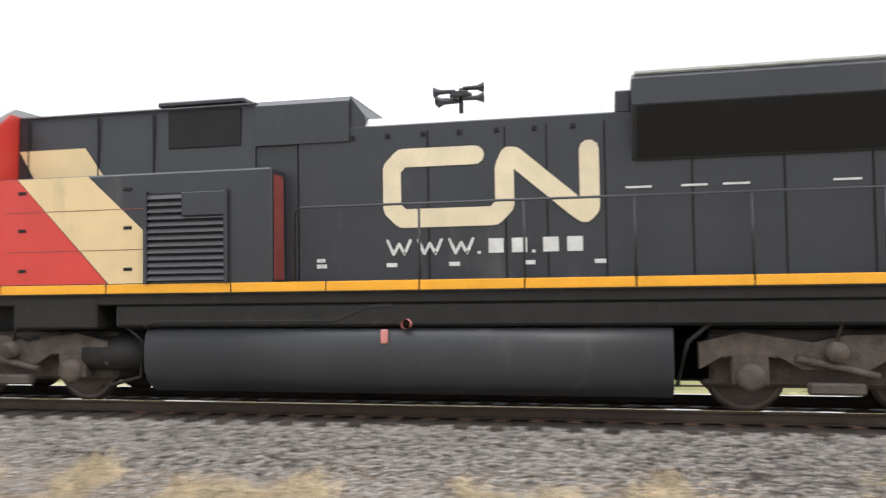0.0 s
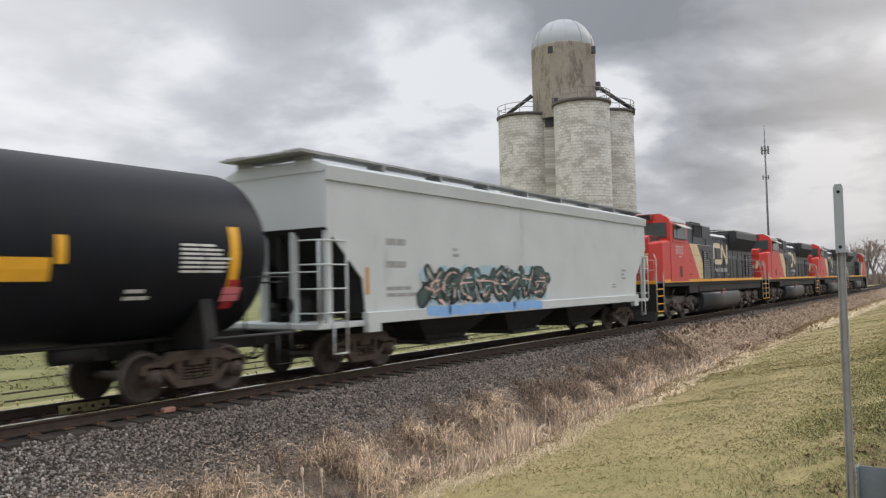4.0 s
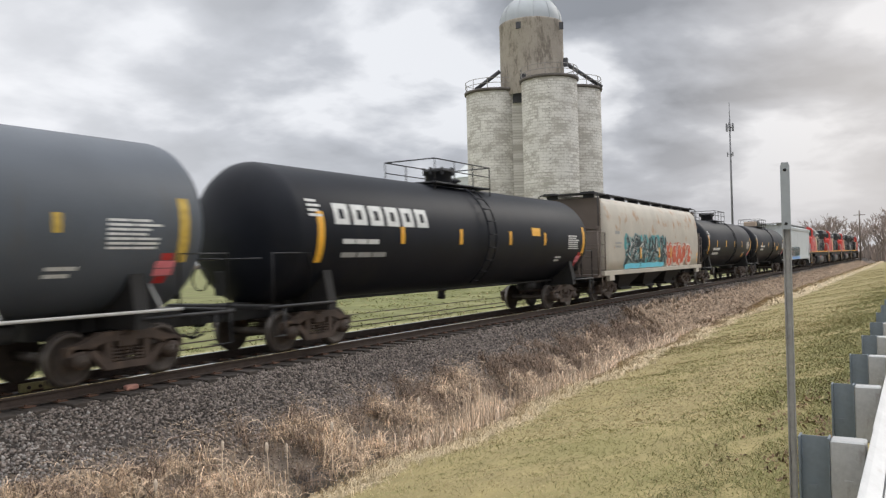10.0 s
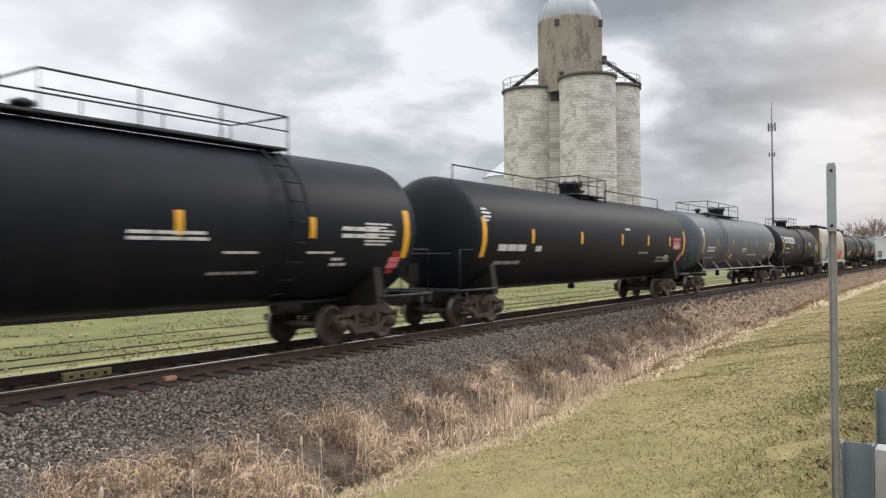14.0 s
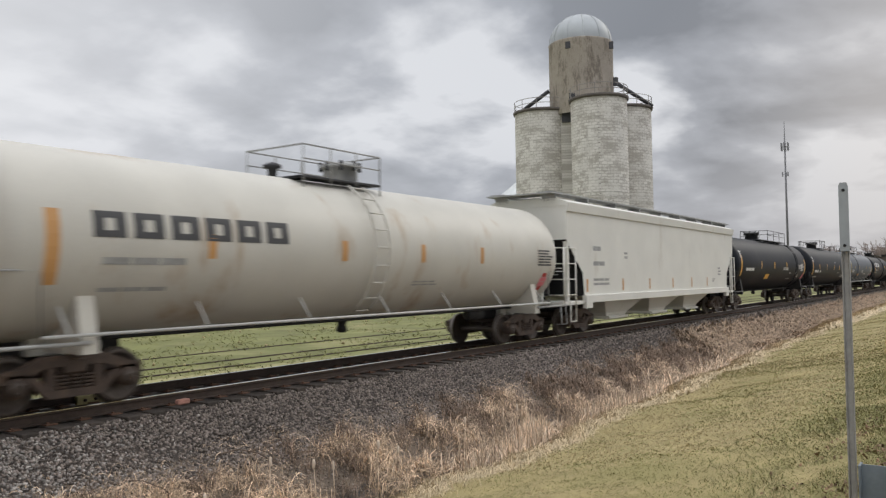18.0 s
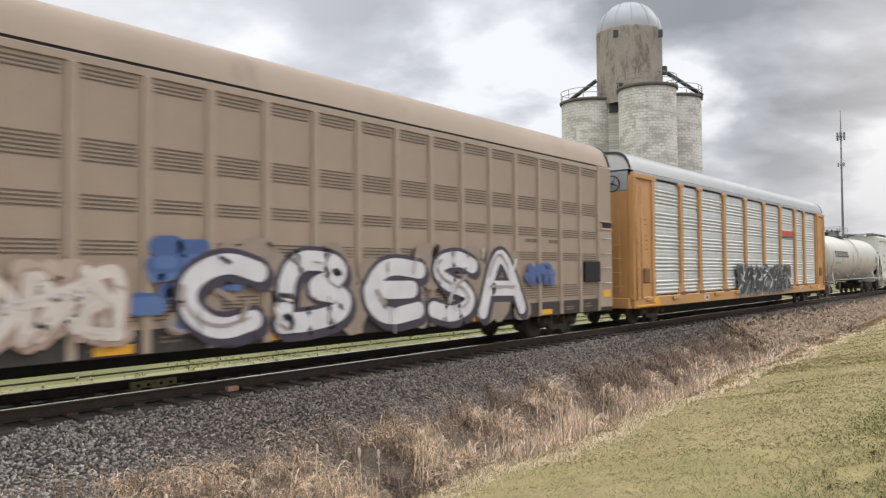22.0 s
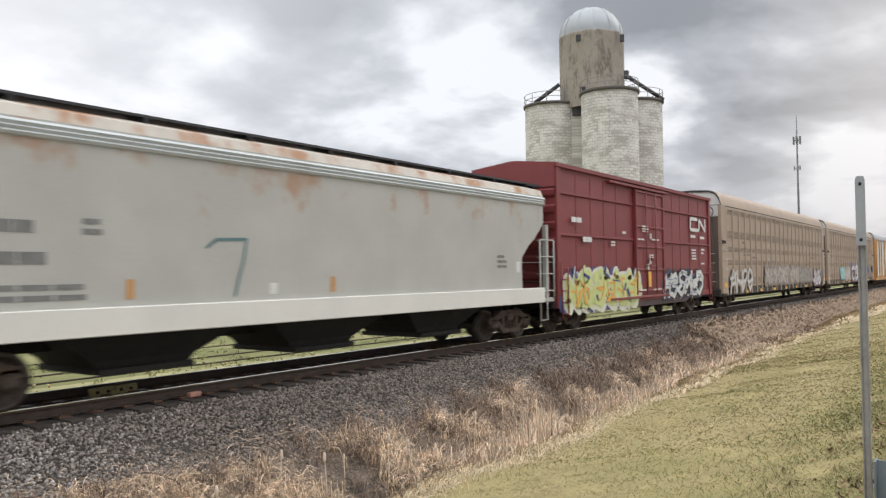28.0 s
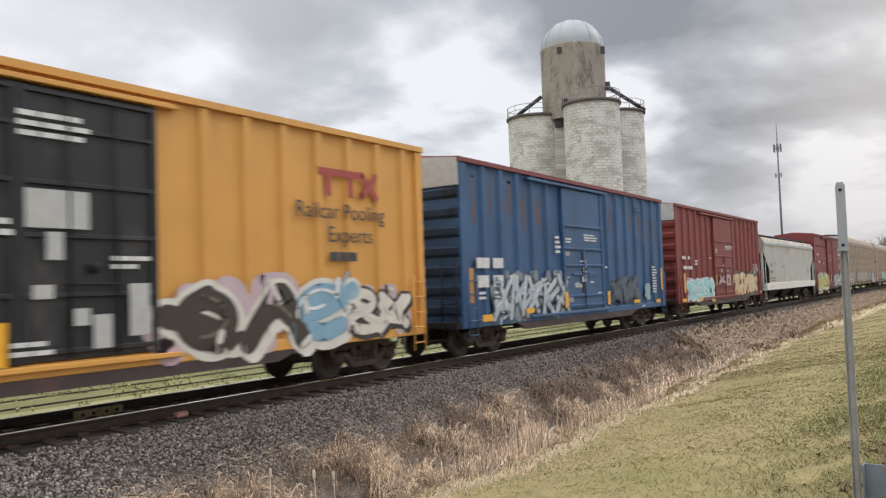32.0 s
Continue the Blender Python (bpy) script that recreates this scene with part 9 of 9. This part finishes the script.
    tangle("field_tufts", "rough olive tufts of grass in the field", x[keep], y[keep], RNG.uniform(0.08, 0.3, kk), RNG.uniform(0.03, 0.11, kk), np.full(kk, 0.03), tuft, "grass")
    n = 220
    stones("pale_field_scraps", "pale dead leaves and scraps in the field", RNG.uniform(-4, 50, n), RNG.uniform(17, 36, n), RNG.uniform(0.03, 0.09, n), straw, 0.8)
    # rank green grass and dropped leaves along the foot of the guardrail
    rank = material("rank_green_grass", (0.215, 0.205, 0.082), 0.85, vary=0.25, scale=1.5, grain=5, bump=0.0, island=0.2)
    n = 42000
    x = skewed(n, 2.5, 45, 1.6) + RNG.normal(0, 0.4, n)
    y = 0.62 + np.abs(RNG.normal(0, 0.85, n))
    keep = (clump(x, y, 1.1, 61.0) + 0.5 * clump(x, y, 3.0, 67.0) > -0.25) & (y < 3.6)
    kk = keep.sum()
    tangle("rank_grass", "longer dark green grass at the foot of the guardrail", x[keep], y[keep], RNG.uniform(0.03, 0.10, kk), RNG.uniform(0.015, 0.06, kk), np.where(x > 10, 0.012, 0.006)[keep], rank, "grass")
    leaf = material("dropped_brown_leaves", (0.20, 0.125, 0.075), 0.9, vary=0.3, scale=6, bump=0.0, island=0.5)
    n = 1500
    x, y = skewed(n, 3.0, 12, 1.5), 0.65 + np.abs(RNG.normal(0, 0.4, n))
    keep = clump(x, y, 1.2, 71.0) > -0.1
    kk = keep.sum()
    tangle("dropped_leaves", "small curled brown leaves lying in the grass", x[keep], y[keep], RNG.uniform(0.03, 0.07, kk), RNG.uniform(0.015, 0.045, kk), RNG.uniform(0.02, 0.04, kk), leaf, "leaves")
    pale = material("dead_edge_grass", (0.56, 0.455, 0.30), 0.9, vary=0.2, scale=2, grain=8, bump=0.0, island=0.35)
    n = 46000
    x = skewed(n, -6, 70, 1.5)
    e = 6.34 + shift(x)
    w = 0.16 + 0.16 * np.clip(clump(x, e, 0.5, 81.0) + 0.4, 0, 1.2)
    tangle("ditch_edge_grass", "long dead straw-coloured grass along the ditch edge", x, e + RNG.normal(0, 1, n) * w, RNG.uniform(0.08, 0.28, n), RNG.uniform(0.03, 0.15, n), np.where(x > 18, 0.02, 0.008), pale, "grass")
    weed = material("dried_weed", (0.61, 0.46, 0.32), 0.9, vary=0.3, scale=2, grain=8, bump=0.0, island=0.65)
    reed = material("dried_reed", (0.66, 0.52, 0.385), 0.9, vary=0.25, scale=2, grain=8, bump=0.0, island=0.6)
    red = material("rusty_brown_weed", (0.21, 0.15, 0.11), 0.9, vary=0.3, scale=2, grain=8, bump=0.0, island=0.6)
    dull = material("faded_far_weed", (0.36, 0.265, 0.185), 0.9, vary=0.3, scale=2, grain=8, bump=0.0, island=0.6)
    # heaps of tangled stems on the ditch's far bank
    n = 100000
    x = skewed(n, -4, 42, 1.2)
    y = 7.1 + shift(x) * 0.8 + RNG.random(n) ** 0.85 * 2.9
    c = clump(x, y, 0.8, 3.0) + 0.9 * clump(x, y, 2.6, 8.0) + 0.4 * clump(x, y, 6.0, 9.0) + np.clip((x - 10) / 16, -0.22, 0.02) + np.clip((8.0 - y) * 0.4, 0, 0.35) - np.clip((y - 8.5) * 0.5, 0, 1) - np.where((x < 11.2) & (y < 7.9 + shift(x)), 0.7, 0)
    keep = c > 0.02
    kk = keep.sum()
    tangle("dried_weeds", "tangled dried straw-coloured weeds in the ditch", x[keep], y[keep], RNG.uniform(0.10, 0.42, kk), RNG.uniform(0.04, 0.26, kk) * (0.7 + np.clip(c[keep], 0, 0.8)), np.where(x > 18, 0.014, RNG.uniform(0.006, 0.011, n))[keep], weed, flat=0.10)
    n = 50000
    x = skewed(n, 3.5, 46, 1.2)
    y = 7.3 + shift(x) * 0.8 + RNG.random(n) * 2.6
    c = clump(x, y, 0.8, 33.0) + 0.8 * clump(x, y, 2.2, 38.0) + np.clip((x - 14) / 16, -0.3, 0.3) - np.clip((y - 9.2) * 0.6, 0, 1) - np.where((x < 10) & (y < 8.0), 0.4, 0)
    keep = c > -0.08
    kk = keep.sum()
    tangle("brown_weeds", "matted rusty brown weeds on the gravel bank", x[keep], y[keep], RNG.uniform(0.12, 0.4, kk), RNG.uniform(0.05, 0.28, kk), np.where(x > 18, 0.014, 0.008)[keep], red, flat=0.08)
    # reeds stand thick at the foot of the lawn, with bent and broken ones among them
    n = 9000
    x = 10.4 + RNG.random(n) ** 1.15 * 28
    y = 6.95 + shift(x) + np.abs(RNG.normal(0, 0.42, n))
    c = clump(x, y, 0.7, 13.0) + 0.8 * clump(x, y, 3.0, 14.0) - np.clip((11.4 - x) * 0.4, 0, 1) - np.clip((x - 19) / 12, 0, 0.6)
    keep = c > -0.18
    blades("standing_reeds", "standing dry straw-brown reeds beside the lawn", x[keep], y[keep], (RNG.uniform(0.3, 0.8, n) * np.clip(0.85 + c, 0.5, 1.2))[keep], np.full(keep.sum(), 0.016), reed, 0.16, "reeds")
    n = 2600
    x = 10.6 + RNG.random(n) ** 1.15 * 24
    y = 6.95 + shift(x) + np.abs(RNG.normal(0, 0.5, n))
    keep = clump(x, y, 0.7, 13.0) - np.clip((9.6 - x) * 0.4, 0, 1) > -0.15
    kk = keep.sum()
    tangle("bent_reeds", "bent and broken reed leaves among the standing ones", x[keep], y[keep], RNG.uniform(0.2, 0.55, kk), RNG.uniform(0.25, 0.6, kk), np.full(kk, 0.014), reed, "reeds")
    # thin upright weed stems over the whole bank
    n = 3400
    x = skewed(n, 3, 34, 1.1)
    y = 7.6 + RNG.random(n) * 2.0 + shift(x) * 0.5
    keep = clump(x, y, 0.9, 93.0) > -0.05
    blades("weed_stems", "thin upright dead stems on the gravel bank", x[keep], y[keep], RNG.uniform(0.15, 0.5, n)[keep], np.full(keep.sum(), 0.009), dull, 0.4, "weeds")
    scrap = material("bleached_scraps", (0.62, 0.58, 0.53), 0.9, vary=0.2, scale=9, bump=0.0, island=0.3)
    n = 900
    x = skewed(n, -8, 24, 0.8)
    y = RNG.uniform(7.7, 9.9, n)
    stones("bleached_scraps", "small bleached stones and leaf scraps on the bank", x, y, RNG.uniform(0.008, 0.020, n), scrap, 1.2)
    # low litter of stalks and leaves on the gravel
    n = 16000
    x = skewed(n, -14, 30, 0.9)
    y = RNG.uniform(8.0, 10.3, n)
    keep = clump(x, y, 1.1, 21.0) > -0.12
    kk = keep.sum()
    tangle("bank_litter", "short dry stalks and leaf litter on the gravel bank", x[keep], y[keep], RNG.uniform(0.04, 0.2, kk), RNG.uniform(0.01, 0.08, kk), np.full(kk, 0.008), weed)
    n = 34000
    x = RNG.uniform(-12, 8, n)
    y = RNG.uniform(8.1, 9.75, n)
    keep = clump(x, y, 1.0, 51.0) + 0.6 * clump(x, y, 2.6, 57.0) - np.clip((y - 9.0) * 0.6, -0.3, 1) > -0.06
    kk = keep.sum()
    tangle("bank_tufts", "flattened tufts of dry straw grass on the bank", x[keep], y[keep], RNG.uniform(0.08, 0.3, kk), RNG.uniform(0.03, 0.16, kk), np.full(kk, 0.007), weed, flat=0.06)
    n = 26000
    x = RNG.uniform(-12, 6, n)
    y = RNG.uniform(8.9, 10.3, n)
    keep = clump(x, y, 0.9, 151.0) + 0.6 * clump(x, y, 2.6, 157.0) - np.clip((y - 9.6) * 0.7, -0.1, 1) - np.clip((x - 3.5) * 0.4, 0, 1) > 0.0
    kk = keep.sum()
    tangle("shoulder_tufts", "dry straw tufts on the edge of the ballast", x[keep], y[keep], RNG.uniform(0.08, 0.3, kk), RNG.uniform(0.03, 0.2, kk), np.full(kk, 0.008), pale, flat=0.05)
    n = 22000
    x = skewed(n, 32, 190, 1.4)
    y = 7.6 + RNG.random(n) ** 1.2 * 2.8
    tangle("far_weeds", "dried weeds along the ditch far ahead", x, y, RNG.uniform(0.3, 0.9, n), RNG.uniform(0.12, 0.5, n), np.full(n, 0.040), dull)
    n = 7000
    x = skewed(n, 45, 200, 1.2)
    tangle("far_ditch_grass", "pale dead grass far along the ditch", x, RNG.uniform(6.4, 7.6, n), RNG.uniform(0.3, 0.9, n), RNG.uniform(0.1, 0.4, n), np.full(n, 0.05), pale, "grass")
    # fallen stalks across the ditch
    me = Mesh()
    for k in range(46):
        x0, y0 = float(RNG.uniform(5, 16)), float(RNG.uniform(7.4, 9.4))
        a, l = float(RNG.uniform(0, 6.28)), float(RNG.uniform(0.5, 1.7))
        pts = []
        for j in range(4):
            px, py = x0 + math.cos(a) * l * j / 3, y0 + math.sin(a) * l * j / 3 * 0.6
            pts.append((px, py, ground_z(px, py) + 0.05 + 0.13 * math.sin(math.pi * j / 3)))
        me.tube(pts, 0.009, 4, caps=False)
    tagged(part("fallen_stalks", me, red), "fallen dry stalks lying over the ditch", "stalks", kind="stuff")
    # cattails that stand alone
    fluff = material("cattail_fluff", (0.66, 0.55, 0.44), 0.95, vary=0.2, scale=30, bump=0.01)
    for k, (x, y, h) in enumerate(((6.55, 8.2, 0.72), (7.9, 8.5, 0.80), (8.35, 8.0, 0.95), (9.15, 8.4, 0.62), (9.6, 7.9, 1.0), (10.7, 8.3, 0.55), (12.6, 8.2, 0.8), (14.4, 8.1, 0.9), (5.4, 8.3, 0.7), (4.2, 8.6, 0.6), (16.5, 8.2, 0.85))):
        z = ground_z(x, y)
        c = thing("cattail", "single dry cattail with a pale fluffy head", "cattail", "cattails in the ditch", at=(x, y, z - 0.03))
        me = Mesh()
        bend = 0.05 * math.sin(k * 2.1)
        me.tube([(0, 0, 0), (bend * 0.4, 0, h * 0.5), (bend, 0.02, h + 0.03)], [0.009, 0.007, 0.004], 6)
        part("stalk", me, reed, c)
        me = Mesh()
        me.lathe([(h - 0.12, 0.006), (h - 0.09, 0.022), (h - 0.02, 0.026 - 0.006 * (k % 2)), (h + 0.02, 0.016), (h + 0.03, 0.003)], "z", 8, (bend, 0.015, 0))
        part("head", me, fluff, c)


lay_plants()


# ---- bare trees, far brush, poles ----
def bare_tree_mesh(seed, height):
    rng = random.Random(seed)
    limbs = Mesh()
    twigs = Mesh()

    def grow(p, d, l, r, depth):
        q = p + d * l
        mid = p + d * l * 0.5 + Vector((rng.uniform(-1, 1), rng.uniform(-1, 1), 0)) * l * 0.06
        tgt = limbs if depth < 3 else twigs
        tgt.tube([tuple(p), tuple(mid), tuple(q)], [r, r * 0.85, r * 0.68], 6 if depth < 2 else 4 if depth < 4 else 3, caps=False)
        if depth >= 5:
            return
        for k in range(rng.choice((2, 3, 3)) if depth else 4):
            a = rng.uniform(0, 6.28)
            spread = rng.uniform(0.3, 0.75)
            nd = (d + Vector((math.cos(a) * spread, math.sin(a) * spread, rng.uniform(-0.1, 0.25)))).normalized()
            grow(p + d * l * rng.uniform(0.6, 1.0), nd, l * rng.uniform(0.55, 0.8), max(r * 0.55, 0.04), depth + 1)

    grow(Vector((0, 0, -0.5)), Vector((0, 0, 1)), height * 0.33, height * 0.022, 0)
    return limbs, twigs


def plant_trees():
    bark = material("bare_tree_bark", (0.21, 0.175, 0.155), 0.95, vary=0.25, scale=2, bump=0.0)
    twig = material("bare_twigs", (0.32, 0.26, 0.23), 0.95, vary=0.25, scale=1, bump=0.0)
    kinds = []
    for k in range(4):
        limbs, twigs = bare_tree_mesh(40 + k, 12.0)
        kinds.append((limbs.data("trunk", [bark]), twigs.data("crown", [twig])))
    rng = random.Random(12)
    spots = []
    for az, d, s in ((80.6, 300, 1.15), (81.3, 290, 1.25), (82.0, 300, 1.1), (82.6, 320, 1.2), (84.1, 270, 1.15), (84.6, 260, 1.35), (85.1, 265, 1.2), (85.5, 280, 1.1), (86.2, 300, 0.9), (87.0, 230, 0.8), (87.4, 220, 0.9),
                     (87.8, 210, 0.95), (88.2, 205, 1.0), (88.6, 200, 1.05), (88.9, 190, 1.05), (89.2, 180, 1.1), (77.5, 330, 0.9), (81.6, 310, 1.3), (82.3, 280, 1.15), (83.0, 300, 1.05), (83.5, 290, 1.1), (84.8, 255, 1.3), (85.3, 250, 1.25), (85.8, 245, 1.2), (86.5, 240, 1.1), (87.2, 225, 1.05), (88.0, 200, 1.1), (88.4, 195, 1.15), (89.5, 175, 1.1), (76.3, 340, 0.8), (59.2, 150, 0.95), (57.9, 160, 0.85), (56.5, 155, 0.8), (54.8, 165, 0.75), (72.5, 320, 0.8), (74.4, 330, 0.85)):
        spots.append((az + rng.uniform(-0.15, 0.15), d * rng.uniform(0.95, 1.05), s))
    for az, d, s in spots:
        x, y = polar(az, d)
        t = thing("bare_tree", "leafless grey-brown tree on the far horizon", "tree", "bare trees along the horizon", at=(x, y, ground_z(x, y)))
        t.scale = (s, s, s)
        t.rotation_euler = (0, 0, rng.uniform(0, 6.28))
        a, b = kinds[rng.randrange(4)]
        part("trunk", a, None, t)
        part("crown", b, None, t)
    brush = material("far_brush", (0.25, 0.20, 0.17), 0.95, vary=0.3, scale=0.3, bump=0.0, island=0.3)
    n = 26000
    az = np.radians(np.concatenate([RNG.uniform(72, 89.6, n // 2), RNG.uniform(-20, 75, n // 2)]))
    d = np.concatenate([RNG.uniform(230, 420, n // 2), RNG.uniform(420, 700, n // 2)])
    x, y = d * np.sin(az), d * np.cos(az)
    h = RNG.uniform(1.5, 5.0, n) * (0.6 + 0.4 * np.sin(az * 130) * np.sin(az * 57))
    blades("far_brush", "low leafless brush along the horizon", x, y, np.abs(h) + 0.6, np.full(n, 0.5), brush, 0.3, "brush")
    wood = material("utility_pole_wood", (0.16, 0.13, 0.11), 0.9, vary=0.2, scale=3, bump=0.0)
    for az, d in ((85.0, 240), (86.9, 190), (83.3, 330)):
        x, y = polar(az, d)
        z = ground_z(x, y)
        p = thing("utility_pole", "wooden utility pole with a single crossarm", "utility pole", "utility poles", at=(x, y, z))
        me = Mesh()
        me.tube([(0, 0, -0.5), (0, 0, 11)], [0.18, 0.12], 8)
        part("pole", me, wood, p)
        me = Mesh()
        me.box(-0.08, 0.08, -1.1, 1.1, 10.0, 10.15, 0.02)
        part("crossarm", me, wood, p)


plant_trees()


def build_house():
    """A low grey building with a white fascia beyond the field, and a spruce beside it."""
    wall = material("grey_clapboard", (0.23, 0.225, 0.22), 0.8, vary=0.12, scale=1, bump=0.0)
    white = material("white_trim_paint", (0.74, 0.74, 0.72), 0.6, vary=0.06, scale=2, bump=0.0)
    shingle = material("dark_shingles", (0.075, 0.075, 0.08), 0.9, vary=0.25, scale=3, bump=0.01)
    x0, x1, y0, y1 = 13.0, 29.0, 38.0, 47.0
    ho = thing("house", "low grey building with white fascia and dark shingle roof", "house")
    me = Mesh()
    me.box(x0, x1, y0, y1, -0.8, 3.75)
    part("wall", me, wall, ho)
    me = Mesh()
    ym = (y0 + y1) / 2
    rows = [[(x0 - 0.6, y, z), (x1 + 0.6, y, z)] for y, z in ((y0 - 0.6, 4.36), (ym, 6.3), (y1 + 0.6, 4.36))]
    me.sweep(rows)
    me.sweep([[(a, b, c - 0.12) for a, b, c in r] for r in rows])
    for x in (x0, x1):
        me.add([(x, y0, 3.75), (x, y1, 3.75), (x, y1, 4.4), (x, ym, 6.2), (x, y0, 4.4)], [(0, 1, 2, 3, 4)])
    part("roof", me, shingle, ho)
    me = Mesh()
    me.box(x0 - 0.6, x1 + 0.6, y0 - 0.64, y0 + 0.02, 3.74, 4.36, 0.02)
    part("fascia", me, white, ho)
    for x in (14.5, 17.5, 24.0, 27.0):
        me = Mesh()
        me.box(x - 0.62, x + 0.62, y0 - 0.06, y0 + 0.04, 0.6, 2.4, 0.02)
        win = part("window", me, white, ho)
        me = Mesh()
        me.box(x - 0.5, x + 0.5, y0 - 0.07, y0, 0.72, 2.28)
        part("pane", me, M["loco_glass"], win)
    me = Mesh()
    me.box(20.9, 22.0, y0 - 0.08, y0 + 0.04, -0.7, 2.5, 0.02)
    door = part("door", me, white, ho)
    me = Mesh()
    me.box(21.0, 21.45, y0 - 0.09, y0, 0.2, 2.3)
    part("pane", me, M["loco_glass"], door)
    needles = material("spruce_needles", (0.030, 0.042, 0.026), 0.9, vary=0.3, scale=2, bump=0.0, island=0.4)
    x, y = 33.0, 54.0
    tr = thing("spruce_tree", "dark narrow spruce tree behind the grey building", "tree", at=(x, y, ground_z(x, y)))
    me = Mesh()
    me.tube([(0, 0, -0.3), (0, 0, 7.4)], [0.16, 0.03], 8)
    part("trunk", me, material("spruce_bark", (0.10, 0.075, 0.06), 0.95, vary=0.2, scale=4, bump=0.01), tr)
    rng = random.Random(77)
    me = Mesh()
    for k in range(900):
        z = 0.7 + 7.0 * rng.random() ** 1.2
        r = (7.9 - z) * 0.24 * rng.uniform(0.35, 1.0)
        a = rng.uniform(0, 6.28)
        ca, sa = math.cos(a), math.sin(a)
        l = rng.uniform(0.25, 0.6)
        me.add([(r * ca - sa * 0.12, r * sa + ca * 0.12, z), (r * ca + sa * 0.12, r * sa - ca * 0.12, z), ((r + l * 0.5) * ca, (r + l * 0.5) * sa, z - l * 0.5)], [(0, 1, 2)])
    part("crown", me, needles, tr)


build_house()


def motions():
    for ob, u, turned in CARS:
        walk(ob, [(t, pose(s + u, TRACK_Y, 0, 0, 0, turned)) for t, s in RAN])
    # wheels roll: one turning per wheel size, shared by all wheels of that size
    for kind, r in (("car", 0.43), ("engine", 0.52)):
        wheels = WHEELS[kind]
        if not wheels:
            continue
        rows = []
        for k in range(961):
            t = k / 30
            rows.append((t, Matrix.Rotation(interp(t, RAN) / r, 4, "Y")))
        walk(wheels[0], rows)
        turn = wheels[0].animation_data
        for w in wheels[1:]:
            w.rotation_mode = "QUATERNION"
            w.animation_data_create()
            w.animation_data.action = turn.action
            w.animation_data.action_slot = turn.action_slot


motions()
